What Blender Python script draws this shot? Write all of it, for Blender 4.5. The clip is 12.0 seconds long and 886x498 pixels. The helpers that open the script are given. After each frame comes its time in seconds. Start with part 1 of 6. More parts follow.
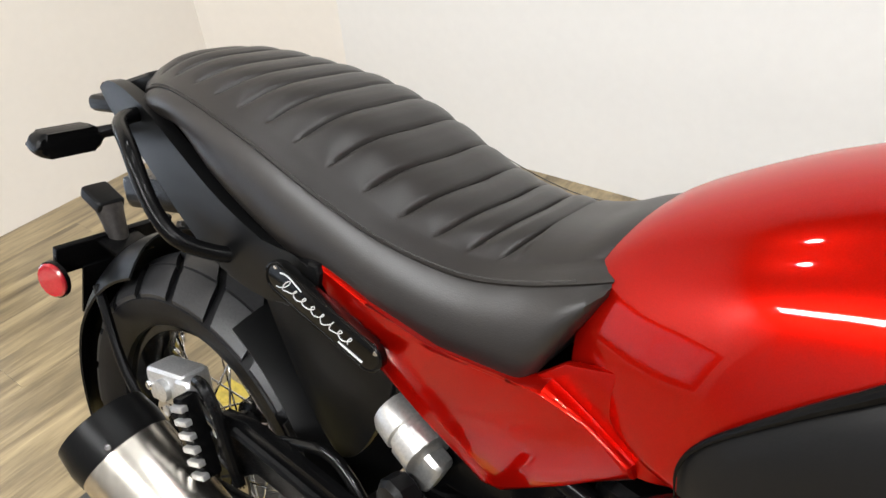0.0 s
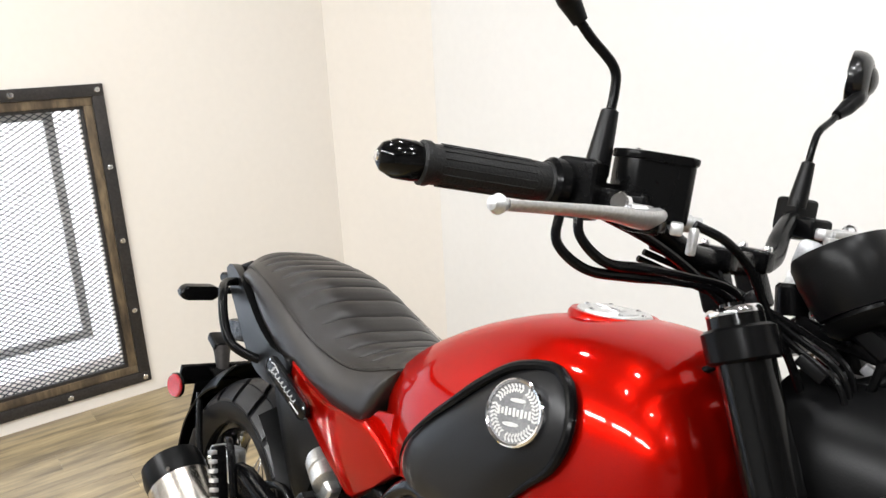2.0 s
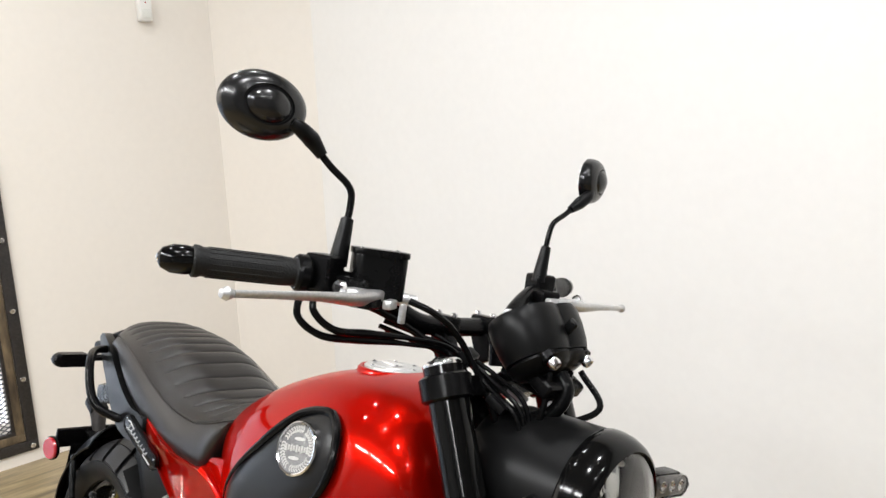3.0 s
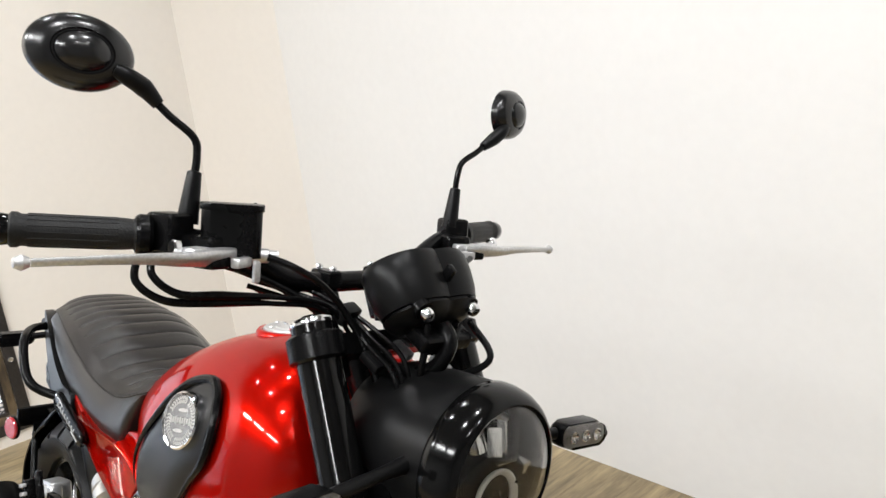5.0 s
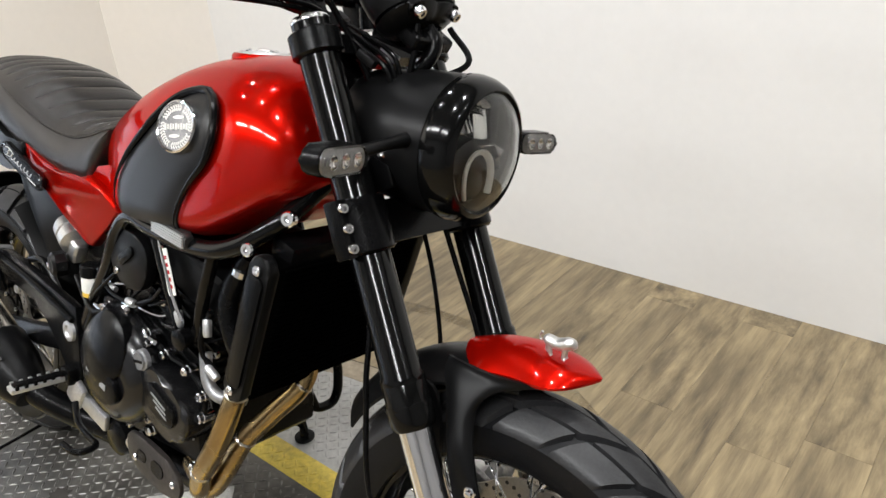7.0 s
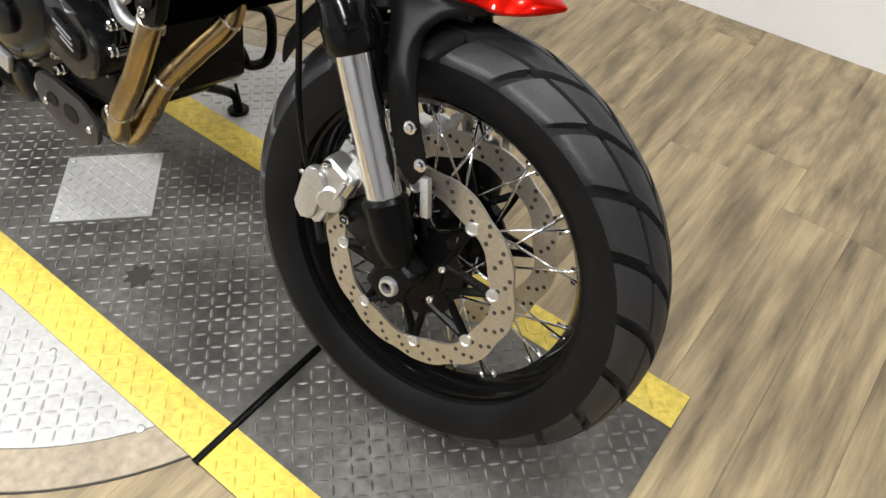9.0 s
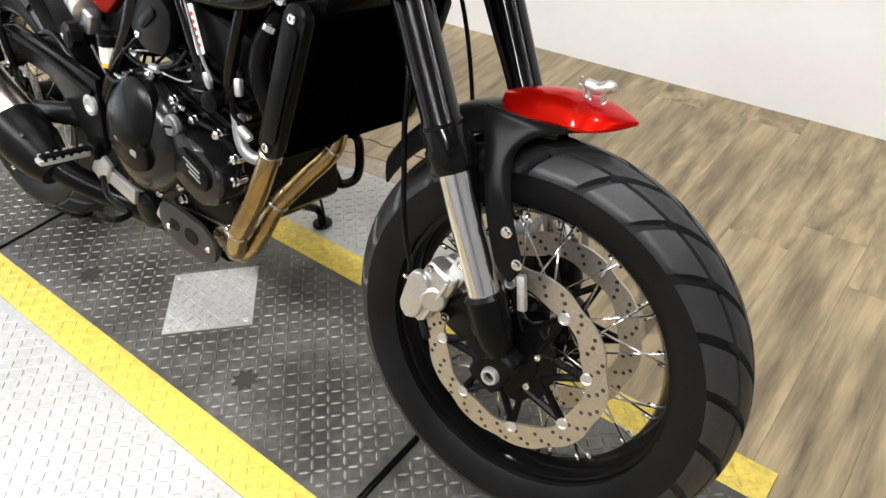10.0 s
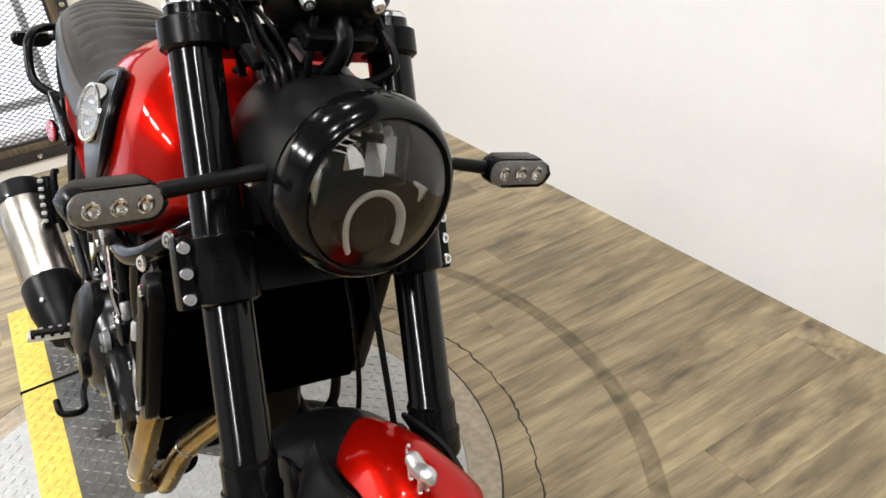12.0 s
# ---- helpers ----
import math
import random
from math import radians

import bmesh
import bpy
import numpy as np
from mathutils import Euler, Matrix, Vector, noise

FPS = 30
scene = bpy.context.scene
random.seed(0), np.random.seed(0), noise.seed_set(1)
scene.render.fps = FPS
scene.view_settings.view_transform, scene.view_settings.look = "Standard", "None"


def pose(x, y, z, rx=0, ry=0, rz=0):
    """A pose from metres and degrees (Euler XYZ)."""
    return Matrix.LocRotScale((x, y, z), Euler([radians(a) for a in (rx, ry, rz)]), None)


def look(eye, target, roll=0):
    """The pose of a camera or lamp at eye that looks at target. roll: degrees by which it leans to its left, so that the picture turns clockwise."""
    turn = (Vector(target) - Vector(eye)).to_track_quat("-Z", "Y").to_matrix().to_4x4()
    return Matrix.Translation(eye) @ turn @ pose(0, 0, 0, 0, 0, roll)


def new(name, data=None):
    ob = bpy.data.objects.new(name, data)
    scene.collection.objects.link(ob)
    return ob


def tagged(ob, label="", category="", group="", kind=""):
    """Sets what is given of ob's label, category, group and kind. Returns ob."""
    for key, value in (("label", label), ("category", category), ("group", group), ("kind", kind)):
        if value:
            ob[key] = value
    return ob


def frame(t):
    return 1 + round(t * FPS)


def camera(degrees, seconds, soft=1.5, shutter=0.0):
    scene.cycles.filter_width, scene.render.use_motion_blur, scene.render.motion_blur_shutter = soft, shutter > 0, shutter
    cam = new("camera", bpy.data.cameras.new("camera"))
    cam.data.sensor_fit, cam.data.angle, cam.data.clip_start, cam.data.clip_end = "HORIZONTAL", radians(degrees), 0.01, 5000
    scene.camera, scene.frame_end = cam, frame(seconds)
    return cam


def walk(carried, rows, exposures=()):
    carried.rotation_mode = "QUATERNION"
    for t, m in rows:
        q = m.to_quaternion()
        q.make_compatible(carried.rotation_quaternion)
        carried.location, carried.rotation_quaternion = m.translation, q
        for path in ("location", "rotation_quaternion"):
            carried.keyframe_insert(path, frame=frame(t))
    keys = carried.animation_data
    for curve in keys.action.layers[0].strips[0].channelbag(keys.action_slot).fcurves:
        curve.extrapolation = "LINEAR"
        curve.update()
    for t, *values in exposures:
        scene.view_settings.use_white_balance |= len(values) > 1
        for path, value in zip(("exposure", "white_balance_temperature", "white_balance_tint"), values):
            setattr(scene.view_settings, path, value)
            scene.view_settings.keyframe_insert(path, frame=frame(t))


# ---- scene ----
cam = camera(62.1, 12.0)
PATH = [
    (0, (-0.6585, -0.2903, 1.293), (-1.7125, 0.9393, 0.118), -5.6),
    (0.5, (-0.6071, -0.3409, 1.33), (-1.9313, 0.8533, 0.422), -7.2),
    (1, (-0.4515, -0.4707, 1.373), (-1.8128, 0.6925, 0.484), -7.5),
    (1.5, (-0.2151, -0.4092, 1.37), (-1.7214, 0.714, 0.684), -2.7),
    (2, (0.032, -0.4445, 1.403), (-1.5083, 0.7148, 0.87), -2.9),
    (2.5, (0.2193, -0.5284, 1.452), (-1.2223, 0.7927, 1.03), -2.9),
    (3, (0.3501, -0.4468, 1.476), (-1.085, 0.8925, 1.094), -2.3),
    (3.2, (0.3886, -0.3887, 1.475), (-1.073, 0.9288, 1.116), -2.9),
    (4.8, (0.4258, -0.2496, 1.439), (-1.0279, 1.0371, 0.96), -6.7),
    (5, (0.4247, -0.2467, 1.434), (-1.0414, 1.0187, 0.933), -6.7),
    (5.5, (0.448, -0.2931, 1.44), (-1.0102, 1.0106, 1.025), -8.9),
    (6, (0.4847, -0.4291, 1.431), (-0.8118, 1.033, 1.003), -7.5),
    (6.5, (0.4783, -0.4863, 1.384), (-0.7741, 0.938, 0.75), -6.3),
    (7, (0.4402, -0.4833, 1.316), (-0.711, 0.8607, 0.385), -3.9),
    (7.5, (0.435, -0.4775, 1.267), (-0.6449, 0.7835, 0.152), -2.8),
    (7.7, (0.4281, -0.4797, 1.254), (-0.602, 0.7536, 0.063), -2.7),
    (9.3, (0.4404, -0.4913, 1.146), (-0.3194, 0.5883, -0.356), 3.6),
    (9.5, (0.4388, -0.5054, 1.156), (-0.3545, 0.5913, -0.316), 2.0),
    (10, (0.4342, -0.5955, 1.232), (-0.5517, 0.5609, -0.068), -3.5),
    (10.5, (0.4554, -0.601, 1.254), (-0.5058, 0.6012, -0.023), -3.9),
    (11, (0.4817, -0.4642, 1.276), (-0.8399, 0.561, 0.179), -9.5),
    (11.5, (0.5324, -0.2337, 1.331), (-0.9841, 0.6421, 0.364), -5.0),
    (12, (0.4939, 0.0023, 1.304), (-0.9982, 0.8268, 0.258), -5.9),
]
walk(cam, [(t, look(eye, target, roll)) for t, eye, target, roll in PATH],
     ((0, 0.14), (2, 0.18), (3, 0.04), (5, 0.02), (6.5, -0.02), (7.5, -0.02), (9.5, 0.16), (10.5, 0.30), (11.5, 0.28), (12, 0.16)))

# ---- world and light ----
world = bpy.data.worlds.new("world")
scene.world = world
world.use_nodes = True
world.node_tree.nodes["Background"].inputs[0].default_value = (1.0, 0.96, 0.92, 1)
world.node_tree.nodes["Background"].inputs[1].default_value = 0.25


def lamp(name, m, watts, colour, sx, sy=0.0):
    data = bpy.data.lights.new(name, "AREA")
    data.shape, data.size, data.energy, data.color = ("RECTANGLE" if sy else "DISK"), sx, watts, colour
    if sy:
        data.size_y = sy
    ob = new(name, data)
    ob.matrix_world = m
    return ob


WARM, COOL = (0.98, 0.99, 1.0), (0.62, 0.78, 1.0)
CEIL = 3.0
SPOTS = [(x, y) for x in (-2.3, -1.0, 0.3, 1.6) for y in (0.65, -0.15)]
PANELS = [(x, -2.0) for x in (-2.2, -0.7, 0.8)]
for x, y in SPOTS:
    lamp("downlight_lamp", pose(x, y, CEIL - 0.03), 13 * {-2.3: 0.44, -1.0: 0.62, 0.3: 1.15, 1.6: 0.85}[x], WARM, 0.13)
for x, y in PANELS:
    lamp("panel_lamp", pose(x, y, CEIL - 0.05), 74, WARM, 1.15, 0.26)
# daylight that comes in through the meshed window
lamp("window_daylight", pose(-3.2, -1.45, 0.72, 0, -90, 0), 14, COOL, 1.05, 3.2)

# ---- materials ----


def material(name, colour, rough=0.5, metal=0.0, second=None, scale=6.0, grain=0.0, grain_scale=120.0, rough_vary=0.1,
             coat=0.0, bump=0.0, stretch=(1, 1, 1), mix=0.5, random=0.0, spec=0.5):
    """Principled surface with two scales of variation: slow stains towards the second colour, and a fine grain in tone and relief."""
    m = bpy.data.materials.new(name)
    m.use_nodes = True
    t = m.node_tree
    b = t.nodes["Principled BSDF"]
    co = t.nodes.new("ShaderNodeTexCoord")
    mp = t.nodes.new("ShaderNodeMapping")
    mp.inputs["Scale"].default_value = stretch
    t.links.new(co.outputs["Object"], mp.inputs["Vector"])
    n1 = t.nodes.new("ShaderNodeTexNoise")
    n1.inputs["Scale"].default_value, n1.inputs["Detail"].default_value = scale, 5
    n2 = t.nodes.new("ShaderNodeTexNoise")
    n2.inputs["Scale"].default_value, n2.inputs["Detail"].default_value = grain_scale, 3
    for n in (n1, n2):
        t.links.new(mp.outputs["Vector"], n.inputs["Vector"])
    second = second or tuple(c * 0.8 for c in colour)
    ramp = t.nodes.new("ShaderNodeMapRange")
    ramp.inputs["From Min"].default_value, ramp.inputs["From Max"].default_value = 0.35, 0.65
    ramp.inputs["To Max"].default_value = mix
    t.links.new(n1.outputs["Fac"], ramp.inputs["Value"])
    mx = t.nodes.new("ShaderNodeMix")
    mx.data_type = "RGBA"
    mx.inputs["A"].default_value, mx.inputs["B"].default_value = (*colour, 1), (*second, 1)
    t.links.new(ramp.outputs["Result"], mx.inputs["Factor"])
    last = mx.outputs["Result"]
    if grain or random:
        hsv = t.nodes.new("ShaderNodeHueSaturation")
        t.links.new(last, hsv.inputs["Color"])
        mr = t.nodes.new("ShaderNodeMapRange")
        mr.inputs["From Min"].default_value, mr.inputs["From Max"].default_value = 0.3, 0.7
        mr.inputs["To Min"].default_value, mr.inputs["To Max"].default_value = 1 - grain, 1 + grain
        t.links.new(n2.outputs["Fac"], mr.inputs["Value"])
        val = mr.outputs["Result"]
        if random:
            oi = t.nodes.new("ShaderNodeObjectInfo")
            rr = t.nodes.new("ShaderNodeMapRange")
            rr.inputs["To Min"].default_value, rr.inputs["To Max"].default_value = 1 - random, 1 + random
            t.links.new(oi.outputs["Random"], rr.inputs["Value"])
            mu = t.nodes.new("ShaderNodeMath")
            mu.operation = "MULTIPLY"
            t.links.new(val, mu.inputs[0])
            t.links.new(rr.outputs["Result"], mu.inputs[1])
            val = mu.outputs[0]
        t.links.new(val, hsv.inputs["Value"])
        last = hsv.outputs["Color"]
    t.links.new(last, b.inputs["Base Color"])
    rv = t.nodes.new("ShaderNodeMapRange")
    rv.inputs["To Min"].default_value, rv.inputs["To Max"].default_value = max(rough - rough_vary, 0.02), min(rough + rough_vary, 1)
    t.links.new(n1.outputs["Fac"], rv.inputs["Value"])
    t.links.new(rv.outputs["Result"], b.inputs["Roughness"])
    b.inputs["Metallic"].default_value, b.inputs["Specular IOR Level"].default_value = metal, spec
    b.inputs["Coat Weight"].default_value, b.inputs["Coat Roughness"].default_value = coat, 0.03
    if bump:
        bp = t.nodes.new("ShaderNodeBump")
        bp.inputs["Strength"].default_value, bp.inputs["Distance"].default_value = bump, 0.002
        t.links.new(n2.outputs["Fac"], bp.inputs["Height"])
        t.links.new(bp.outputs["Normal"], b.inputs["Normal"])
    return m


RED = material("candy_red_paint", (0.40, 0.0045, 0.0015), 0.29, 0.72, (0.34, 0.004, 0.0015), 3, 0.08, 900, 0.04, 0.65, spec=0.0)
RED.node_tree.nodes["Principled BSDF"].inputs["Specular Tint"].default_value = (1.0, 0.10, 0.03, 1)
RED.node_tree.nodes["Principled BSDF"].inputs["Coat IOR"].default_value = 1.40
BLACK = material("satin_black_metal", (0.0022, 0.0022, 0.0024), 0.25, 0.0, (0.004, 0.004, 0.004), 9, 0.1, 300, 0.08, 0.0, 0.06, spec=0.11)
MATTE = material("matt_black_plastic", (0.003, 0.003, 0.0032), 0.34, 0.0, (0.005, 0.005, 0.005), 7, 0.15, 500, 0.07, 0.0, 0.08, spec=0.13)
RADM = material("radiator_black", (0.001, 0.001, 0.001), 0.7, 0.0, (0.0015, 0.0015, 0.0015), 9, 0.1, 200, spec=0.0)
COVERM = material("satin_black_cover", (0.004, 0.004, 0.0045), 0.23, 0.0, (0.006, 0.006, 0.006), 9, 0.1, 400, 0.06, 0.0, 0.05, spec=0.5)
PADM = material("satin_black_pad", (0.004, 0.004, 0.0045), 0.34, 0.0, (0.006, 0.006, 0.006), 7, 0.1, 500, 0.05, 0.0, 0.05, spec=0.24)
GLOSS = material("gloss_black_paint", (0.002, 0.002, 0.002), 0.12, 0.0, (0.003, 0.003, 0.003), 5, 0, 200, 0.04, 0.0, spec=0.22)
LEATHER = material("black_vinyl", (0.011, 0.0092, 0.0082), 0.36, 0.0, (0.017, 0.0145, 0.013), 5, 0.15, 700, 0.06, 0.0, 0.12, spec=0.45)
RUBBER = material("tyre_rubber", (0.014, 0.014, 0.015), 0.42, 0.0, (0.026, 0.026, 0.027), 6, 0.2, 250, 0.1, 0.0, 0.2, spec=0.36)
# Darker than the tread; on the groove floors it stands in for shade.
SIDEWALL = material("sidewall_and_groove_shade", (0.004, 0.004, 0.0045), 0.40, 0.0, (0.009, 0.009, 0.010), 8, 0.2, 250, 0.1, 0.0, 0.15, spec=0.13)
GRIPR = material("grip_rubber", (0.006, 0.006, 0.006), 0.5, 0.0, (0.010, 0.010, 0.010), 20, 0.2, 400, 0.1, 0.0, 0.4, spec=0.25)
CHROME = material("chrome", (0.82, 0.82, 0.84), 0.09, 1.0, (0.7, 0.7, 0.72), 6, 0, 100, 0.03)
STEEL = material("brushed_steel", (0.62, 0.58, 0.52), 0.26, 1.0, (0.5, 0.46, 0.4), 4, 0.15, 60, 0.06, 0, 0.05, (1, 1, 1))
ALLOY = material("cast_alloy", (0.62, 0.62, 0.62), 0.40, 0.85, (0.48, 0.48, 0.48), 14, 0.12, 300, 0.1, 0, 0.15)
DISCM = material("brake_disc_steel", (0.50, 0.46, 0.40), 0.38, 0.9, (0.42, 0.39, 0.34), 12, 0.1, 200, 0.06, 0, 0.05)
GOLD = material("heat_tinted_header", (0.40, 0.285, 0.135), 0.27, 1.0, (0.22, 0.17, 0.11), 11, 0.05, 90, 0.06)
GREY = material("grey_ribbed_alloy", (0.30, 0.30, 0.31), 0.40, 0.7, (0.22, 0.22, 0.22), 12, 0.15, 250, 0.1)
WHITE = material("white_plastic", (0.72, 0.72, 0.68), 0.40, 0.0, (0.6, 0.6, 0.55), 9, 0.05, 200, 0.1)
YELLOWP = material("yellow_plastic", (0.65, 0.42, 0.05), 0.4)
REDLENS = material("red_reflector", (0.38, 0.012, 0.02), 0.15, 0.0, (0.25, 0.005, 0.01), 60, 0.3, 900, 0.05, 1.0)
WALL = material("white_wall_paint", (0.80, 0.790, 0.772), 0.62, 0.0, (0.765, 0.75, 0.728), 0.9, 0.01, 30, 0.06)
CREAM = material("cream_wall_paint", (0.79, 0.745, 0.685), 0.62, 0.0, (0.76, 0.71, 0.645), 0.9, 0.01, 30, 0.06)
SILVER = material("pale_cast_alloy", (0.56, 0.55, 0.53), 0.36, 0.88, (0.50, 0.50, 0.49), 14, 0.10, 300, 0.1, 0, 0.12)
CEILM = material("dark_unseen_ceiling", (0.22, 0.22, 0.22), 0.8, 0.0, (0.18, 0.18, 0.18), 1.5, 0.02, 60)
STEELFRAME = material("dark_steel_frame", (0.035, 0.033, 0.032), 0.48, 0.5, (0.06, 0.05, 0.045), 7, 0.2, 120, 0.1, 0, 0.15)
OLDWOOD = material("stained_wood", (0.16, 0.115, 0.065), 0.6, 0.0, (0.045, 0.03, 0.018), 16, 0.3, 90, 0.1, 0, 0.3, (1, 1, 0.25), 0.9)
MESHM = material("mesh_steel", (0.020, 0.022, 0.030), 0.5, 0.3)
DECKM = material("worn_dark_tread_plate", (0.034, 0.0315, 0.027), 0.42, 0.30, (0.130, 0.123, 0.111), 4, 0.3, 60, 0.12, 0, 0.2, (1, 1, 1), 0.9)
TREADM = material("worn_tread_tops", (0.200, 0.193, 0.178), 0.46, 0.2, (0.036, 0.034, 0.030), 5, 0.3, 60, 0.12, 0, 0.1, (1, 1, 1), 0.9)
PLATEM = material("bright_tread_plate", (0.41, 0.405, 0.39), 0.45, 0.2, (0.32, 0.315, 0.30), 6, 0.12, 80, 0.1, 0, 0.2)
YELLOW = material("worn_yellow_paint", (0.62, 0.47, 0.07), 0.50, 0.0, (0.45, 0.34, 0.07), 9, 0.2, 70, 0.1, 0, 0.25)
BADGE = material("grey_badge_enamel", (0.20, 0.20, 0.205), 0.25, 0.4, (0.30, 0.30, 0.30), 40, 0.2, 300, 0.08)
WOODRING = material("grey_wood_ring", (0.34, 0.28, 0.20), 0.5, 0.0, (0.22, 0.18, 0.13), 8, 0.2, 60, 0.1, 0, 0.1)
GAPDARK = material("gap_dirt_and_hole_shade", (0.03, 0.025, 0.02), 0.8)
PRINT = material("white_print", (0.52, 0.52, 0.52), 0.4)
DIMPRINT = material("worn_grey_print", (0.22, 0.22, 0.22), 0.5)
UNSEENWALL = material("unseen_wall_grey", (0.24, 0.24, 0.24), 0.6, 0.0, (0.20, 0.20, 0.20), 2, 0.05, 60)
SENSOR = material("sensor_plastic", (0.78, 0.77, 0.74), 0.45)


def glassy(name, colour, rough=0.02):
    m = bpy.data.materials.new(name)
    m.use_nodes = True
    b = m.node_tree.nodes["Principled BSDF"]
    b.inputs["Base Color"].default_value = (*colour, 1)
    b.inputs["Roughness"].default_value, b.inputs["Transmission Weight"].default_value, b.inputs["IOR"].default_value = rough, 1.0, 1.35
    return m


LENS = glassy("clear_lens", (0.80, 0.80, 0.78))
SMOKE = glassy("smoked_lens", (0.35, 0.34, 0.33), 0.1)
CLEAR = glassy("smoky_clear_lens", (0.86, 0.84, 0.80), 0.08)
MIRROR = material("mirror_glass", (0.85, 0.85, 0.87), 0.03, 1.0, (0.85, 0.85, 0.87), 3, 0, 50, 0.01)


def glow(name, colour, strength):
    m = bpy.data.materials.new(name)
    m.use_nodes = True
    b = m.node_tree.nodes["Principled BSDF"]
    b.inputs["Base Color"].default_value = (0.8, 0.8, 0.8, 1)
    b.inputs["Emission Color"].default_value, b.inputs["Emission Strength"].default_value = (*colour, 1), strength
    return m


PANELGLOW = glow("lit_diffuser", (1.0, 0.98, 0.95), 4.0)
SKYGLOW = glow("daylight_outside", (0.90, 0.92, 1.0), 1.5)


def wood_floor():
    """Grey-tan oak-look boards: long streaks along the board, darker smoky patches, each board of its own tone."""
    m = bpy.data.materials.new("oak_look_floor")
    m.use_nodes = True
    t = m.node_tree
    b = t.nodes["Principled BSDF"]
    co = t.nodes.new("ShaderNodeTexCoord")
    oi = t.nodes.new("ShaderNodeObjectInfo")
    off = t.nodes.new("ShaderNodeVectorMath")
    off.operation = "MULTIPLY_ADD"
    t.links.new(oi.outputs["Random"], off.inputs[0])
    off.inputs[1].default_value = (37, 19, 0)
    t.links.new(co.outputs["Object"], off.inputs[2])

    def noise_at(sx, sy, scale, detail, rough=0.55):
        mp = t.nodes.new("ShaderNodeMapping")
        mp.inputs["Scale"].default_value = (sx, sy, 1)
        t.links.new(off.outputs[0], mp.inputs["Vector"])
        n = t.nodes.new("ShaderNodeTexNoise")
        n.inputs["Scale"].default_value, n.inputs["Detail"].default_value, n.inputs["Roughness"].default_value = scale, detail, rough
        t.links.new(mp.outputs["Vector"], n.inputs["Vector"])
        return n.outputs["Fac"]

    streak, smoke, fine = noise_at(2.4, 21, 1.0, 6, 0.62), noise_at(1.9, 8, 1.0, 5), noise_at(9, 180, 1.0, 3)
    r1 = t.nodes.new("ShaderNodeValToRGB")
    r1.color_ramp.elements[0].position, r1.color_ramp.elements[0].color = 0.30, (0.100, 0.074, 0.042, 1)
    r1.color_ramp.elements[1].position, r1.color_ramp.elements[1].color = 0.68, (0.425, 0.328, 0.184, 1)
    t.links.new(streak, r1.inputs["Fac"])
    r2 = t.nodes.new("ShaderNodeMapRange")
    r2.inputs["From Min"].default_value, r2.inputs["From Max"].default_value = 0.50, 0.70
    r2.inputs["To Max"].default_value = 0.70
    t.links.new(smoke, r2.inputs["Value"])
    mx = t.nodes.new("ShaderNodeMix")
    mx.data_type = "RGBA"
    t.links.new(r2.outputs["Result"], mx.inputs["Factor"])
    t.links.new(r1.outputs["Color"], mx.inputs["A"])
    mx.inputs["B"].default_value = (0.085, 0.064, 0.038, 1)
    hsv = t.nodes.new("ShaderNodeHueSaturation")
    t.links.new(mx.outputs["Result"], hsv.inputs["Color"])
    a = t.nodes.new("ShaderNodeMapRange")
    a.inputs["To Min"].default_value, a.inputs["To Max"].default_value = 0.93, 1.04
    t.links.new(oi.outputs["Random"], a.inputs["Value"])
    f = t.nodes.new("ShaderNodeMapRange")
    f.inputs["From Min"].default_value, f.inputs["From Max"].default_value = 0.3, 0.7
    f.inputs["To Min"].default_value, f.inputs["To Max"].default_value = 0.90, 1.08
    t.links.new(fine, f.inputs["Value"])
    mu = t.nodes.new("ShaderNodeMath")
    mu.operation = "MULTIPLY"
    t.links.new(a.outputs["Result"], mu.inputs[0])
    t.links.new(f.outputs["Result"], mu.inputs[1])
    t.links.new(mu.outputs[0], hsv.inputs["Value"])
    t.links.new(hsv.outputs["Color"], b.inputs["Base Color"])
    b.inputs["Roughness"].default_value = 0.33
    bp = t.nodes.new("ShaderNodeBump")
    bp.inputs["Strength"].default_value, bp.inputs["Distance"].default_value = 0.12, 0.001
    t.links.new(fine, bp.inputs["Height"])
    t.links.new(bp.outputs["Normal"], b.inputs["Normal"])
    return m


FLOORM = wood_floor()


def scuff_film():
    """Thin rubber scuff, worn through in patches."""
    m = bpy.data.materials.new("rubber_scuff")
    m.use_nodes = True
    t = m.node_tree
    b = t.nodes["Principled BSDF"]
    b.inputs["Base Color"].default_value, b.inputs["Roughness"].default_value = (0.11, 0.09, 0.065, 1), 0.4
    n = t.nodes.new("ShaderNodeTexNoise")
    n.inputs["Scale"].default_value, n.inputs["Detail"].default_value = 14, 5
    r = t.nodes.new("ShaderNodeMapRange")
    r.inputs["From Min"].default_value, r.inputs["From Max"].default_value, r.inputs["To Max"].default_value = 0.35, 0.75, 0.32
    t.links.new(n.outputs["Fac"], r.inputs["Value"])
    t.links.new(r.outputs["Result"], b.inputs["Alpha"])
    return m


SCUFF = scuff_film()

# ---- building blocks ----


def link(name, bm, mtl, smooth=35):
    d = bpy.data.meshes.new(name)
    bmesh.ops.recalc_face_normals(bm, faces=bm.faces)
    bm.to_mesh(d)
    bm.free()
    d.materials.append(mtl)
    if smooth:
        d.polygons.foreach_set("use_smooth", [True] * len(d.polygons))
        d.set_sharp_from_angle(angle=radians(smooth))
    return new(name, d)


def part(name, bm, mtl, parent, label="", smooth=35):
    ob = link(name, bm, mtl, smooth)
    ob.parent = parent
    return tagged(ob, label)


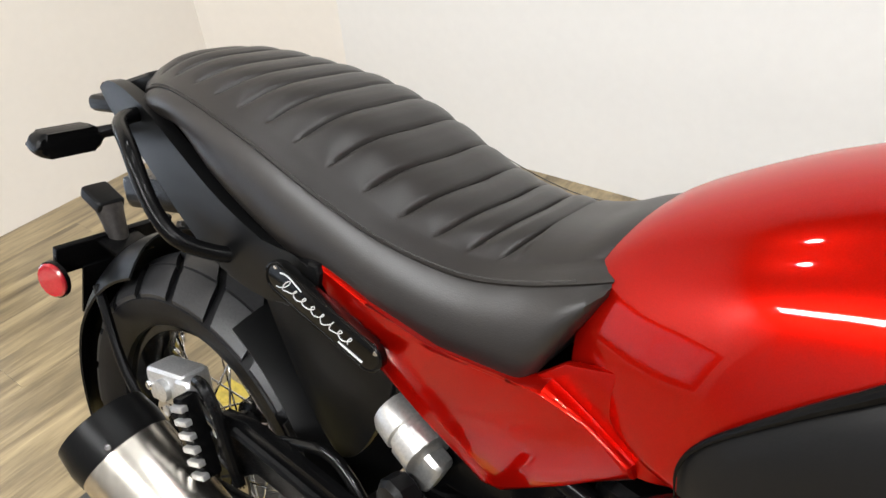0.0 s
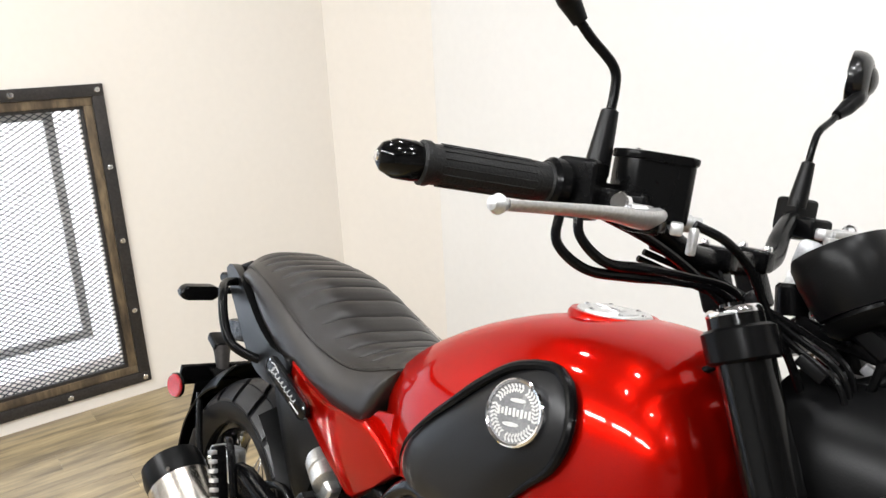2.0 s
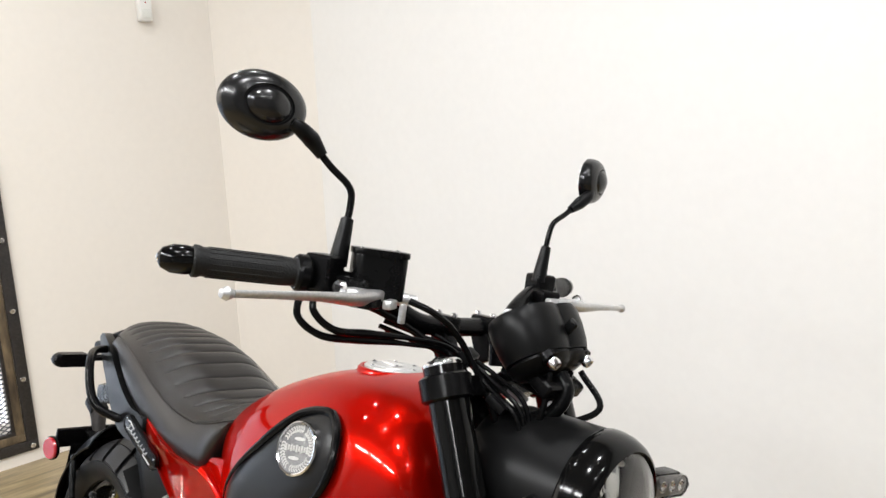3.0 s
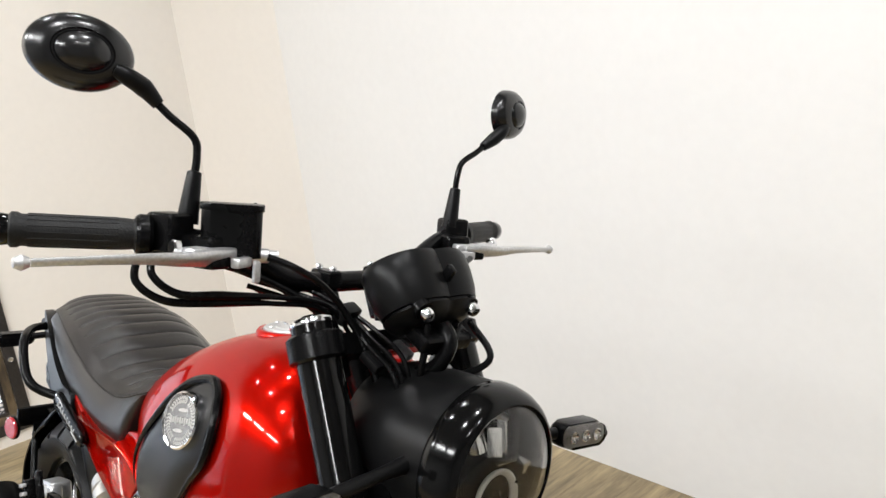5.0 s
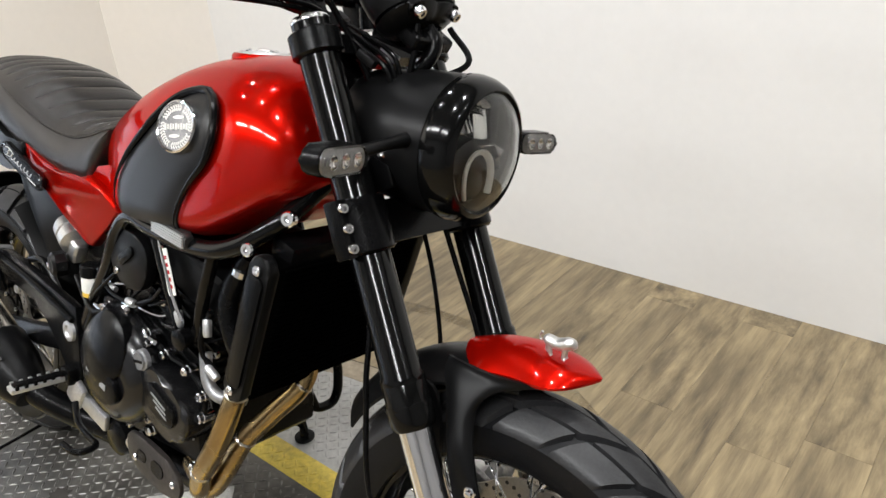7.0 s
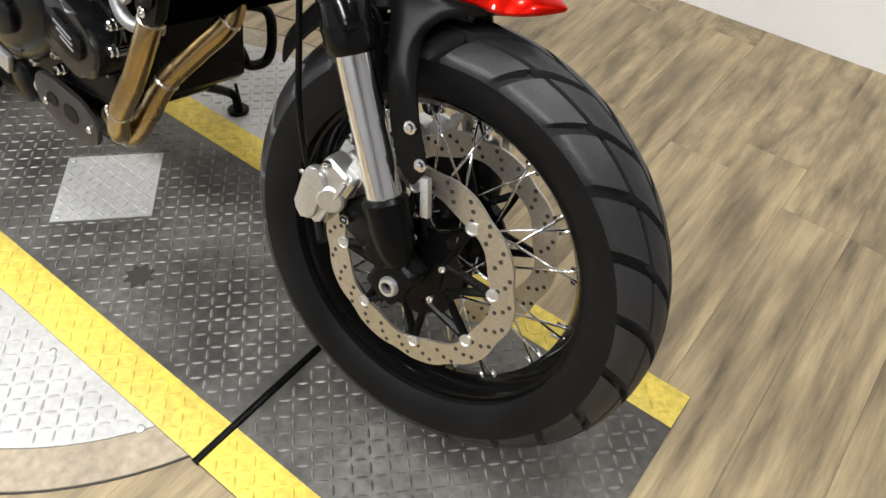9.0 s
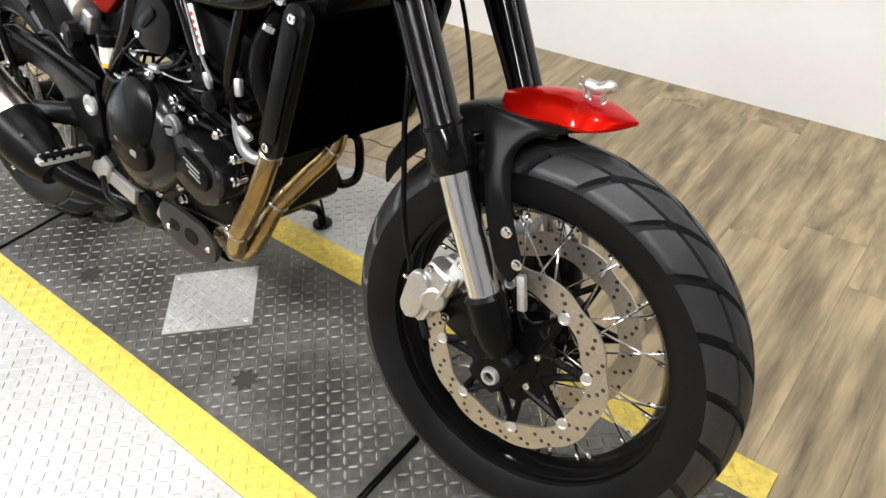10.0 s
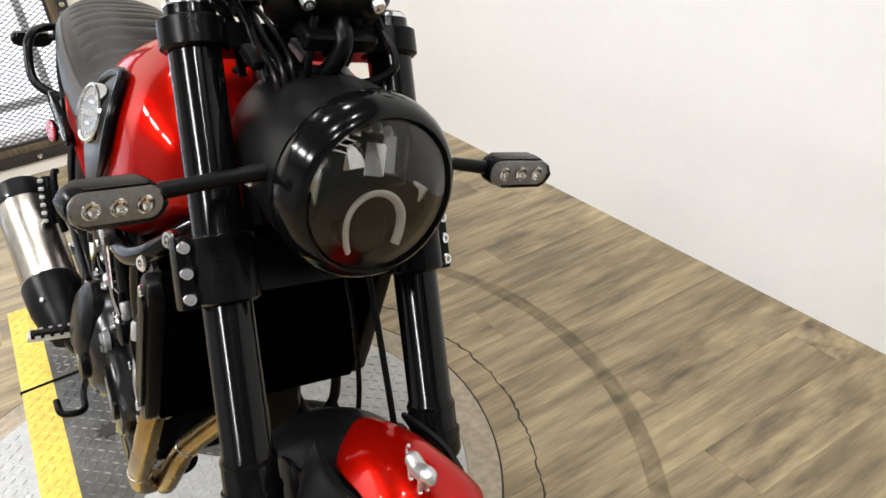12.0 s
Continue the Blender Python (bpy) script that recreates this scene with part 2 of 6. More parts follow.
def thing(name, label, category, m=None, group=""):
    ob = new(name)
    ob.empty_display_size = 0.05
    if m is not None:
        ob.matrix_world = m
    return tagged(ob, label, category, group)


def block(*boxes, bevel=0.0, seg=2):
    """Boxes given as (centre, size) or (centre, size, Euler degrees), with bevelled edges, in one bmesh."""
    bm = bmesh.new()
    for c, s, *r in boxes:
        got = bmesh.ops.create_cube(bm, size=1, matrix=pose(*c, *(r[0] if r else (0, 0, 0))) @ Matrix.Diagonal((*s, 1)))
    if bevel:
        bmesh.ops.bevel(bm, geom=bm.edges[:], offset=bevel, segments=seg, profile=0.6, affect="EDGES")
    return bm


def smooth_path(pts, k=8):
    """Catmull-Rom through the points."""
    p = [Vector(q) for q in pts]
    if len(p) < 3:
        return p
    p = [2 * p[0] - p[1]] + p + [2 * p[-1] - p[-2]]
    out = []
    for i in range(1, len(p) - 2):
        for j in range(k):
            u = j / k
            a, b, c, d = p[i - 1], p[i], p[i + 1], p[i + 2]
            out.append(0.5 * (2 * b + (c - a) * u + (2 * a - 5 * b + 4 * c - d) * u * u + (3 * b - a - 3 * c + d) * u ** 3))
    return out + [p[-2]]


def loft(bm, rings, closed=True, caps=True):
    vs = [[bm.verts.new(q) for q in ring] for ring in rings]
    n = len(vs[0])
    for a, b in zip(vs, vs[1:]):
        for j in range(n if closed else n - 1):
            bm.faces.new((a[j], a[(j + 1) % n], b[(j + 1) % n], b[j]))
    if caps and closed:
        bm.faces.new(vs[0][::-1])
        bm.faces.new(vs[-1])
    return vs


def tube(pts, radius, n=12, bm=None, k=8, smooth=True, flat=1.0):
    """A round tube along a smooth path; radius may be a list, one for each given point."""
    bm = bm or bmesh.new()
    path = smooth_path(pts, k) if smooth else [Vector(q) for q in pts]
    radii = radius if isinstance(radius, (list, tuple)) else [radius] * len(pts)
    rings, up = [], None
    for i, q in enumerate(path):
        d = (path[min(i + 1, len(path) - 1)] - path[max(i - 1, 0)]).normalized()
        if up is None:
            up = d.orthogonal().normalized()
        up = (up - d * up.dot(d)).normalized()
        side = d.cross(up)
        f = i / (len(path) - 1) * (len(radii) - 1)
        a = min(int(f), len(radii) - 2)
        r = radii[a] + (radii[a + 1] - radii[a]) * (f - a)
        rings.append([q + r * (math.cos(w) * up + flat * math.sin(w) * side) for w in (2 * math.pi * j / n for j in range(n))])
    loft(bm, rings)
    return bm


def lathe(profile, origin, axis, n=32, bm=None, caps=True):
    """Turns (distance along the axis, radius) pairs round an axis."""
    bm = bm or bmesh.new()
    o, d = Vector(origin), Vector(axis).normalized()
    u = d.orthogonal().normalized()
    v = d.cross(u)
    rings = [[o + h * d + max(r, 1e-5) * (math.cos(w) * u + math.sin(w) * v) for w in (2 * math.pi * j / n for j in range(n))] for h, r in profile]
    loft(bm, rings, True, caps)
    return bm


def slab(outline, depth, place, bevel=0.0, bm=None, seg=2):
    """A flat plate: outline in the (x, z) plane, its thickness along y, set by a function or matrix."""
    bm = bm or bmesh.new()
    lo = [bm.verts.new((x, -depth / 2, z)) for x, z in outline]
    hi = [bm.verts.new((x, depth / 2, z)) for x, z in outline]
    n = len(outline)
    faces = [bm.faces.new(lo), bm.faces.new(hi[::-1])]
    for i in range(n):
        faces.append(bm.faces.new((lo[i], hi[i], hi[(i + 1) % n], lo[(i + 1) % n])))
    if bevel:
        rim = [e for f in faces[:2] for e in f.edges]
        bmesh.ops.bevel(bm, geom=list(set(rim)), offset=bevel, segments=seg, profile=0.6, affect="EDGES")
    for w in {q for q in bm.verts if q in set(bm.verts)}:
        w.co = place @ w.co
    return bm


def rounded(w, h, r, n=5):
    """Outline of a rounded rectangle about the origin."""
    out = []
    for cx, cz, a in ((w / 2 - r, h / 2 - r, 0), (-w / 2 + r, h / 2 - r, 90), (-w / 2 + r, -h / 2 + r, 180), (w / 2 - r, -h / 2 + r, 270)):
        out += [(cx + r * math.cos(radians(a + 90 * i / n)), cz + r * math.sin(radians(a + 90 * i / n))) for i in range(n + 1)]
    return out


def oval(path, n=6):
    """Closed outline smoothed through (x, z) points."""
    p = [Vector((x, z, 0)) for x, z in path]
    out = []
    for i in range(len(p)):
        a, b, c, d = p[i - 1], p[i], p[(i + 1) % len(p)], p[(i + 2) % len(p)]
        for j in range(n):
            u = j / n
            q = 0.5 * (2 * b + (c - a) * u + (2 * a - 5 * b + 4 * c - d) * u * u + (3 * b - a - 3 * c + d) * u ** 3)
            out.append((q.x, q.y))
    return out


def bolt(o, axis, r=0.006, h=0.006, bm=None):
    return lathe([(0, r), (h * 0.7, r), (h, r * 0.8), (h, r * 0.45), (h * 0.5, r * 0.4)], o, axis, 12, bm)


def lerp(table, x):
    """Smooth value between (x, value) rows: cubic, with the slope at each row taken from its neighbours."""
    n = len(table)

    def slope(i):
        a, b = table[max(i - 1, 0)], table[min(i + 1, n - 1)]
        return (b[1] - a[1]) / (b[0] - a[0])

    if x <= table[0][0]:
        return table[0][1]
    for i in range(n - 1):
        (a, va), (b, vb) = table[i], table[i + 1]
        if x <= b:
            h = b - a
            u = (x - a) / h
            return (2 * u ** 3 - 3 * u * u + 1) * va + (u ** 3 - 2 * u * u + u) * h * slope(i) + (3 * u * u - 2 * u ** 3) * vb + (u ** 3 - u * u) * h * slope(i + 1)
    return table[-1][1]


# ---- the room ----
X0, X1, Y0, Y1 = -3.137, 3.2, -3.6, 1.72
WY0, WY1, WZ0, WZ1 = -3.13, 0.235, 0.137, 1.249      # the window's opening in the west wall


def structure(name, bm, mtl, label, category):
    return tagged(link(name, bm, mtl), label, category, kind="structure")


floor = structure("floor", block(((0, -0.9, -0.06), (7, 6, 0.1))), GAPDARK, "subfloor under oak-look vinyl boards", "floor")
T = 0.2
structure("wall_west", block(((X0 - T / 2, (Y0 + WY0) / 2, CEIL / 2), (T, WY0 - Y0, CEIL)), ((X0 - T / 2, (WY1 + 1.31) / 2, CEIL / 2), (T, 1.31 - WY1, CEIL)),
                             ((X0 - T / 2, (WY0 + WY1) / 2, WZ0 / 2), (T, WY1 - WY0, WZ0)), ((X0 - T / 2, (WY0 + WY1) / 2, (WZ1 + CEIL) / 2), (T, WY1 - WY0, CEIL - WZ1))),
          CREAM, "cream painted wall with a meshed window", "wall")
NX, NYAW = -2.64, 1.51                               # where the white wall begins, and its small turn


def north(x):
    """The white wall's face at x."""
    return 1.636 + math.tan(radians(NYAW)) * x


structure("wall_north", block(((0.33 - T / 2 * math.sin(radians(NYAW)), north(0.33) + T / 2, CEIL / 2), (5.945, T, CEIL), (0, 0, NYAW))), WALL, "plain white painted wall with scuffs", "wall")
bm = bmesh.new()
loft(bm, [[(X0, 1.31, z), (NX, north(NX), z), (NX, north(NX) + T, z), (X0 - T, north(NX) + T, z), (X0 - T, 1.31, z)] for z in (0, CEIL)])
structure("wall_corner", bm, CREAM, "cream painted slanting corner panel", "wall")
# Unseen walls close the room; their grey tone limits light bounced onto the bike.
structure("wall_south", block(((0, Y0 - T / 2, CEIL / 2), (6.7, T, CEIL))), UNSEENWALL, "unseen plain wall, toned grey to cut bounced light", "wall")
structure("wall_east", block(((X1 + T / 2, -0.9, CEIL / 2), (T, 5.6, CEIL))), UNSEENWALL, "unseen plain wall, toned grey to cut bounced light", "wall")
# Never in view; dark so that upward faces reflect little light.
structure("ceiling", block(((0, -0.9, CEIL + 0.05), (6.8, 5.9, 0.1))), CEILM, "unseen ceiling, kept dark to cut bounced light", "ceiling")
for x, y in SPOTS:
    d = thing("downlight", "round recessed ceiling downlight, switched on", "lamp", pose(x, y, CEIL), "ceiling downlights")
    part("trim_ring", lathe([(0, 0.115), (-0.012, 0.11), (-0.012, 0.09), (0, 0.088)], (0, 0, 0), (0, 0, 1), 24), SENSOR, d)

for x, y in PANELS:
    d = thing("ceiling_panel_light", "long white ceiling panel light, switched on", "lamp", pose(x, y, CEIL), "ceiling panel lights")
    part("frame", block(((0, 0.145, -0.018), (1.22, 0.03, 0.036)), ((0, -0.145, -0.018), (1.22, 0.03, 0.036)), ((0.595, 0, -0.018), (0.03, 0.26, 0.036)), ((-0.595, 0, -0.018), (0.03, 0.26, 0.036)), bevel=0.003), SENSOR, d)
    part("diffuser", block(((0, 0, -0.012), (1.16, 0.26, 0.006))), PANELGLOW, d, "milky diffuser")

# the window: steel frame, stained wood, expanded mesh, sash and daylight
win = thing("window_1", "meshed window in a dark bolted steel frame with daylight behind", "window", pose(X0, 0, 0))
win["kind"] = "structure"
FY0, FY1, FZ0, FZ1 = -3.20, 0.302, 0.057, 1.325


def picture_frame(y0, y1, z0, z1, w, x, d, bevel=0.002):
    return block(((x, (y0 + y1) / 2, z0 + w / 2), (d, y1 - y0, w)), ((x, (y0 + y1) / 2, z1 - w / 2), (d, y1 - y0, w)),
                 ((x, y0 + w / 2, (z0 + z1) / 2), (d, w, z1 - z0 - 2 * w)), ((x, y1 - w / 2, (z0 + z1) / 2), (d, w, z1 - z0 - 2 * w)), bevel=bevel)


part("window_frame", picture_frame(FY0, FY1, FZ0, FZ1, 0.046, 0.006, 0.014), STEELFRAME, win, "dark steel outer frame")
part("wooden_lining", picture_frame(FY0 + 0.047, FY1 - 0.047, FZ0 + 0.047, FZ1 - 0.047, 0.034, -0.005, 0.02), OLDWOOD, win, "dark stained wooden lining")
part("inner_bead", picture_frame(FY0 + 0.08, FY1 - 0.08, FZ0 + 0.08, FZ1 - 0.08, 0.014, -0.012, 0.02), STEELFRAME, win)
for i in range(5):
    z = 0.079 + 0.306 * i
    part("bolt", bolt((0.013, FY1 - 0.024, z), (1, 0, 0), 0.011, 0.006), CHROME, win)
for i in range(1, 12):
    part("bolt", bolt((0.013, FY1 - 0.024 - 0.30 * i, FZ0 + 0.022), (1, 0, 0), 0.011, 0.006), CHROME, win)
    part("bolt", bolt((0.013, FY1 - 0.024 - 0.30 * i, FZ1 - 0.022), (1, 0, 0), 0.011, 0.006), CHROME, win)
bm = bmesh.new()
MW, MH, PX, PZ = WY1 - WY0, WZ1 - WZ0, 0.034, 0.0200
slope = PZ / PX
for s in (1, -1):
    c = -MW * slope if s > 0 else 0.0
    while c < MH + (0 if s > 0 else MW * slope):
        # the line z = c + s * slope * y, cut to the opening
        y0, y1 = 0.0, MW
        lo, hi = ((-c) / slope, (MH - c) / slope) if s > 0 else ((c - MH) / slope, c / slope)
        y0, y1 = max(y0, lo), min(y1, hi)
        if y1 - y0 > 0.01:
            a, b = Vector((0, WY0 + y0, WZ0 + c + s * slope * y0)), Vector((0, WY0 + y1, WZ0 + c + s * slope * y1))
            mid, ln, ang = (a + b) / 2, (b - a).length, math.degrees(math.atan2(b.z - a.z, b.y - a.y))
            bmesh.ops.create_cube(bm, size=1, matrix=pose(-0.02 + 0.001 * s, mid.y, mid.z, ang, 0, 0) @ Matrix.Diagonal((0.005, ln, 0.0030, 1)))
        c += PZ
part("expanded_mesh", bm, MESHM, win, "dark expanded metal mesh", 0)
part("sash", picture_frame(WY0 + 0.02, WY1 - 0.10, WZ0 + 0.12, WZ1 - 0.02, 0.035, -0.17, 0.03), SENSOR, win, "pale grey sash behind the mesh")
for dy in (0.62, 1.68, 2.30):
    part("sash_bar", block(((-0.17, WY1 - dy, (WZ0 + WZ1) / 2), (0.025, 0.03, MH - 0.18))), GREY, win)
pane = part("pane", block(((-0.172, (WY0 + WY1) / 2, (WZ0 + WZ1) / 2), (0.004, MW - 0.04, MH - 0.04))), LENS, win)
pane.visible_shadow = False
tagged(link("backdrop", block(((X0 - 0.9, -1.4, 0.9), (0.02, 6.0, 3.4))), SKYGLOW), "bright overcast daylight outside the window", "backdrop", kind="structure")

# alarm sensor high on the west wall
pir = thing("alarm_sensor", "small white plastic alarm sensor on the cream wall", "sensor", pose(X0, 0.985, 1.958))
part("housing", block(((0.022, 0, 0), (0.044, 0.062, 0.105)), bevel=0.014, seg=3), SENSOR, pir)
part("sensor_lens", block(((0.043, 0, -0.018), (0.010, 0.044, 0.042)), bevel=0.004), WHITE, pir, "milky lens")
part("status_lamp", lathe([(0, 0.004), (0.003, 0.003)], (0.044, 0, 0.030), (1, 0, 0), 10), REDLENS, pir)

# ---- the lift platform and its round plate ----
CX, CY, RD = -0.820, 0.030, 0.615
DX0, DX1, DY0, DY1 = -1.943, 0.412, -0.279, 0.350
ring = tagged(link("floor_ring", lathe([(0, RD + 0.075), (0.0025, RD + 0.074), (0.0025, RD + 0.002), (0, RD + 0.001)], (CX, CY, 0), (0, 0, 1), 96, caps=False), WOODRING),
              "grey-brown wood-look ring round the metal plate", "floor", kind="structure")
gap = tagged(link("ring_seam", lathe([(0, RD + 0.079), (0.001, RD + 0.079), (0.001, RD + 0.075), (0, RD + 0.075)], (CX, CY, 0), (0, 0, 1), 96, caps=False), GAPDARK),
             "dark seam round the floor ring", "floor", kind="structure")


def lozenges(spots, z, ln=0.0235, w=0.0062, h=0.0022):
    """Raised tread bars, each a little pointed ridge."""
    verts, faces = [], []
    for x, y, a in spots:
        c, s, n = math.cos(a), math.sin(a), len(verts)
        for u, v, t in ((-ln / 2, 0, 0), (-ln / 5, -w / 2, 0), (ln / 5, -w / 2, 0), (ln / 2, 0, 0), (ln / 5, w / 2, 0), (-ln / 5, w / 2, 0), (-ln / 4, 0, h), (ln / 4, 0, h)):
            verts.append((x + u * c - v * s, y + u * s + v * c, z + t))
        faces += [tuple(n + i for i in f) for f in ((0, 1, 6), (1, 2, 7, 6), (2, 3, 7), (3, 4, 7), (4, 5, 6, 7), (5, 0, 6))]
    d = bpy.data.meshes.new("raised_tread")
    d.from_pydata(verts, [], faces)
    return d


def tread_spots(inside, x0, x1, y0, y1, step=0.0222):
    return [(x0 + (i + 0.5) * step, y0 + (j + 0.5) * step, radians(45 if (i + j) % 2 else -45))
            for i in range(int((x1 - x0) / step)) for j in range(int((y1 - y0) / step)) if inside(x0 + (i + 0.5) * step, y0 + (j + 0.5) * step)]


def tread_part(name, spots, z, mtl, parent, label):
    d = lozenges(spots, z)
    d.materials.append(mtl)
    ob = new(name, d)
    ob.parent = parent
    return tagged(ob, label, kind="stuff")


table = thing("turntable", "bright aluminium tread plate turntable set flush in the floor", "turntable")
disc_plate = part("disc_plate", lathe([(0, RD), (0.003, RD), (0.0035, RD - 0.001)], (CX, CY, 0), (0, 0, 1), 96), PLATEM, table, "round bright tread plate")
tread_part("raised_tread", tread_spots(lambda x, y: math.hypot(x - CX, y - CY) < RD - 0.015 and not DY0 - 0.012 < y < DY1 + 0.012, CX - RD, CX + RD, CY - RD, CY + RD),
           0.0034, PLATEM, table, "raised bars of the bright plate")
for x, y in ((-0.553, -0.301), (-0.303, -0.298), (-0.80, -0.302), (-1.06, -0.302), (-0.94, -0.49), (-0.60, 0.38), (-0.95, 0.38)):
    part("screw", bolt((x, y, 0.0034), (0, 0, 1), 0.008, 0.003), ALLOY, table)

deck = thing("lift_platform", "worn dark tread plate lift platform with yellow edge stripes", "lift platform")
SEAMS = (DX0, -1.473, -0.183, DX1)
for a, b in zip(SEAMS, SEAMS[1:]):
    part("deck_panel", block((((a + b) / 2, (DY0 + DY1) / 2, 0.002), (b - a - 0.010, DY1 - DY0, 0.008)), bevel=0.0015), DECKM, deck, "worn dark tread plate")
part("rear_seam_rod", tube([(-1.473, DY0 - 0.003, 0.004), (-1.473, DY1, 0.004)], 0.0065, 10), BLACK, deck, "dark hinge rod")
part("front_seam_rod", tube([(-0.183, DY0 - 0.003, 0.005), (-0.183, DY1, 0.005)], 0.0075, 10), BLACK, deck, "dark hinge rod")
for y0, y1 in ((DY0, DY0 + 0.083), (DY1 - 0.079, DY1)):
    for a, b in zip(SEAMS, SEAMS[1:]):
        part("yellow_stripe", block((((a + b) / 2, (y0 + y1) / 2, 0.0063), (b - a - 0.012, y1 - y0 - 0.001, 0.0012)), bevel=0.0004), YELLOW, deck, "chipped yellow paint stripe")
spots = tread_spots(lambda x, y: True, DX0 + 0.004, DX1 - 0.004, DY0 + 0.004, DY1 - 0.004)
spots = [q for q in spots if abs(q[0] + 1.473) > 0.022 and abs(q[0] + 0.183) > 0.022]
mid = [q for q in spots if DY0 + 0.095 < q[1] < DY1 - 0.091]
side = [q for q in spots if not DY0 + 0.079 < q[1] < DY1 - 0.075]
tread_part("raised_tread", mid, 0.0058, TREADM, deck, "worn raised bars")
tread_part("painted_tread", side, 0.0068, YELLOW, deck, "raised bars under yellow paint")
# the small square cover plate, set corner-wise
cover = thing("cover_plate", "small bright square tread plate cover screwed to the platform", "metal plate", pose(-0.838, 0.026, 0.0075, 0, 0, 45))
part("plate", block(((0, 0, 0), (0.208, 0.204, 0.004)), bevel=0.001), PLATEM, cover)
tread_part("raised_tread", tread_spots(lambda x, y: True, -0.102, 0.102, -0.1, 0.1), 0.002, PLATEM, cover, "raised bars")
for x, y in ((0.09, -0.088), (-0.09, 0.088), (0.09, 0.088), (-0.09, -0.088)):
    part("screw", bolt((x, y, 0.0022), (0, 0, 1), 0.006, 0.003), ALLOY, cover)
# cast star holes in the platform
for x, y in ((-0.577, -0.092), (-1.170, -0.102)):
    star = [(math.cos(a) * r, math.sin(a) * r) for i in range(16) for a, r in [(i * math.pi / 8, 0.032 if i % 2 else 0.02)]]
    h = thing("drain_hole", "dark star-shaped drain hole in the tread plate", "hole", pose(x, y, 0.0076))
    part("hole_rim", slab(star, 0.0016, pose(0, 0, 0, -90)), GAPDARK, h)
# scuffed arcs that turning wheels left on the boards
def arc_band(r0, r1, a0, a1, h, n=72):
    bm = bmesh.new()
    loft(bm, [[(CX + r * math.cos(a), CY + r * math.sin(a), z) for r, z in ((r0, 0.0), (r0, h), (r1, h), (r1, 0.0))] for a in (radians(a0 + (a1 - a0) * i / n) for i in range(n + 1))])
    return bm


def uneven_crack(r, a0, a1, seed, n=110):
    """A thin dark crack that wanders about an arc and changes its width."""
    rnd = random.Random(seed)
    bm, rings, drift = bmesh.new(), [], 0.0
    for i in range(n + 1):
        a = radians(a0 + (a1 - a0) * i / n)
        drift = 0.82 * drift + rnd.uniform(-0.0042, 0.0042)
        w = rnd.uniform(0.0008, 0.0032)
        rings.append([(CX + q * math.cos(a), CY + q * math.sin(a), z) for q, z in ((r + drift - w, 0.0), (r + drift - w, 0.0010), (r + drift + w, 0.0010), (r + drift + w, 0.0))])
    loft(bm, rings)
    return bm


tagged(link("floor_crack", uneven_crack(0.772, 36, 142, 4), GAPDARK), "thin dark curved seam in the floor boards", "floor", kind="structure")
tagged(link("floor_scuff", arc_band(1.004, 1.046, 30, 140, 0.0006), SCUFF), "faint dark curved scuff on the floor boards", "floor", kind="structure")


def floor_boards():
    """Boards that run across the room, each an object on one of a few shared meshes."""
    w, ln, g = 0.152, 1.22, 0.0004
    bm = bmesh.new()
    bmesh.ops.create_cube(bm, size=1, matrix=pose(0, 0, -0.004) @ Matrix.Diagonal((ln - g, w - g, 0.008, 1)))
    top = [e for e in bm.edges if all(v.co.z > -0.001 for v in e.verts)]
    bmesh.ops.bevel(bm, geom=top, offset=0.00025, segments=1, affect="EDGES")
    d = bpy.data.meshes.new("floor_board")
    bm.to_mesh(d)
    bm.free()
    d.materials.append(FLOORM)
    rnd = random.Random(5)
    for i in range(42):
        x = X0 + w / 2 + i * w
        y = Y1 + rnd.random() * ln
        while y > Y0:
            hi, lo = min(y, Y1), max(y - ln, Y0)
            y -= ln
            if hi - lo > 0.02 and x < X1 + w / 2:
                ob = new("floor_board", d)
                ob.matrix_world = pose(x, (hi + lo) / 2, 0, 0, 0, 90 if rnd.random() < 0.5 else -90) @ Matrix.Diagonal(((hi - lo) / ln, 1, 1, 1))
                ob.parent = floor


floor_boards()

# ---- the motorcycle ----
LEANING = 14.2
bike = thing("motorcycle", "red and black motorcycle leaning on its side stand", "motorcycle", pose(0.0025, 0.0215, 0.0085, -LEANING) @ Matrix.Scale(1.009, 4))
HEAD, FORK = Vector((-0.395, 0, 1.113)), Vector((0.312, 0, -0.655)).normalized()
SWING = Matrix.Translation(HEAD + Vector((0, -0.012, 0))) @ Matrix.Rotation(radians(3.6), 4, "Z") @ Matrix.Translation(-HEAD)
STEER = Matrix.Translation(HEAD) @ Matrix.Rotation(radians(-3.6), 4, FORK) @ Matrix.Translation(-HEAD)


def b_part(name, bm, mtl, label="", parent=None, smooth=35):
    return part(name, bm, mtl, parent or bike, label, smooth)


def steered(bm):
    """Bars and instruments swing about the upright, the fork about its own line."""
    high = sum(v.co.z for v in bm.verts) / max(len(bm.verts), 1)
    return SWING if high > 1.13 else STEER


def f_part(name, bm, mtl, label="", parent=None, smooth=35):
    """A part of the steered front end: turned with the handlebar."""
    if parent is None:
        bmesh.ops.transform(bm, matrix=steered(bm), verts=bm.verts)
    return part(name, bm, mtl, parent or bike, label, smooth)


def sub(parent, name, bm, mtl, label="", turned=True):
    if turned:
        bmesh.ops.transform(bm, matrix=steered(bm), verts=bm.verts)
    return part(name, bm, mtl, parent, label)


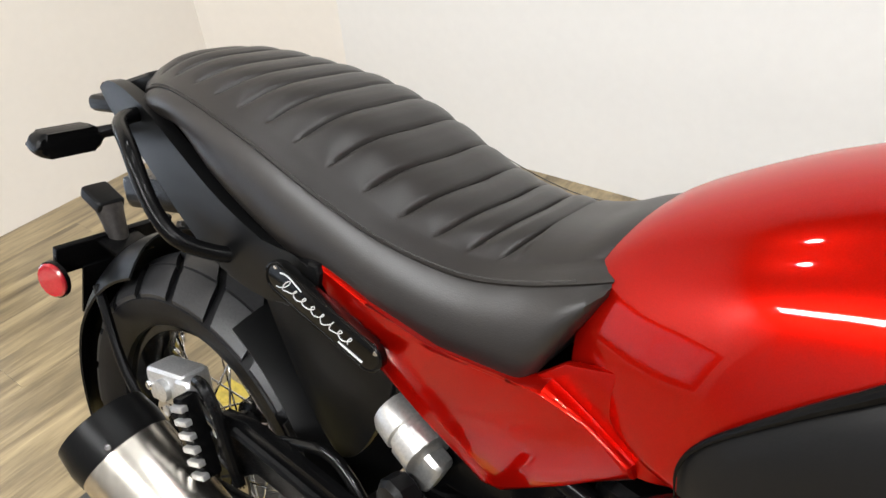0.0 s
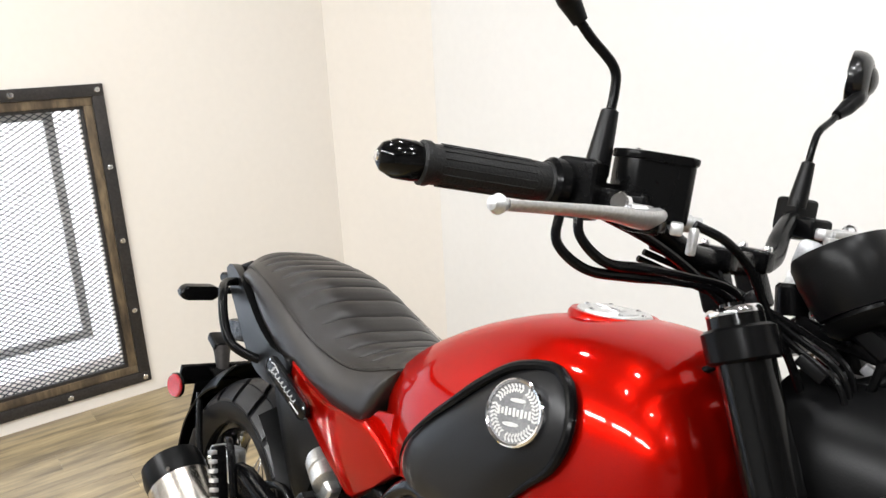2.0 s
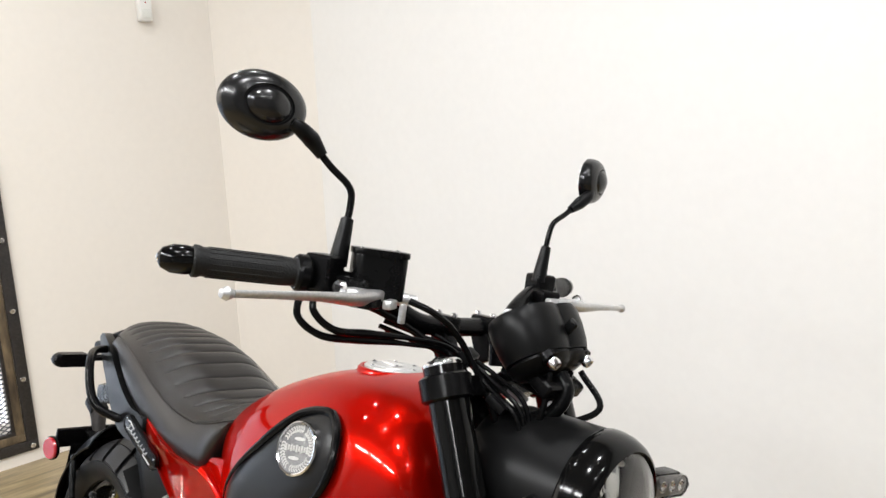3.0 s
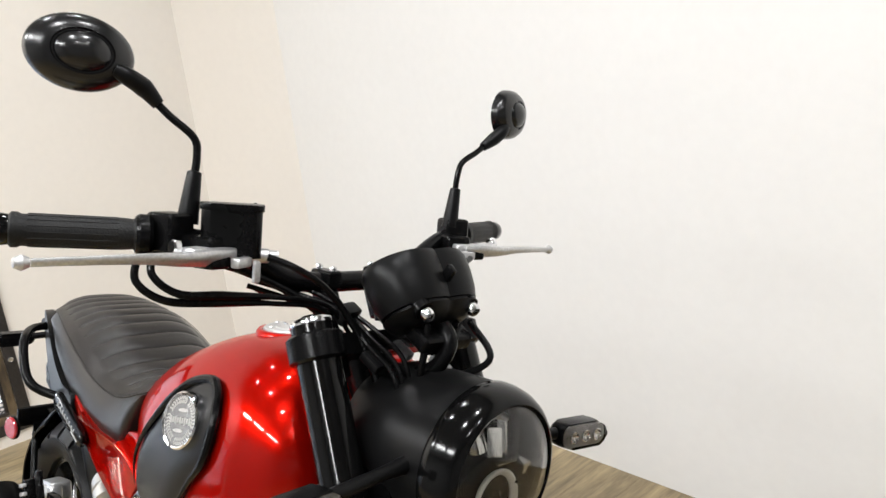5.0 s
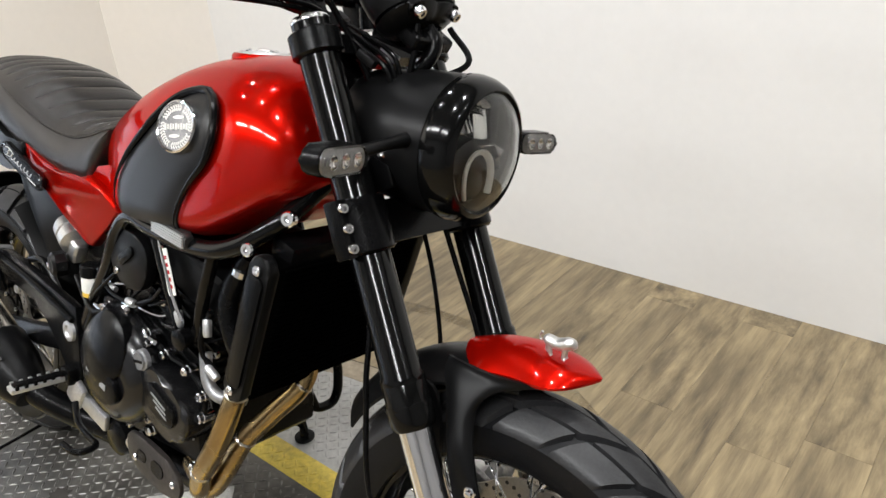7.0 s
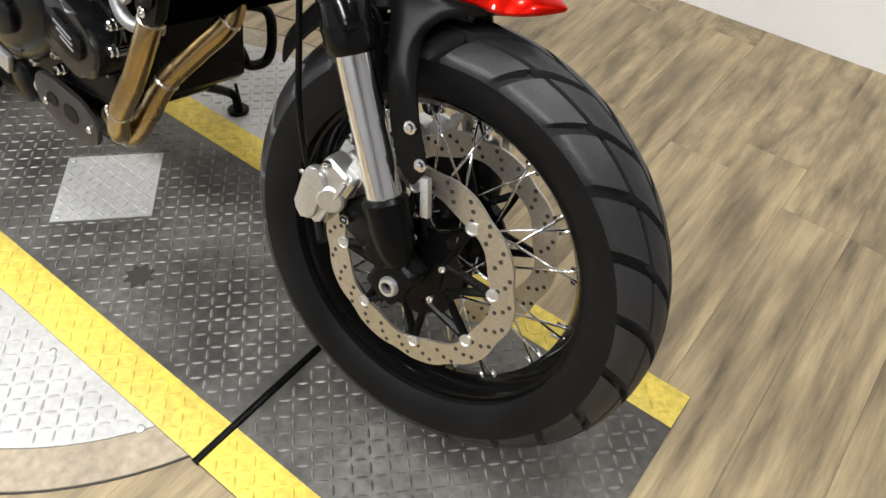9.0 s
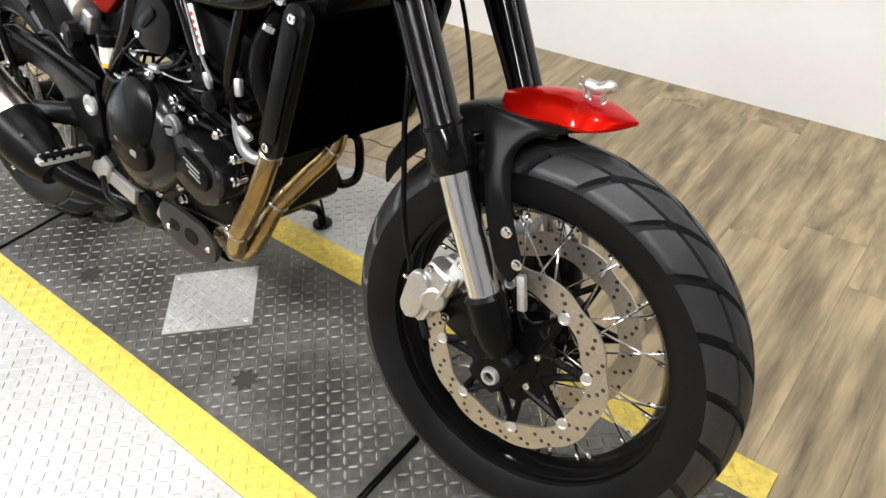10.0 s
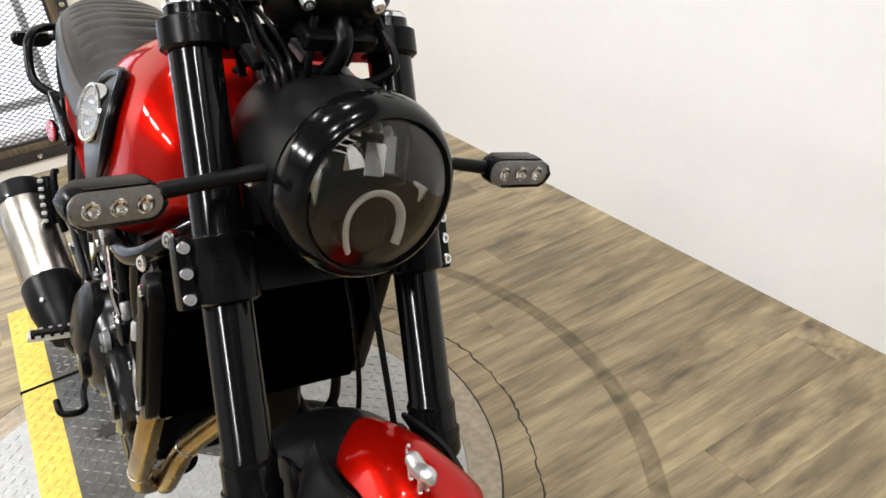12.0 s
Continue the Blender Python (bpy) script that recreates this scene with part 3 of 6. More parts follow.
# -- wheels --
def tyre_ring(c, big, half, crown, n=72):
    """Tyre with a rounded crown, shoulders and sidewalls down to the bead. big: outer radius; half: half width."""
    prof = []
    for v in np.linspace(-1, 1, 15):
        prof.append((v * half, big - crown * abs(v) ** 2.2 - 0.006 * (1 - abs(v) ** 10)))
    side = [(half * 0.99, big - crown - 0.014), (half * 0.92, big - crown - 0.034), (half * 0.74, big - crown - 0.050), (half * 0.62, big - crown - 0.050)]
    prof = [(-y, r) for y, r in reversed(side)] + prof + side
    bm = bmesh.new()
    rings = [[(c[0] + r * math.cos(a), c[1] + y, c[2] + r * math.sin(a)) for y, r in prof] for a in (2 * math.pi * i / n for i in range(n))]
    loft(bm, rings + [rings[0]], True, False)
    bmesh.ops.remove_doubles(bm, verts=bm.verts, dist=1e-5)
    return bm


def tread_blocks(c, big, half, crown, count, front):
    """Raised tread blocks: a curved row each side of the middle and shoulder blocks, parted by slanting grooves."""
    bm = bmesh.new()
    step = 2 * math.pi / count
    rows = ((0.03, 0.49, 0.0, 0.55), (0.565, 1.0, 0.62, 0.98)) if front else ((0.02, 0.42, 0.0, 0.35), (0.465, 0.97, 0.40, 0.62))
    for i in range(count):
        for s in (-1, 1):
            for v0, v1, k0, k1 in rows:
                nu, nv = 4, 4
                gap = 0.20
                for top in (1,):
                    grid = []
                    for a in range(nu + 1):
                        line = []
                        for b in range(nv + 1):
                            v = v0 + (v1 - v0) * b / nv
                            shift = k0 + (k1 - k0) * b / nv + (0.5 if s > 0 else 0)
                            ang = (i + shift + gap / 2 + (1 - gap) * a / nu) * step * (1 if front else -1)
                            line.append((ang, s * v))
                        grid.append(line)
                    def at(ang, v, lift):
                        r = big - crown * abs(v) ** 2.2 + lift
                        return (c[0] + r * math.cos(ang), c[1] + v * half * (1 + lift * 2), c[2] + r * math.sin(ang))
                    hi = [[bm.verts.new(at(q[0], q[1], 0.0055)) for q in line] for line in grid]
                    for a in range(nu):
                        for b in range(nv):
                            bm.faces.new((hi[a][b], hi[a + 1][b], hi[a + 1][b + 1], hi[a][b + 1]))
                    edge = [(a, 0) for a in range(nu)] + [(nu, b) for b in range(nv)] + [(a, nv) for a in range(nu, 0, -1)] + [(0, b) for b in range(nv, 0, -1)]
                    lo = [bm.verts.new(at(*grid[a][b], -0.007)) for a, b in edge]
                    for q in range(len(edge)):
                        a, b = edge[q], edge[(q + 1) % len(edge)]
                        bm.faces.new((hi[a[0]][a[1]], lo[q], lo[(q + 1) % len(edge)], hi[b[0]][b[1]]))
    return bm


def rim_ring(c, r, half):
    """Tubeless spoked rim: two flanges and a dropped bed."""
    prof = [(-half, r + 0.004), (-half * 0.86, r + 0.006), (-half * 0.80, r - 0.008), (-half * 0.3, r - 0.016), (half * 0.3, r - 0.016), (half * 0.80, r - 0.008),
            (half * 0.86, r + 0.006), (half, r + 0.004), (half * 0.98, r - 0.012), (half * 0.5, r - 0.024), (0, r - 0.030), (-half * 0.5, r - 0.024), (-half * 0.98, r - 0.012)]
    bm = bmesh.new()
    rings = [[(c[0] + q * math.cos(a), c[1] + y, c[2] + q * math.sin(a)) for y, q in prof] for a in (2 * math.pi * i / 72 for i in range(72))]
    loft(bm, rings + [rings[0]], True, False)
    bmesh.ops.remove_doubles(bm, verts=bm.verts, dist=1e-5)
    return bm


def brake_disc(c, y, r_out, r_in, th=0.005):
    n = 160
    bm = bmesh.new()
    rings = []
    for i in range(n):
        a = 2 * math.pi * i / n
        ro = r_out - 0.0045 * (0.5 - 0.5 * math.cos(10 * a)) ** 2
        ri = r_in + 0.003 * math.cos(8 * a)
        rings.append([(c[0] + q * math.cos(a), y + d, c[2] + q * math.sin(a)) for q, d in ((ri, -th / 2), (ro, -th / 2), (ro, th / 2), (ri, th / 2))])
    loft(bm, rings + [rings[0]], True, False)
    bmesh.ops.remove_doubles(bm, verts=bm.verts, dist=1e-6)
    return bm


def wheel(name, label, c, big, half, crown, rim_r, rim_half, front):
    m = STEER if front else Matrix.Identity(4)
    w = new(name)
    w.empty_display_size, w.parent = 0.05, bike
    w.matrix_local = m @ Matrix.Translation(c)
    tagged(w, label)
    o = (0, 0, 0)
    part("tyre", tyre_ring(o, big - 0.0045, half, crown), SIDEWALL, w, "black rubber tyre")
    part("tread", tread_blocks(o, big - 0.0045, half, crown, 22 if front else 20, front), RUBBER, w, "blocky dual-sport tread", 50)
    part("rim", rim_ring(o, rim_r, rim_half), GLOSS, w, "gloss black spoked rim")
    part("hub", lathe([(-0.072, 0.022), (-0.070, 0.046), (-0.045, 0.048), (-0.035, 0.034), (0.035, 0.034), (0.045, 0.048), (0.070, 0.046), (0.072, 0.022)], o, (0, 1, 0), 32), BLACK, w)
    if front:
        part("axle_bolt", lathe([(-0.122, 0.008), (-0.136, 0.0085), (-0.136, 0.0125), (-0.131, 0.0145), (-0.085, 0.0145), (0.09, 0.012)], o, (0, 1, 0), 24), ALLOY, w, "hollow silver axle end")
    # spokes: 32, laced from the hub flanges
    kinds = []
    for side in (-1, 1):
        for lead in (-1, 1):
            bm = tube([(0.046 * math.cos(radians(62 * lead)), 0.040 * side, 0.046 * math.sin(radians(62 * lead))), (rim_r - 0.020, 0.006 * side, 0)], 0.0019, 8, smooth=False)
            tube([(rim_r - 0.042, 0.0095 * side, 0.006 * lead * 0), (rim_r - 0.022, 0.006 * side, 0)], 0.0032, 8, bm, smooth=False)
            d = bpy.data.meshes.new("spoke")
            bm.to_mesh(d)
            bm.free()
            d.materials.append(CHROME)
            d.polygons.foreach_set("use_smooth", [True] * len(d.polygons))
            kinds.append(d)
    for i in range(32):
        sp = new("spoke", kinds[i % 4])
        sp.parent = w
        sp.matrix_local = Matrix.Rotation(2 * math.pi * (i + (0.24 if i % 2 else -0.24) * -1) / 32, 4, "Y")
    for side in ((-1, 1) if front else (-1,)):
        y, ro, ri = 0.066 * side, (0.160 if front else 0.120), (0.122 if front else 0.092)
        part("brake_disc", brake_disc(o, y, ro, ri), DISCM, w, "drilled wavy steel brake disc")
        # Flat dark discs on both faces stand in for the shade of drilled holes.
        bm = bmesh.new()
        for i in range(48):
            for k in range(2):
                a = 2 * math.pi * (i + 0.22 * k) / 24 if i < 24 else 2 * math.pi * (i - 24 + 0.5) / 24
                r = (ri + (ro - ri) * (0.28 + 0.30 * k)) if i < 24 else ri + (ro - ri) * 0.78
                if i >= 24 and k:
                    continue
                lathe([(0, 0.0034), (0.0004, 0.0034)], (r * math.cos(a), y + 0.0025 * side, r * math.sin(a)), (0, side, 0), 10, bm)
                lathe([(0, 0.0034), (0.0004, 0.0034)], (r * math.cos(a), y - 0.0025 * side, r * math.sin(a)), (0, -side, 0), 10, bm)
        part("drilling_shade", bm, GAPDARK, w, "dark discs for the shade in drilled holes", 0)
        # carrier: ring, arms and floating rivets
        bm = brake_disc(o, y - 0.002 * side, 0.076, 0.040, 0.006)
        for i in range(8):
            a = 2 * math.pi * i / 8 + 0.2
            for da in (-0.36, 0.36):
                arm_bm = tube([(0.055 * math.cos(a + da), y, 0.055 * math.sin(a + da)), ((ri + 0.001) * math.cos(a), y, (ri + 0.001) * math.sin(a))], 0.0062, 6, smooth=False, flat=0.5)
                part("carrier_arm", arm_bm, BLACK, w)
        part("disc_carrier", bm, BLACK, w, "black spider carrier")
        for i in range(8):
            a = 2 * math.pi * i / 8 + 0.2
            part("rivet", lathe([(0, 0.0095), (0.004, 0.0095), (0.0045, 0.0075), (0.003, 0.006), (0.003, 0.001)], ((ri + 0.004) * math.cos(a), y + 0.0015 * side, (ri + 0.004) * math.sin(a)), (0, side, 0), 16), ALLOY, w)
        for i in range(5):
            a = 2 * math.pi * i / 5 + 0.5
            part("disc_bolt", bolt((0.050 * math.cos(a), y + 0.002 * side, 0.050 * math.sin(a)), (0, side, 0), 0.006, 0.006), CHROME, w)
    return w


AX = Vector((0.010, 0, 0.337))
RX = Vector((-1.490, 0, 0.326))
wheel("front_wheel", "black spoked front wheel with dual-sport tyre and twin discs", AX, 0.337, 0.060, 0.040, 0.246, 0.034, True)
wheel("rear_wheel", "black spoked rear wheel with wide dual-sport tyre", RX, 0.326, 0.078, 0.045, 0.224, 0.046, False)


# -- fork --
def on_fork(z, y, ahead=0.0):
    """A point on a fork leg's axis at height z; ahead: square to the leg, towards the front."""
    q = Vector((-0.339, 0, 1.113)) + FORK * ((1.113 - z) / 0.655 * math.hypot(0.312, 0.655))
    return q + Vector((0, y, 0)) + ahead * Vector((-FORK.z, 0, FORK.x))


FY = 0.121
for s in (-1, 1):
    y = FY * s
    leg = f_part("fork_leg", lathe([(0, 0.0275), (0.455, 0.0275), (0.460, 0.0305), (0.490, 0.0305), (0.497, 0.0325), (0.522, 0.0325), (0.529, 0.029)], on_fork(1.10, y), FORK, 32), GLOSS, "black upside-down fork tube")
    sub(leg, "stanchion", lathe([(0, 0.0235), (0.26, 0.0235)], on_fork(0.625, y), FORK, 32), CHROME, "polished chrome stanchion")
    sub(leg, "collar", lathe([(0, 0.0307), (0.003, 0.0312), (0.006, 0.0307)], on_fork(0.684, y), FORK, 32), GLOSS)
    sub(leg, "collar", lathe([(0, 0.0333), (0.003, 0.0336), (0.006, 0.0333)], on_fork(0.654, y), FORK, 32), GLOSS)
    cap = lathe([(-0.006, 0.006), (-0.006, 0.012), (-0.001, 0.013), (0, 0.023), (0.004, 0.027), (0.030, 0.0275), (0.030, 0.020)], on_fork(1.124, y), FORK, 32)
    sub(leg, "fork_cap", cap, GLOSS, "machined black fork cap")
    sub(leg, "cap_rim", lathe([(0.0, 0.0225), (-0.0015, 0.0245), (0.001, 0.0268), (0.004, 0.0276), (0.006, 0.0272)], on_fork(1.124, y), FORK, 32, caps=False), CHROME, "bright turned rim")
    bm = lathe([(0, 0.026), (0.006, 0.031), (0.045, 0.030), (0.075, 0.026), (0.095, 0.018), (0.098, 0.008)], on_fork(0.460, y), FORK, 24)
    sub(leg, "axle_lug", bm, BLACK, "black cast axle lug")
    sub(leg, "axle_clamp", block(((AX.x - 0.004, 0.106 * s, AX.z + 0.006), (0.056, 0.044, 0.074), (0, 25, 0)), ((AX.x - 0.022, 0.112 * s, AX.z + 0.048), (0.046, 0.040, 0.060), (0, 25, 0)), bevel=0.012, seg=3), BLACK)
    # caliper bracket and caliper behind the leg
    sub(leg, "caliper_bracket", slab(oval([(-0.005, 0.330), (-0.060, 0.345), (-0.105, 0.365), (-0.112, 0.392), (-0.070, 0.430), (-0.045, 0.462), (-0.018, 0.455)], 4), 0.013, pose(0, 0.088 * s, 0), 0.003), BLACK)
    sub(leg, "bracket_bolt", bolt((-0.098, 0.096 * s, 0.375), (0, s, 0), 0.008, 0.006), CHROME)
    tilt = pose(-0.128, 0, 0.412, 0, 24, 0)

    def local_block(*boxes, bevel=0.006, seg=2):
        bm = block(*boxes, bevel=bevel, seg=seg)
        bmesh.ops.transform(bm, matrix=tilt, verts=bm.verts)
        return bm

    cal = local_block(((0, 0.100 * s, 0), (0.050, 0.040, 0.108)), ((0.002, 0.060 * s, 0), (0.046, 0.030, 0.095)), ((0.016, 0.104 * s, 0.030), (0.030, 0.026, 0.050)), ((-0.014, 0.104 * s, -0.012), (0.026, 0.030, 0.056)), bevel=0.0118, seg=3)
    caliper = f_part("brake_caliper", cal, SILVER, "silver cast brake caliper")
    sub(caliper, "piston_cover", slab(rounded(0.036, 0.086, 0.0165), 0.014, tilt @ pose(-0.012, 0.121 * s, -0.010, 0, -12, 0), 0.005, seg=3), SILVER, "rounded silver piston cover")
    sub(caliper, "piston_boss", lathe([(0, 0.0215), (0.010, 0.0205), (0.013, 0.017), (0.013, 0.002)], tilt @ Vector((0.014, 0.112 * s, 0.004)), (0.35, s, 0), 24), SILVER)
    sub(caliper, "caliper_rib", local_block(((0.020, 0.119 * s, 0.0), (0.006, 0.008, 0.090)), bevel=0.002), ALLOY)
    sub(caliper, "caliper_slot", local_block(((-0.010, 0.080 * s, 0.0), (0.040, 0.010, 0.060)), bevel=0.002), BLACK)
    sub(caliper, "mounting_ear", local_block(((0.018, 0.094 * s, 0.062), (0.030, 0.014, 0.052)), ((0.036, 0.088 * s, 0.084), (0.016, 0.010, 0.056), (0, -14, 0)), bevel=0.005), ALLOY)
    sub(caliper, "bridge_bolt", bolt(tilt @ Vector((0.018, 0.101 * s, 0.078)), (0, s, 0), 0.008, 0.006), CHROME)
    for dx, dz in ((-0.014, 0.046), (-0.014, -0.046)):
        sub(caliper, "bridge_bolt", bolt(tilt @ Vector((dx, 0.120 * s, dz)), (0, s, 0), 0.0065, 0.006), CHROME)
    sub(caliper, "bleed_nipple", lathe([(0, 0.006), (0.016, 0.006), (0.018, 0.004), (0.028, 0.004)], tilt @ Vector((-0.024, 0.100 * s, -0.010)), (-1, 0, 0.1), 12), CHROME)
    sub(caliper, "pad_pin", lathe([(0, 0.007), (0.03, 0.007)], tilt @ Vector((0.022, 0.118 * s, -0.044)), (0.6, 0.5 * s, -0.3), 12), BLACK)
# brake hoses
f_part("brake_hose", tube([(-0.158, -0.118, 0.440), (-0.180, -0.120, 0.52), (-0.192, -0.117, 0.60), (-0.200, -0.115, 0.66), (-0.205, -0.110, 0.72), (-0.235, -0.085, 0.80)], 0.0042, 8), BLACK, "black brake hose")
f_part("brake_hose", tube([(-0.10, 0.115, 0.45), (-0.11, 0.085, 0.56), (-0.125, 0.060, 0.68), (-0.185, 0.055, 0.80), (-0.235, 0.05, 0.90)], 0.0042, 8), BLACK, "black brake hose")
f_part("cable_loop", tube([(-0.245, 0.03, 0.87), (-0.215, 0.045, 0.77), (-0.19, 0.05, 0.66), (-0.17, 0.02, 0.60), (-0.20, -0.02, 0.55)], 0.0036, 8), BLACK, "thin black cable")


# clamps
def clamp_plate(z, th, name, label, r):
    """A yoke: two split rings joined by a webbed plate."""
    bm = bmesh.new()
    for s in (-1, 1):
        lathe([(-th / 2, r), (-th / 2 + 0.003, r + 0.004), (th / 2 - 0.003, r + 0.004), (th / 2, r)], on_fork(z, FY * s), FORK, 32, bm)
    q = on_fork(z, 0, -0.012)
    bmesh.ops.create_cube(bm, size=1, matrix=Matrix.Translation(q) @ Matrix.Rotation(math.atan2(0.312, 0.655), 4, "Y").inverted() @ Matrix.Diagonal((0.052, 2 * FY - 0.02, th * 0.8, 1)))
    return f_part(name, bm, BLACK, label)


upper = clamp_plate(1.093, 0.034, "upper_yoke", "black cast upper fork yoke", 0.0315)
lower = clamp_plate(0.870, 0.074, "lower_yoke", "black cast lower fork yoke with clamp bolts", 0.0325)
for s in (-1, 1):
    q = on_fork(0.870, (FY + 0.040) * s, -0.002)
    sub(lower, "clamp_ear", block(((q.x, q.y, q.z), (0.024, 0.022, 0.078), (0, -25.5, 0)), bevel=0.004), BLACK)
    for dz in (-0.024, 0.0, 0.024):
        q = on_fork(0.870 + dz, (FY + 0.041) * s, 0.008)
        sub(lower, "clamp_bolt", bolt(q, (0.9, 0.25 * s, 0.3), 0.0075, 0.008), CHROME)
# Added block that darkens the gap in front of the red tank.
b_part("headstock_blackout", block(((-0.408, 0, 0.985), (0.030, 0.150, 0.150), (0, -25, 0)), bevel=0.012, seg=3), MATTE, "added black block that darkens the gap behind the steering head")
b_part("steering_head", lathe([(0, 0.034), (0.21, 0.034)], HEAD + Vector((0.005, 0, -0.03)), FORK, 24), BLACK)


# -- front mudguard --
def arc_shell(c, r0, a0, a1, width, drop, lift=lambda u: 0.0, n=20, k=12, th=0.004):
    """A mudguard shell round an axle; width(u), drop(u) and lift(u) run along it from back to front."""
    bm = bmesh.new()
    outer, inner = [], []
    for i in range(n + 1):
        u = i / n
        a = radians(a0 + (a1 - a0) * u)
        lo, li = [], []
        for j in range(k + 1):
            v = -1 + 2 * j / k
            y = width(u) * v
            for lst, e in ((lo, th), (li, 0.0)):
                r = r0 + lift(u) + e - drop(u) * abs(v) ** 2.4
                lst.append((c[0] + r * math.cos(a), c[1] + y * (1 + (0.02 if e else 0)), c[2] + r * math.sin(a)))
        outer.append(lo)
        inner.append(li)
    rings = [o + i_[::-1] for o, i_ in zip(outer, inner)]
    loft(bm, rings, True, True)
    return bm


def blade_width(u):
    return lerp([(0, 0.030), (0.06, 0.042), (0.20, 0.051), (0.50, 0.055), (0.72, 0.058), (0.84, 0.047), (0.94, 0.022), (1.0, 0.0015)], u)


f_part("mudguard_top", arc_shell(AX, 0.393, 107, 78, blade_width, lambda u: 0.034 * (1 - u ** 5) + 0.001, lambda u: 0.009 * math.sin(math.pi * u), 36, 18), RED, "glossy red mudguard blade with a pointed tip")
guard = f_part("mudguard_base", arc_shell(AX, 0.376, 141, 91, lambda u: 0.078 - 0.050 * max(0, u - 0.45), lambda u: 0.046 - 0.018 * u, lambda u: 0.010 * math.sin(math.pi * min(u * 1.2, 1)), 32, 14), MATTE, "matt black mudguard base")


def stay_shell(left, right, s, rows=26, cols=10, th=0.006):
    """A moulded stay between two edges in (x, z): steps out from the crown, then runs straight down, with a rounded face."""
    le, ri = (smooth_path([(x, 0, z) for x, z in e], 8) for e in (left, right))
    rings = []
    for i in range(rows + 1):
        a, b = le[round(i / rows * (len(le) - 1))], ri[round(i / rows * (len(ri) - 1))]
        outer, inner = [], []
        for j in range(cols + 1):
            v = j / cols
            p = a + (b - a) * v
            out = 0.058 - 0.16 * max(p.x + 0.03, 0) * (p.z > 0.66) + 0.054 * math.sin(math.pi / 2 * min(max((0.702 - p.z) / 0.15, 0), 1)) ** 0.9
            out += 0.010 * (1 - (2 * v - 1) ** 2) * min(max((p.z - 0.565) / 0.05, 0), 1)
            outer.append((p.x, s * (out + th / 2 - 0.002 * abs(2 * v - 1) ** 6), p.z))
            inner.append((p.x, s * (out - th / 2), p.z))
        rings.append(outer + inner[::-1])
    bm = bmesh.new()
    loft(bm, rings)
    bmesh.ops.recalc_face_normals(bm, faces=bm.faces)
    return bm


STAYL = [(-0.105, 0.708), (-0.104, 0.690), (-0.085, 0.660), (-0.067, 0.618), (-0.049, 0.570), (-0.030, 0.522), (-0.016, 0.500), (0.000, 0.490)]
STAYR = [(0.050, 0.708), (0.008, 0.696), (-0.020, 0.684), (-0.036, 0.666), (-0.034, 0.640), (-0.010, 0.580), (0.016, 0.520), (0.006, 0.490)]
for s in (-1, 1):
    sub(guard, "mudguard_arm", stay_shell(STAYL, STAYR, s), MATTE, "matt black stay down to the fork")
    for x, z in ((-0.012, 0.563), (0.012, 0.522)):
        sub(guard, "stay_bolt", lathe([(0, 0.0085), (0.003, 0.0085), (0.0035, 0.006), (0.008, 0.0055), (0.009, 0.003)], (x, 0.1155 * s, z), (0, s, 0), 16), CHROME)
    rear = [(-0.150, 0.650), (-0.120, 0.668), (-0.098, 0.640), (-0.088, 0.560), (-0.082, 0.500), (-0.096, 0.488), (-0.112, 0.500), (-0.130, 0.580)]
    bm = slab(oval(rear, 3), 0.007, pose(0, 0, 0), 0.002)
    for v in bm.verts:
        v.co.y += s * 0.076
    sub(guard, "rear_stay", bm, MATTE)
    sub(guard, "stay_link", block(((0.024, 0.108 * s, 0.478), (0.013, 0.010, 0.055), (0, -12, 0)), bevel=0.003), ALLOY)
# small silver animal on the mudguard, a plain shape
AN = Matrix.Translation((0.034, -0.006, 0.7450)) @ Matrix.Rotation(radians(-4), 4, "Z") @ Matrix.Diagonal((1.0, 0.95, 0.9, 1))
lion = tube([AN @ Vector(q) for q in ((-0.020, 0, 0.014), (-0.015, 0, 0.017), (0.000, 0, 0.016), (0.010, 0, 0.019), (0.017, 0, 0.023), (0.022, 0, 0.023), (0.027, 0, 0.019))], [0.003, 0.0084, 0.0086, 0.0092, 0.0090, 0.0074, 0.0032], 12)
for x, y, k in ((-0.015, 0.004, -0.002), (-0.010, -0.004, 0.003), (0.009, 0.004, 0.003), (0.014, -0.004, -0.001)):
    tube([AN @ Vector(q) for q in ((x, y, 0.014), (x + k * 0.6, y, 0.007), (x + k, y, 0.0), (x + k + 0.003, y, -0.002))], [0.0042, 0.0034, 0.0028, 0.0020], 8, lion)
tube([AN @ Vector(q) for q in ((-0.018, 0, 0.018), (-0.026, 0, 0.014), (-0.028, 0, 0.020), (-0.025, 0, 0.026))], [0.0016, 0.0013, 0.0013, 0.0022], 8, lion)
b_part("mudguard_ornament", lion, SILVER, "small polished silver animal ornament")

# -- headlamp --
LC = Vector((-0.168, 0.000, 0.980))
LA = Vector((1, 0, -0.03)).normalized()
lampbody = f_part("headlamp", lathe([(-0.165, 0.045), (-0.163, 0.066), (-0.150, 0.083), (-0.120, 0.092), (-0.06, 0.096), (0.004, 0.0985), (0.006, 0.0965)], LC, LA, 64), MATTE, "matt black round headlamp housing")
sub(lampbody, "lamp_ring", lathe([(0.004, 0.0985), (0.008, 0.1008), (0.018, 0.1010), (0.032, 0.0985), (0.043, 0.0935), (0.050, 0.0875), (0.0515, 0.0840), (0.048, 0.0815), (0.036, 0.0810)], LC, LA, 64, caps=False), GLOSS, "gloss black bezel ring")
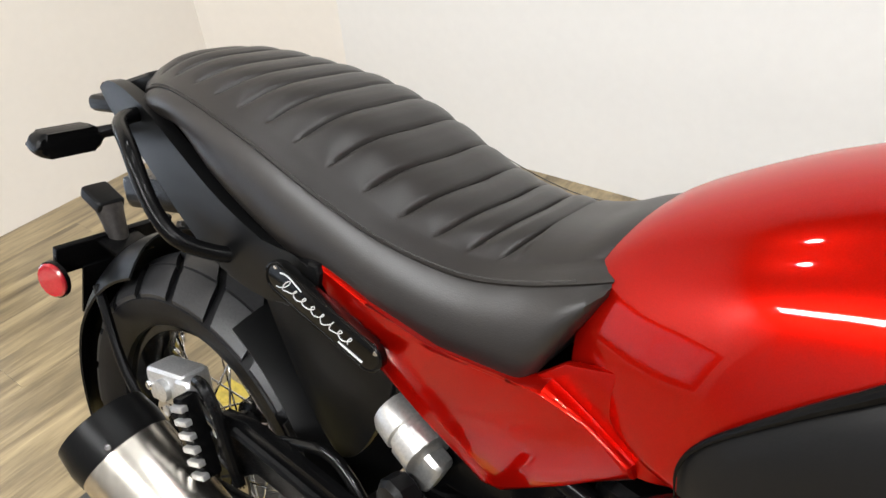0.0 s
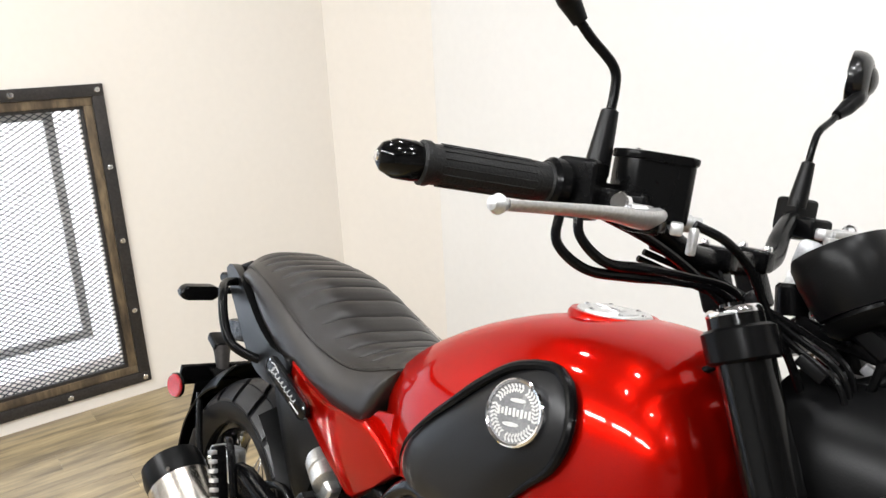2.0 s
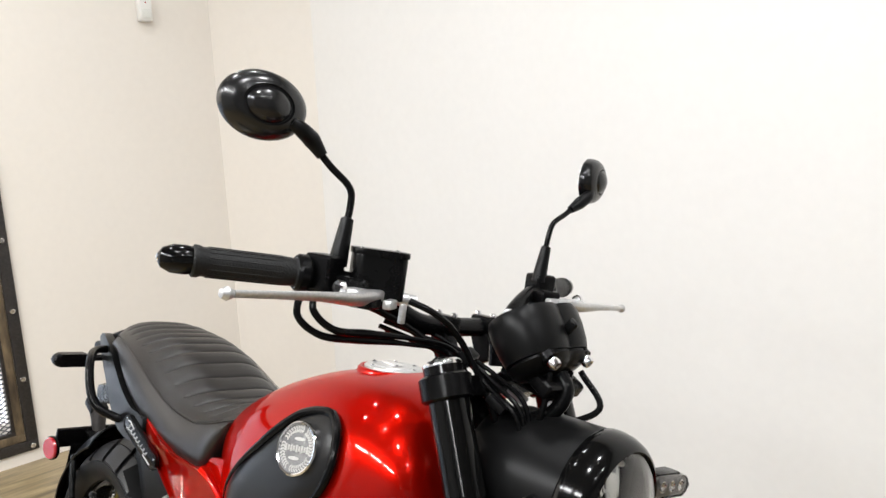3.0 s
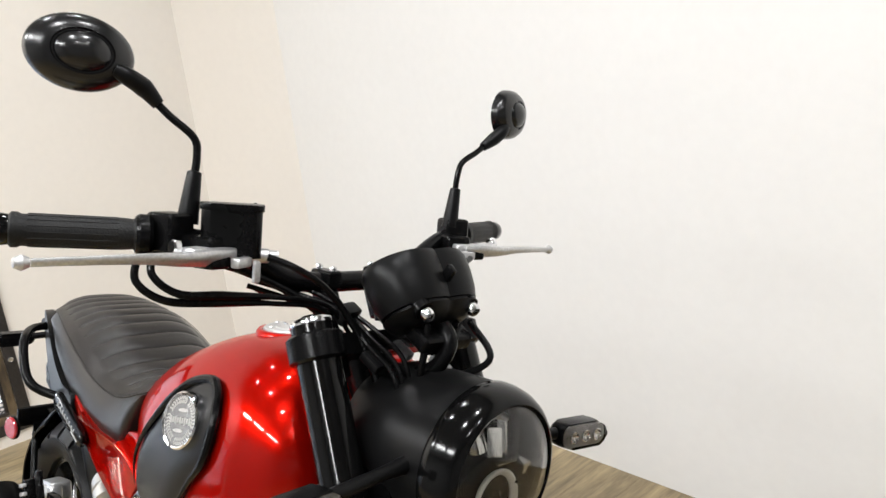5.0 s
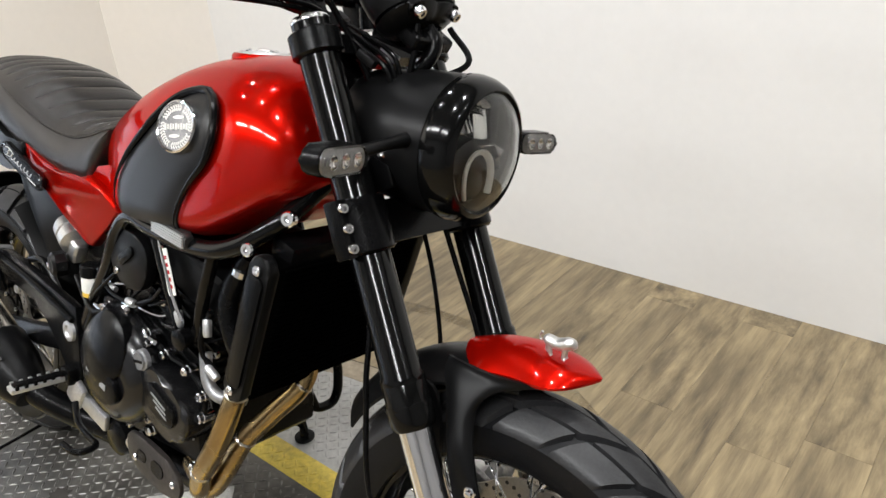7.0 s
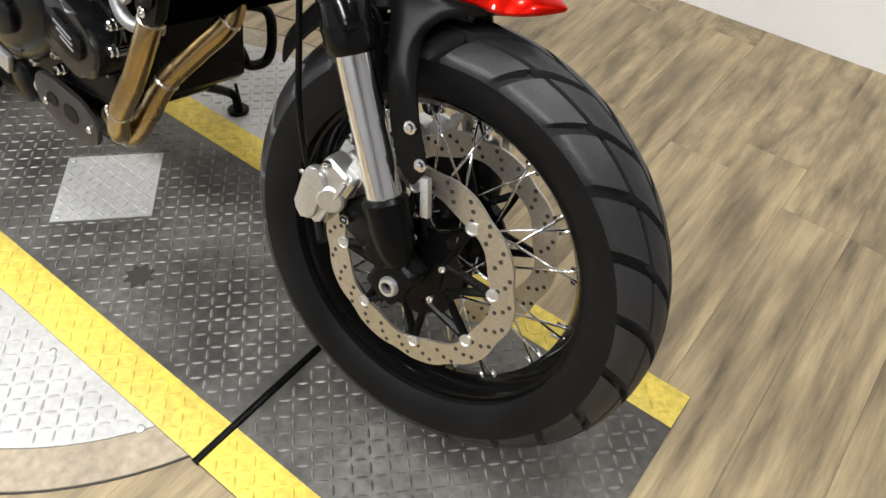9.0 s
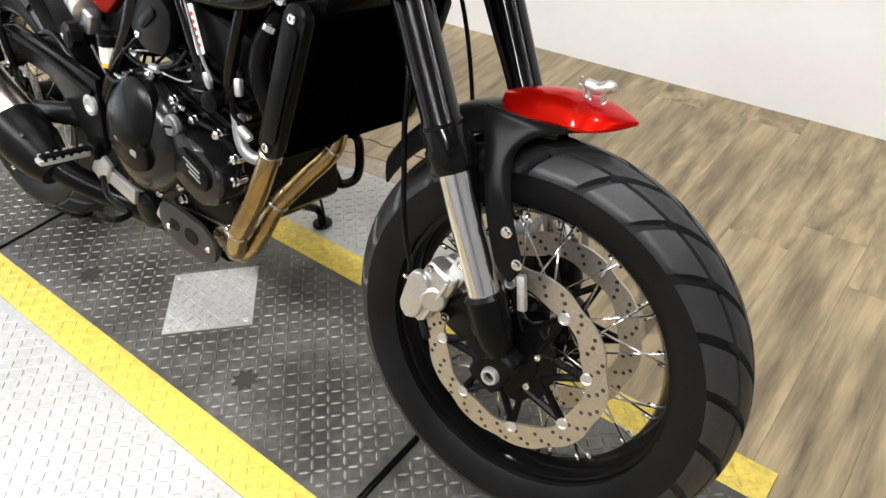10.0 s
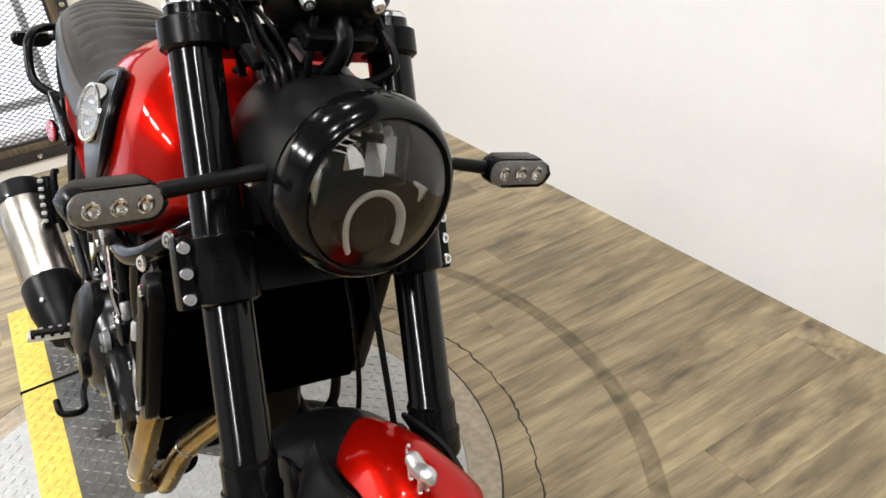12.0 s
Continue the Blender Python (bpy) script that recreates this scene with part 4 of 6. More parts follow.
sub(lampbody, "lamp_lens", lathe([(0.040, 0.0830), (0.049, 0.0805), (0.057, 0.068), (0.062, 0.050), (0.065, 0.027), (0.066, 0.002), (0.063, 0.002), (0.062, 0.027), (0.059, 0.050), (0.054, 0.067), (0.046, 0.0785), (0.037, 0.0810)], LC, LA, 64, caps=False), LENS, "clear domed lens")
bm = lathe([(0.034, 0.0815), (0.006, 0.075), (-0.012, 0.050), (-0.016, 0.002)], LC, LA, 48, caps=False)
sub(lampbody, "reflector_bowl", bm, MATTE, "dark inner bowl")
cx, cz = LC.x, LC.z


def in_lamp(u, v, d, size, turn=(0, 0, 0), bevel=0.0015):
    """A block inside the lamp: u to the bike's left, v up, d ahead of the lamp's centre."""
    return block(((cx + d, LC.y + u, cz + v), size, turn), bevel=bevel)


sub(lampbody, "reflector_facet", in_lamp(-0.058, 0.014, 0.020, (0.010, 0.036, 0.042), (20, 0, 28)), CHROME, "bright chrome facet")
sub(lampbody, "reflector_facet", in_lamp(-0.022, 0.034, 0.020, (0.012, 0.022, 0.026), (0, -22, 14)), CHROME)
sub(lampbody, "reflector_facet", in_lamp(0.002, 0.030, 0.022, (0.012, 0.022, 0.034), (-6, -18, -12)), CHROME)
sub(lampbody, "reflector_facet", in_lamp(0.022, 0.034, 0.018, (0.010, 0.014, 0.040), (0, -12, -22)), CHROME)
sub(lampbody, "reflector_facet", in_lamp(0.058, -0.012, 0.022, (0.008, 0.018, 0.030), (-28, 0, -30)), CHROME)
for k in range(4):
    sub(lampbody, "reflector_rib", tube([(cx + 0.024, LC.y - 0.066 + 0.004 * k, cz + 0.036 + 0.006 * k), (cx + 0.028, LC.y - 0.050 + 0.004 * k, cz + 0.044 + 0.006 * k), (cx + 0.028, LC.y - 0.032 + 0.004 * k, cz + 0.040 + 0.006 * k)], 0.0013, 6), CHROME)
for k in range(-2, 3):
    sub(lampbody, "led_cone", lathe([(0, 0.0055), (0.006, 0.004), (0.010, 0.002)], (cx + 0.024, LC.y - 0.012 + 0.0125 * k, cz + 0.066 - 0.0012 * k * k), (1, 0, -0.2), 12), SILVER)
sub(lampbody, "divider", in_lamp(0.036, 0.036, 0.022, (0.030, 0.002, 0.060), (0, 0, -10)), SMOKE, "clear divider plate")
sub(lampbody, "divider", in_lamp(0.020, 0.008, 0.022, (0.026, 0.034, 0.002), (0, 8, 0)), SMOKE)
bm = bmesh.new()
dome = [(LC.y + 0.004 + 0.066 * math.cos(a), cz - 0.030 + 0.046 * math.sin(a)) for a in (math.pi * i / 20 for i in range(21))]
loft(bm, [[(cx + d, y, z) for y, z in dome] for d in (0.006, 0.028)])
sub(lampbody, "shelf", bm, MATTE, "black arched shelf")
sub(lampbody, "light_ring", tube([(cx + 0.034, LC.y + 0.004 + 0.033 * math.cos(a), cz - 0.036 + (0.034 * math.sin(a) if math.sin(a) > 0 else 0.055 * math.sin(a))) for a in (radians(q) for q in range(-28, 219, 12))], 0.0052, 10, flat=0.6), WHITE, "pale horseshoe light guide")
sub(lampbody, "projector", lathe([(0.0, 0.025), (0.026, 0.024), (0.034, 0.018), (0.037, 0.002)], LC + Vector((0, 0.000, -0.046)), LA, 24), SMOKE, "lower projector lens")
sub(lampbody, "projector_collar", lathe([(0.0, 0.030), (0.022, 0.030), (0.024, 0.026)], LC + Vector((0, 0.000, -0.046)), LA, 28, caps=False), MATTE)
for s in (-1, 1):
    sub(lampbody, "lamp_bracket", block(((cx - 0.075, 0.088 * s, 0.955), (0.050, 0.008, 0.090), (0, -25, 0)), bevel=0.003), BLACK)
    sub(lampbody, "bracket_bolt", bolt((cx - 0.055, 0.094 * s, 0.965), (0, s, 0), 0.006, 0.006), CHROME)

# indicators
for s in (-1, 1):
    ind = f_part("indicator_stalk", tube([(-0.187, 0.085 * s, 0.990), (-0.186, 0.130 * s, 0.986), (-0.184, 0.192 * s - 0.006, 0.978)], [0.011, 0.0075, 0.0085], 14), MATTE, "black indicator stalk")
    m = pose(-0.176, 0.234 * s - 0.008, 0.976, 0, 0, -8 * s)
    sub(ind, "indicator_body", slab(rounded(0.086, 0.035, 0.016), 0.026, m @ pose(0, 0, 0, 0, 0, 90), 0.006), BLACK, "black indicator housing")
    # Grey plate put in for the light that the lens reflects.
    sub(ind, "lens_sheen_backing", slab(rounded(0.078, 0.028, 0.013), 0.002, m @ pose(0.0132, 0, 0, 0, 0, 90), 0.0005), GREY, "grey plate standing in for light on the lens")
    sub(ind, "indicator_lens", slab(rounded(0.083, 0.032, 0.0145), 0.012, m @ pose(0.0165, 0, 0, 0, 0, 90), 0.004, seg=3), CLEAR, "smoky clear lens")
    for k in (-1, 0, 1):
        bm = lathe([(0, 0.0080), (0.003, 0.0085), (0.004, 0.0075), (0.001, 0.004), (0.0005, 0.001)], m @ Vector((0.0145, 0.023 * k, 0)), m.to_3x3() @ Vector((1, 0, 0)), 18)
        sub(ind, "led_cup", bm, CHROME, "bright led cup")

# -- instrument pod --
PC = Vector((-0.272, 0.008, 1.169))
PD = Vector((math.sin(radians(146)), 0, math.cos(radians(146))))     # from the dial down and forward to the shell
PU = Vector((PD.z, 0, -PD.x)) * -1


def pod_ring(h, f, shift=0.0, n=56):
    """Outline of two round lobes side by side."""
    out = []
    for i in range(n):
        a = 2 * math.pi * i / n
        r = 0.023 * abs(math.cos(a)) + math.sqrt(0.055 ** 2 - (0.023 * math.sin(a)) ** 2)
        k = 0.86 if math.sin(a) > 0 else 0.92
        out.append(PC + PD * h + PU * (shift + f * r * k * math.sin(a)) + Vector((0, f * r * math.cos(a), 0)))
    return out


bm = bmesh.new()
loft(bm, [pod_ring(-0.034, 0.86), pod_ring(-0.038, 0.95), pod_ring(-0.030, 1.0), pod_ring(-0.010, 1.0), pod_ring(0.012, 0.96), pod_ring(0.026, 0.90), pod_ring(0.0265, 0.83), pod_ring(0.0305, 0.83), pod_ring(0.031, 0.90), pod_ring(0.040, 0.80, -0.003),
          pod_ring(0.046, 0.64, -0.006), pod_ring(0.049, 0.40, -0.008), pod_ring(0.050, 0.05, -0.008)])
pod = f_part("instrument_pod", bm, MATTE, "matt black two-lobed instrument pod")
bm = bmesh.new()
loft(bm, [pod_ring(-0.034, 0.85), pod_ring(-0.0345, 0.84)])
sub(pod, "gauge_glass", bm, GLOSS, "dark gauge glass")
sub(pod, "pod_latch", block(((PC + PU * 0.050 + PD * 0.0), (0.014, 0.008, 0.020), (0, 38, 0)), bevel=0.003), BLACK)
brk = block(((-0.252, 0, 1.122), (0.060, 0.085, 0.022), (0, 30, 0)), ((-0.285, 0, 1.108), (0.09, 0.030, 0.016), (0, 12, 0)), bevel=0.007, seg=3)
sub(pod, "pod_bracket", brk, BLACK)
for s in (-1, 1):
    sub(pod, "bracket_screw", bolt((-0.224, 0.040 * s + 0.006, 1.153), (0.8, 0, -0.5), 0.0085, 0.010), CHROME)
    sub(pod, "rubber_bush", lathe([(0, 0.013), (0.014, 0.013)], (-0.238, 0.040 * s + 0.006, 1.161), (0.8, 0, -0.5), 16), BLACK)
f_part("wiring_boot", tube([(-0.240, 0.0, 1.130), (-0.225, 0.0, 1.110), (-0.235, -0.01, 1.080), (-0.275, -0.025, 1.055)], [0.012, 0.011, 0.010, 0.010], 12), BLACK, "black wiring boot")
for k, (y, x) in enumerate(((0.045, -0.20), (-0.03, -0.235), (0.02, -0.25))):
    f_part("cable", tube([(-0.235, y, 1.135), (x, y * 1.1, 1.09), (-0.25, y * 0.4 - 0.02, 1.055), (-0.31, -0.05, 1.030), (-0.34, -0.06, 1.0)], 0.0045, 8), BLACK, "black cable")

# -- handlebar --
BARP = [(-0.508, 0.420, 1.220), (-0.462, 0.280, 1.222), (-0.440, 0.208, 1.218), (-0.424, 0.150, 1.196), (-0.410, 0.105, 1.171), (-0.405, 0.060, 1.164), (-0.405, 0, 1.163)]
bar = f_part("handlebar", tube(BARP + [(x, -y, z) for x, y, z in BARP[-2::-1]], [0.0105] * 2 + [0.0115, 0.0125, 0.014, 0.014, 0.014, 0.014, 0.014, 0.0125, 0.0115] + [0.0105] * 2, 16, k=6), BLACK, "black tapered handlebar")
for s in (-1, 1):
    sub(bar, "bar_riser", block(((-0.400, 0.045 * s, 1.140), (0.032, 0.024, 0.060), (0, -25, 0)), ((-0.404, 0.045 * s, 1.168), (0.042, 0.024, 0.026)), bevel=0.006, seg=3), BLACK, "black bar clamp")
    for dx in (-0.016, 0.014):
        sub(bar, "riser_bolt", bolt((-0.404 + dx, 0.045 * s, 1.180), (0, 0, 1), 0.005, 0.006), CHROME)
    u = Vector((-0.077, -0.225 * -s, 0.003)).normalized() if s > 0 else Vector((-0.077, -0.225, 0.003)).normalized()
    o = Vector((-0.462, 0.280 * s, 1.222))
    grip = f_part("handgrip", lathe([(-0.012, 0.014), (-0.010, 0.021), (-0.004, 0.0215), (0.0, 0.0175), (0.012, 0.0185), (0.05, 0.0180), (0.09, 0.0182), (0.112, 0.0175), (0.116, 0.0195), (0.122, 0.0195), (0.124, 0.017)], o, u, 28), GRIPR, "ribbed black rubber grip")
    bm = bmesh.new()
    for k in range(16):
        a = 2 * math.pi * k / 16
        w1 = u.orthogonal().normalized()
        w2 = u.cross(w1)
        r = 0.0183 * (math.cos(a) * w1 + math.sin(a) * w2)
        tube([o + u * 0.016 + r, o + u * 0.106 + r], 0.0006, 5, bm, smooth=False)
    tagged(sub(grip, "grip_ribbing", bm, GRIPR), "fine moulded ribs", kind="stuff")
    sub(grip, "bar_end", lathe([(0.124, 0.0165), (0.130, 0.0175), (0.146, 0.0170), (0.157, 0.012), (0.161, 0.006), (0.161, 0.001)], o, u, 28), GLOSS, "gloss black bar end weight")
    sub(grip, "end_screw", lathe([(0.160, 0.005), (0.1625, 0.0045), (0.1625, 0.002)], o, u, 14), CHROME)
    # switchgear and lever perch
    q = o - u * 0.040
    sw = f_part("switch_housing", block(((q.x, q.y, q.z + 0.004), (0.040, 0.042, 0.048), (0, 0, -19 * s)), ((q.x + 0.004, q.y, q.z - 0.016), (0.034, 0.034, 0.026), (0, 0, -19 * s)), bevel=0.008, seg=3), BLACK, "black switch housing")
    sub(sw, "throttle_collar", lathe([(0, 0.021), (0.004, 0.024), (0.014, 0.024), (0.018, 0.021)], o - u * 0.020, u, 24), BLACK)
    sub(sw, "switch_button", block(((q.x - 0.020, q.y, q.z + 0.010), (0.006, 0.014, 0.012), (0, 0, -19 * s)), bevel=0.002), GREY if s < 0 else BLACK)
    p = Vector((-0.434, 0.212 * s, 1.214))
    perch = f_part("lever_perch", block(((p.x + 0.014, p.y, p.z - 0.004), (0.052, 0.040, 0.030), (0, 0, -18 * s)), ((p.x + 0.046, p.y + 0.010 * s, p.z - 0.016), (0.036, 0.034, 0.016), (0, 0, -18 * s)), bevel=0.007, seg=3), BLACK, "black lever perch")
    sub(perch, "pivot_bolt", bolt((p.x + 0.052, p.y + 0.012 * s, p.z - 0.010), (0, 0, 1), 0.007, 0.006), CHROME)
    lv = [(-0.386, 0.205 * s, 1.204), (-0.375, 0.232 * s, 1.204), (-0.366, 0.265 * s, 1.204), (-0.362, 0.310 * s, 1.206), (-0.368, 0.365 * s, 1.205), (-0.379, 0.412 * s, 1.203)]
    lever = f_part("brake_lever" if s < 0 else "clutch_lever", tube(lv, [0.011, 0.0135, 0.0108, 0.0076, 0.0062, 0.0056], 12, flat=0.62), ALLOY, "polished alloy hand lever")
    sub(lever, "lever_ball", lathe([(-0.008, 0.001), (-0.0068, 0.005), (0, 0.008), (0.0068, 0.005), (0.008, 0.001)], (-0.381, 0.420 * s, 1.203), (0, 1, 0), 16), ALLOY)
    sub(lever, "lever_boss", block(((-0.392, 0.222 * s, 1.206), (0.030, 0.062, 0.015), (0, 0, -16 * s)), ((-0.380, 0.246 * s, 1.206), (0.024, 0.034, 0.019), (0, 0, -24 * s)), bevel=0.005, seg=3), ALLOY, "cast lever pivot")
    sub(lever, "adjuster_wheel", lathe([(0, 0.008), (0.002, 0.0095), (0.008, 0.0095), (0.010, 0.008)], (-0.384, 0.262 * s, 1.214), (0, s, 0.1), 12), CHROME)
    sub(lever, "lever_hook", block(((-0.372, 0.192 * s, 1.198), (0.012, 0.030, 0.012), (0, 0, -30 * s)), ((-0.362, 0.178 * s, 1.188), (0.008, 0.008, 0.026), (0, 0, 0)), bevel=0.003), ALLOY)
    # mirror
    low, bend_, tip, MC = (((-0.436, -0.236, 1.236), (-0.438, -0.225, 1.329), (-0.467, -0.282, 1.391), (-0.480, -0.347, 1.422)) if s < 0 else
                           ((-0.459, 0.214, 1.236), (-0.457, 0.224, 1.333), (-0.462, 0.301, 1.386), (-0.478, 0.354, 1.433)))
    low, bend_, tip, MC = Vector(low), Vector(bend_), Vector(tip), Vector(MC)
    rise = (bend_ - low).normalized()
    boot = b_part("mirror_stem", tube([low + rise * 0.045, bend_ - rise * 0.012, bend_ + rise * 0.004 + (tip - bend_) * 0.10, bend_.lerp(tip, 0.55), tip], 0.0048, 12), BLACK, "bent black mirror stem")
    sub(boot, "stem_boot", lathe([(0, 0.013), (0.01, 0.0125), (0.05, 0.0095), (0.062, 0.0085), (0.064, 0.005)], low, rise, 18), MATTE, "black rubber boot", False)
    ahead = Vector((0.012, 0, 0))
    sub(boot, "ball_joint", tube([bend_.lerp(tip, 0.72), tip + ahead * 0.3, tip.lerp(MC, 0.30) + ahead, tip.lerp(MC, 0.52) + ahead], [0.0075, 0.0115, 0.0105, 0.008], 14), MATTE, "", False)
    mw = Matrix.Translation(MC) @ Matrix.Rotation(radians(-8 if s < 0 else 20), 4, "Z") @ Matrix.Rotation(radians(4 * s), 4, "X")
    bm = bmesh.new()
    shell = [(-0.006, 0.96), (-0.008, 1.0), (0.000, 1.0), (0.008, 0.95), (0.015, 0.82), (0.019, 0.66), (0.0200, 0.58), (0.0175, 0.55), (0.0175, 0.52), (0.0210, 0.49), (0.0255, 0.36), (0.0285, 0.18), (0.0295, 0.02)]
    loft(bm, [[mw @ Vector((h, 0.0570 * f * math.cos(a), 0.0425 * f * math.sin(a))) for a in (2 * math.pi * i / 48 for i in range(48))] for h, f in shell])
    mir = b_part("mirror_head", bm, COVERM, "oval satin black mirror back with a raised ring")
    bm = bmesh.new()
    loft(bm, [[mw @ Vector((h, 0.0540 * f * math.cos(a), 0.0370 * f * math.sin(a))) for a in (2 * math.pi * i / 48 for i in range(48))] for h, f in ((-0.0085, 1.0), (-0.0095, 0.99))])
    sub(mir, "mirror_glass", bm, MIRROR, "mirror glass", False)
# front brake reservoir
M_ = pose(-0.400, -0.196, 1.229, 0, 0, -27)
res = b_part("fluid_reservoir", slab(rounded(0.050, 0.070, 0.012), 0.058, M_ @ pose(0, 0, 0, 90, 0, 0), 0.004), BLACK, "black square brake fluid reservoir")
sub(res, "reservoir_lid", slab(rounded(0.054, 0.074, 0.013), 0.008, M_ @ pose(0, 0, 0.031, 90, 0, 0), 0.003), BLACK, "", False)
for dx, dy in ((-0.017, 0.027), (0.017, -0.027)):
    sub(res, "lid_screw", bolt(M_ @ Vector((dx, dy, 0.0345)), (0, 0, 1), 0.003, 0.002), CHROME, "", False)
sub(res, "banjo_bolt", lathe([(0, 0.009), (0.018, 0.009), (0.020, 0.007), (0.030, 0.007)], (-0.385, -0.175, 1.203), (0.5, 1, 0.0), 16), ALLOY, "silver hose union", False)
# control cables
f_part("throttle_cable", tube([(-0.420, -0.276, 1.203), (-0.412, -0.278, 1.180), (-0.400, -0.252, 1.160), (-0.395, -0.200, 1.156), (-0.385, -0.13, 1.151), (-0.365, -0.07, 1.140), (-0.35, -0.04, 1.10)], [0.0045, 0.0045, 0.0048, 0.0056, 0.0034, 0.0034, 0.0034], 10), BLACK, "black throttle cable with sleeve")
f_part("throttle_cable", tube([(-0.430, -0.288, 1.203), (-0.427, -0.290, 1.172), (-0.412, -0.262, 1.151), (-0.402, -0.208, 1.147), (-0.39, -0.135, 1.143), (-0.37, -0.075, 1.134), (-0.355, -0.045, 1.09)], [0.0045, 0.0045, 0.0048, 0.0056, 0.0034, 0.0034, 0.0034], 10), BLACK, "black throttle cable with sleeve")
f_part("front_brake_hose", tube([(-0.375, -0.155, 1.203), (-0.355, -0.130, 1.192), (-0.345, -0.095, 1.170), (-0.335, -0.06, 1.130), (-0.30, -0.045, 1.07), (-0.255, -0.04, 0.98)], 0.0046, 10), BLACK, "black brake hose")
f_part("clutch_cable", tube([(-0.360, 0.175, 1.200), (-0.335, 0.12, 1.185), (-0.330, 0.06, 1.14), (-0.36, -0.02, 1.08), (-0.42, -0.06, 1.02)], 0.0045, 10), BLACK, "black clutch cable")
f_part("switch_wiring", tube([(-0.430, -0.225, 1.200), (-0.415, -0.16, 1.180), (-0.395, -0.10, 1.150), (-0.365, -0.06, 1.11), (-0.34, -0.05, 1.05)], 0.0052, 10), BLACK, "black wiring sleeve")
# cables gathered from the handlebar, through a clip, down in front of the yoke
for k, (dy, dz) in enumerate(((0.0, 0.0), (0.010, 0.006), (-0.008, -0.007), (0.004, -0.012))):
    b_part("control_cable", tube([(-0.428, -0.150 + dy, 1.166 + dz), (-0.395, -0.095 + dy, 1.148 + dz), (-0.356, -0.052 + dy * 0.4, 1.128 + dz * 0.4), (-0.300, -0.050 + dy, 1.105 + dz), (-0.255, -0.045 + dy, 1.080 + dz), (-0.240, -0.040 + dy, 1.030)], 0.0034, 8), BLACK, "black control cable")
b_part("cable_clip", block(((-0.356, -0.052, 1.128), (0.020, 0.030, 0.026), (0, 35, 20)), bevel=0.004), MATTE, "black cable clip")
for x, y, z in ((-0.275, -0.070, 1.085), (-0.262, -0.030, 1.068), (-0.290, -0.010, 1.090), (-0.250, 0.020, 1.078)):
    b_part("wire_connector", block(((x, y, z), (0.030, 0.014, 0.012), (0, 30, 15)), bevel=0.003), MATTE if y < -0.02 else GREY, "small wiring connector")
# ignition key left in its lock behind the instruments
key = b_part("ignition_lock", lathe([(-0.03, 0.018), (0.0, 0.018), (0.004, 0.015), (0.004, 0.004)], (-0.340, 0.0, 1.150), (-0.15, 0, 1), 20), BLACK, "black ignition lock")
sub(key, "key_grip", slab(rounded(0.026, 0.034, 0.008), 0.007, pose(-0.333, 0.002, 1.185, 0, 10, 25), 0.002), GREY, "grey plastic key grip", False)
sub(key, "key_ring", tube([(-0.334 + 0.010 * math.cos(a), 0.006, 1.170 + 0.012 * math.sin(a)) for a in (2 * math.pi * i / 16 for i in range(17))], 0.0009, 6, smooth=False), CHROME, "steel key ring", False)
for dx, turn in ((-0.006, 14), (0.004, -12)):
    sub(key, "spare_key", block(((-0.338 + dx, -0.010, 1.150), (0.007, 0.002, 0.034), (0, turn, 10)), bevel=0.0006), ALLOY, "hanging steel key", False)

# -- tank --
TOP = [(-0.868, 0.938), (-0.845, 0.968), (-0.81, 1.000), (-0.77, 1.025), (-0.73, 1.043), (-0.65, 1.067), (-0.57, 1.079), (-0.49, 1.082), (-0.43, 1.074), (-0.385, 1.052), (-0.35, 1.010), (-0.33, 0.96)]
TOP = [(x, z - lerp([(-0.868, 0.014), (-0.81, 0.030), (-0.75, 0.032), (-0.65, 0.024), (-0.55, 0.016), (-0.45, 0.012), (-0.33, 0.010)], x)) for x, z in TOP]
BOT = [(-0.868, 0.822), (-0.83, 0.803), (-0.79, 0.782), (-0.74, 0.775), (-0.70, 0.772), (-0.60, 0.775), (-0.51, 0.785), (-0.45, 0.815), (-0.40, 0.848), (-0.35, 0.880), (-0.33, 0.905)]
WID = [(-0.868, 0.120), (-0.84, 0.134), (-0.80, 0.151), (-0.74, 0.168), (-0.66, 0.179), (-0.58, 0.186), (-0.50, 0.187), (-0.43, 0.182), (-0.38, 0.166), (-0.345, 0.136), (-0.33, 0.10)]
BELLY = [(-0.868, 0.20), (-0.80, 0.20), (-0.70, 0.20), (-0.60, 0.18), (-0.45, 0.20), (-0.38, 0.30), (-0.33, 0.45)]


def tank_half(x, z):
    """Half width of the tank at (x, z)."""
    t, b, w = lerp(TOP, x), lerp(BOT, x), lerp(WID, x)
    m = b + (t - b) * lerp(BELLY, x)
    u = (z - m) / (t - m) if z > m else (z - m) / (b - m) * lerp([(-0.868, 0.35), (-0.72, 0.45), (-0.60, 0.80), (-0.33, 0.80)], x)
    u = min(max(u, 0), 1)
    return w * max(1 - u ** 3, 0.0) ** 0.4


def ring_at(x, n=18):
    t, b, w = lerp(TOP, x), lerp(BOT, x), lerp(WID, x)
    m = b + (t - b) * lerp(BELLY, x)
    pts = []
    for i in range(n + 1):
        a = math.pi / 2 * (1 - i / n)
        z = m + (t - m) * math.sin(a) ** (2 / 3)
        pts.append((w * max(math.cos(a), 0) ** 0.8, z))
    for i in range(1, n // 2 + 1):
        z = m + (b - m) * i / (n // 2)
        pts.append((tank_half(x, z), z))
    return [(x, -y, z) for y, z in pts] + [(x, y, z) for y, z in pts[::-1]][:-1]


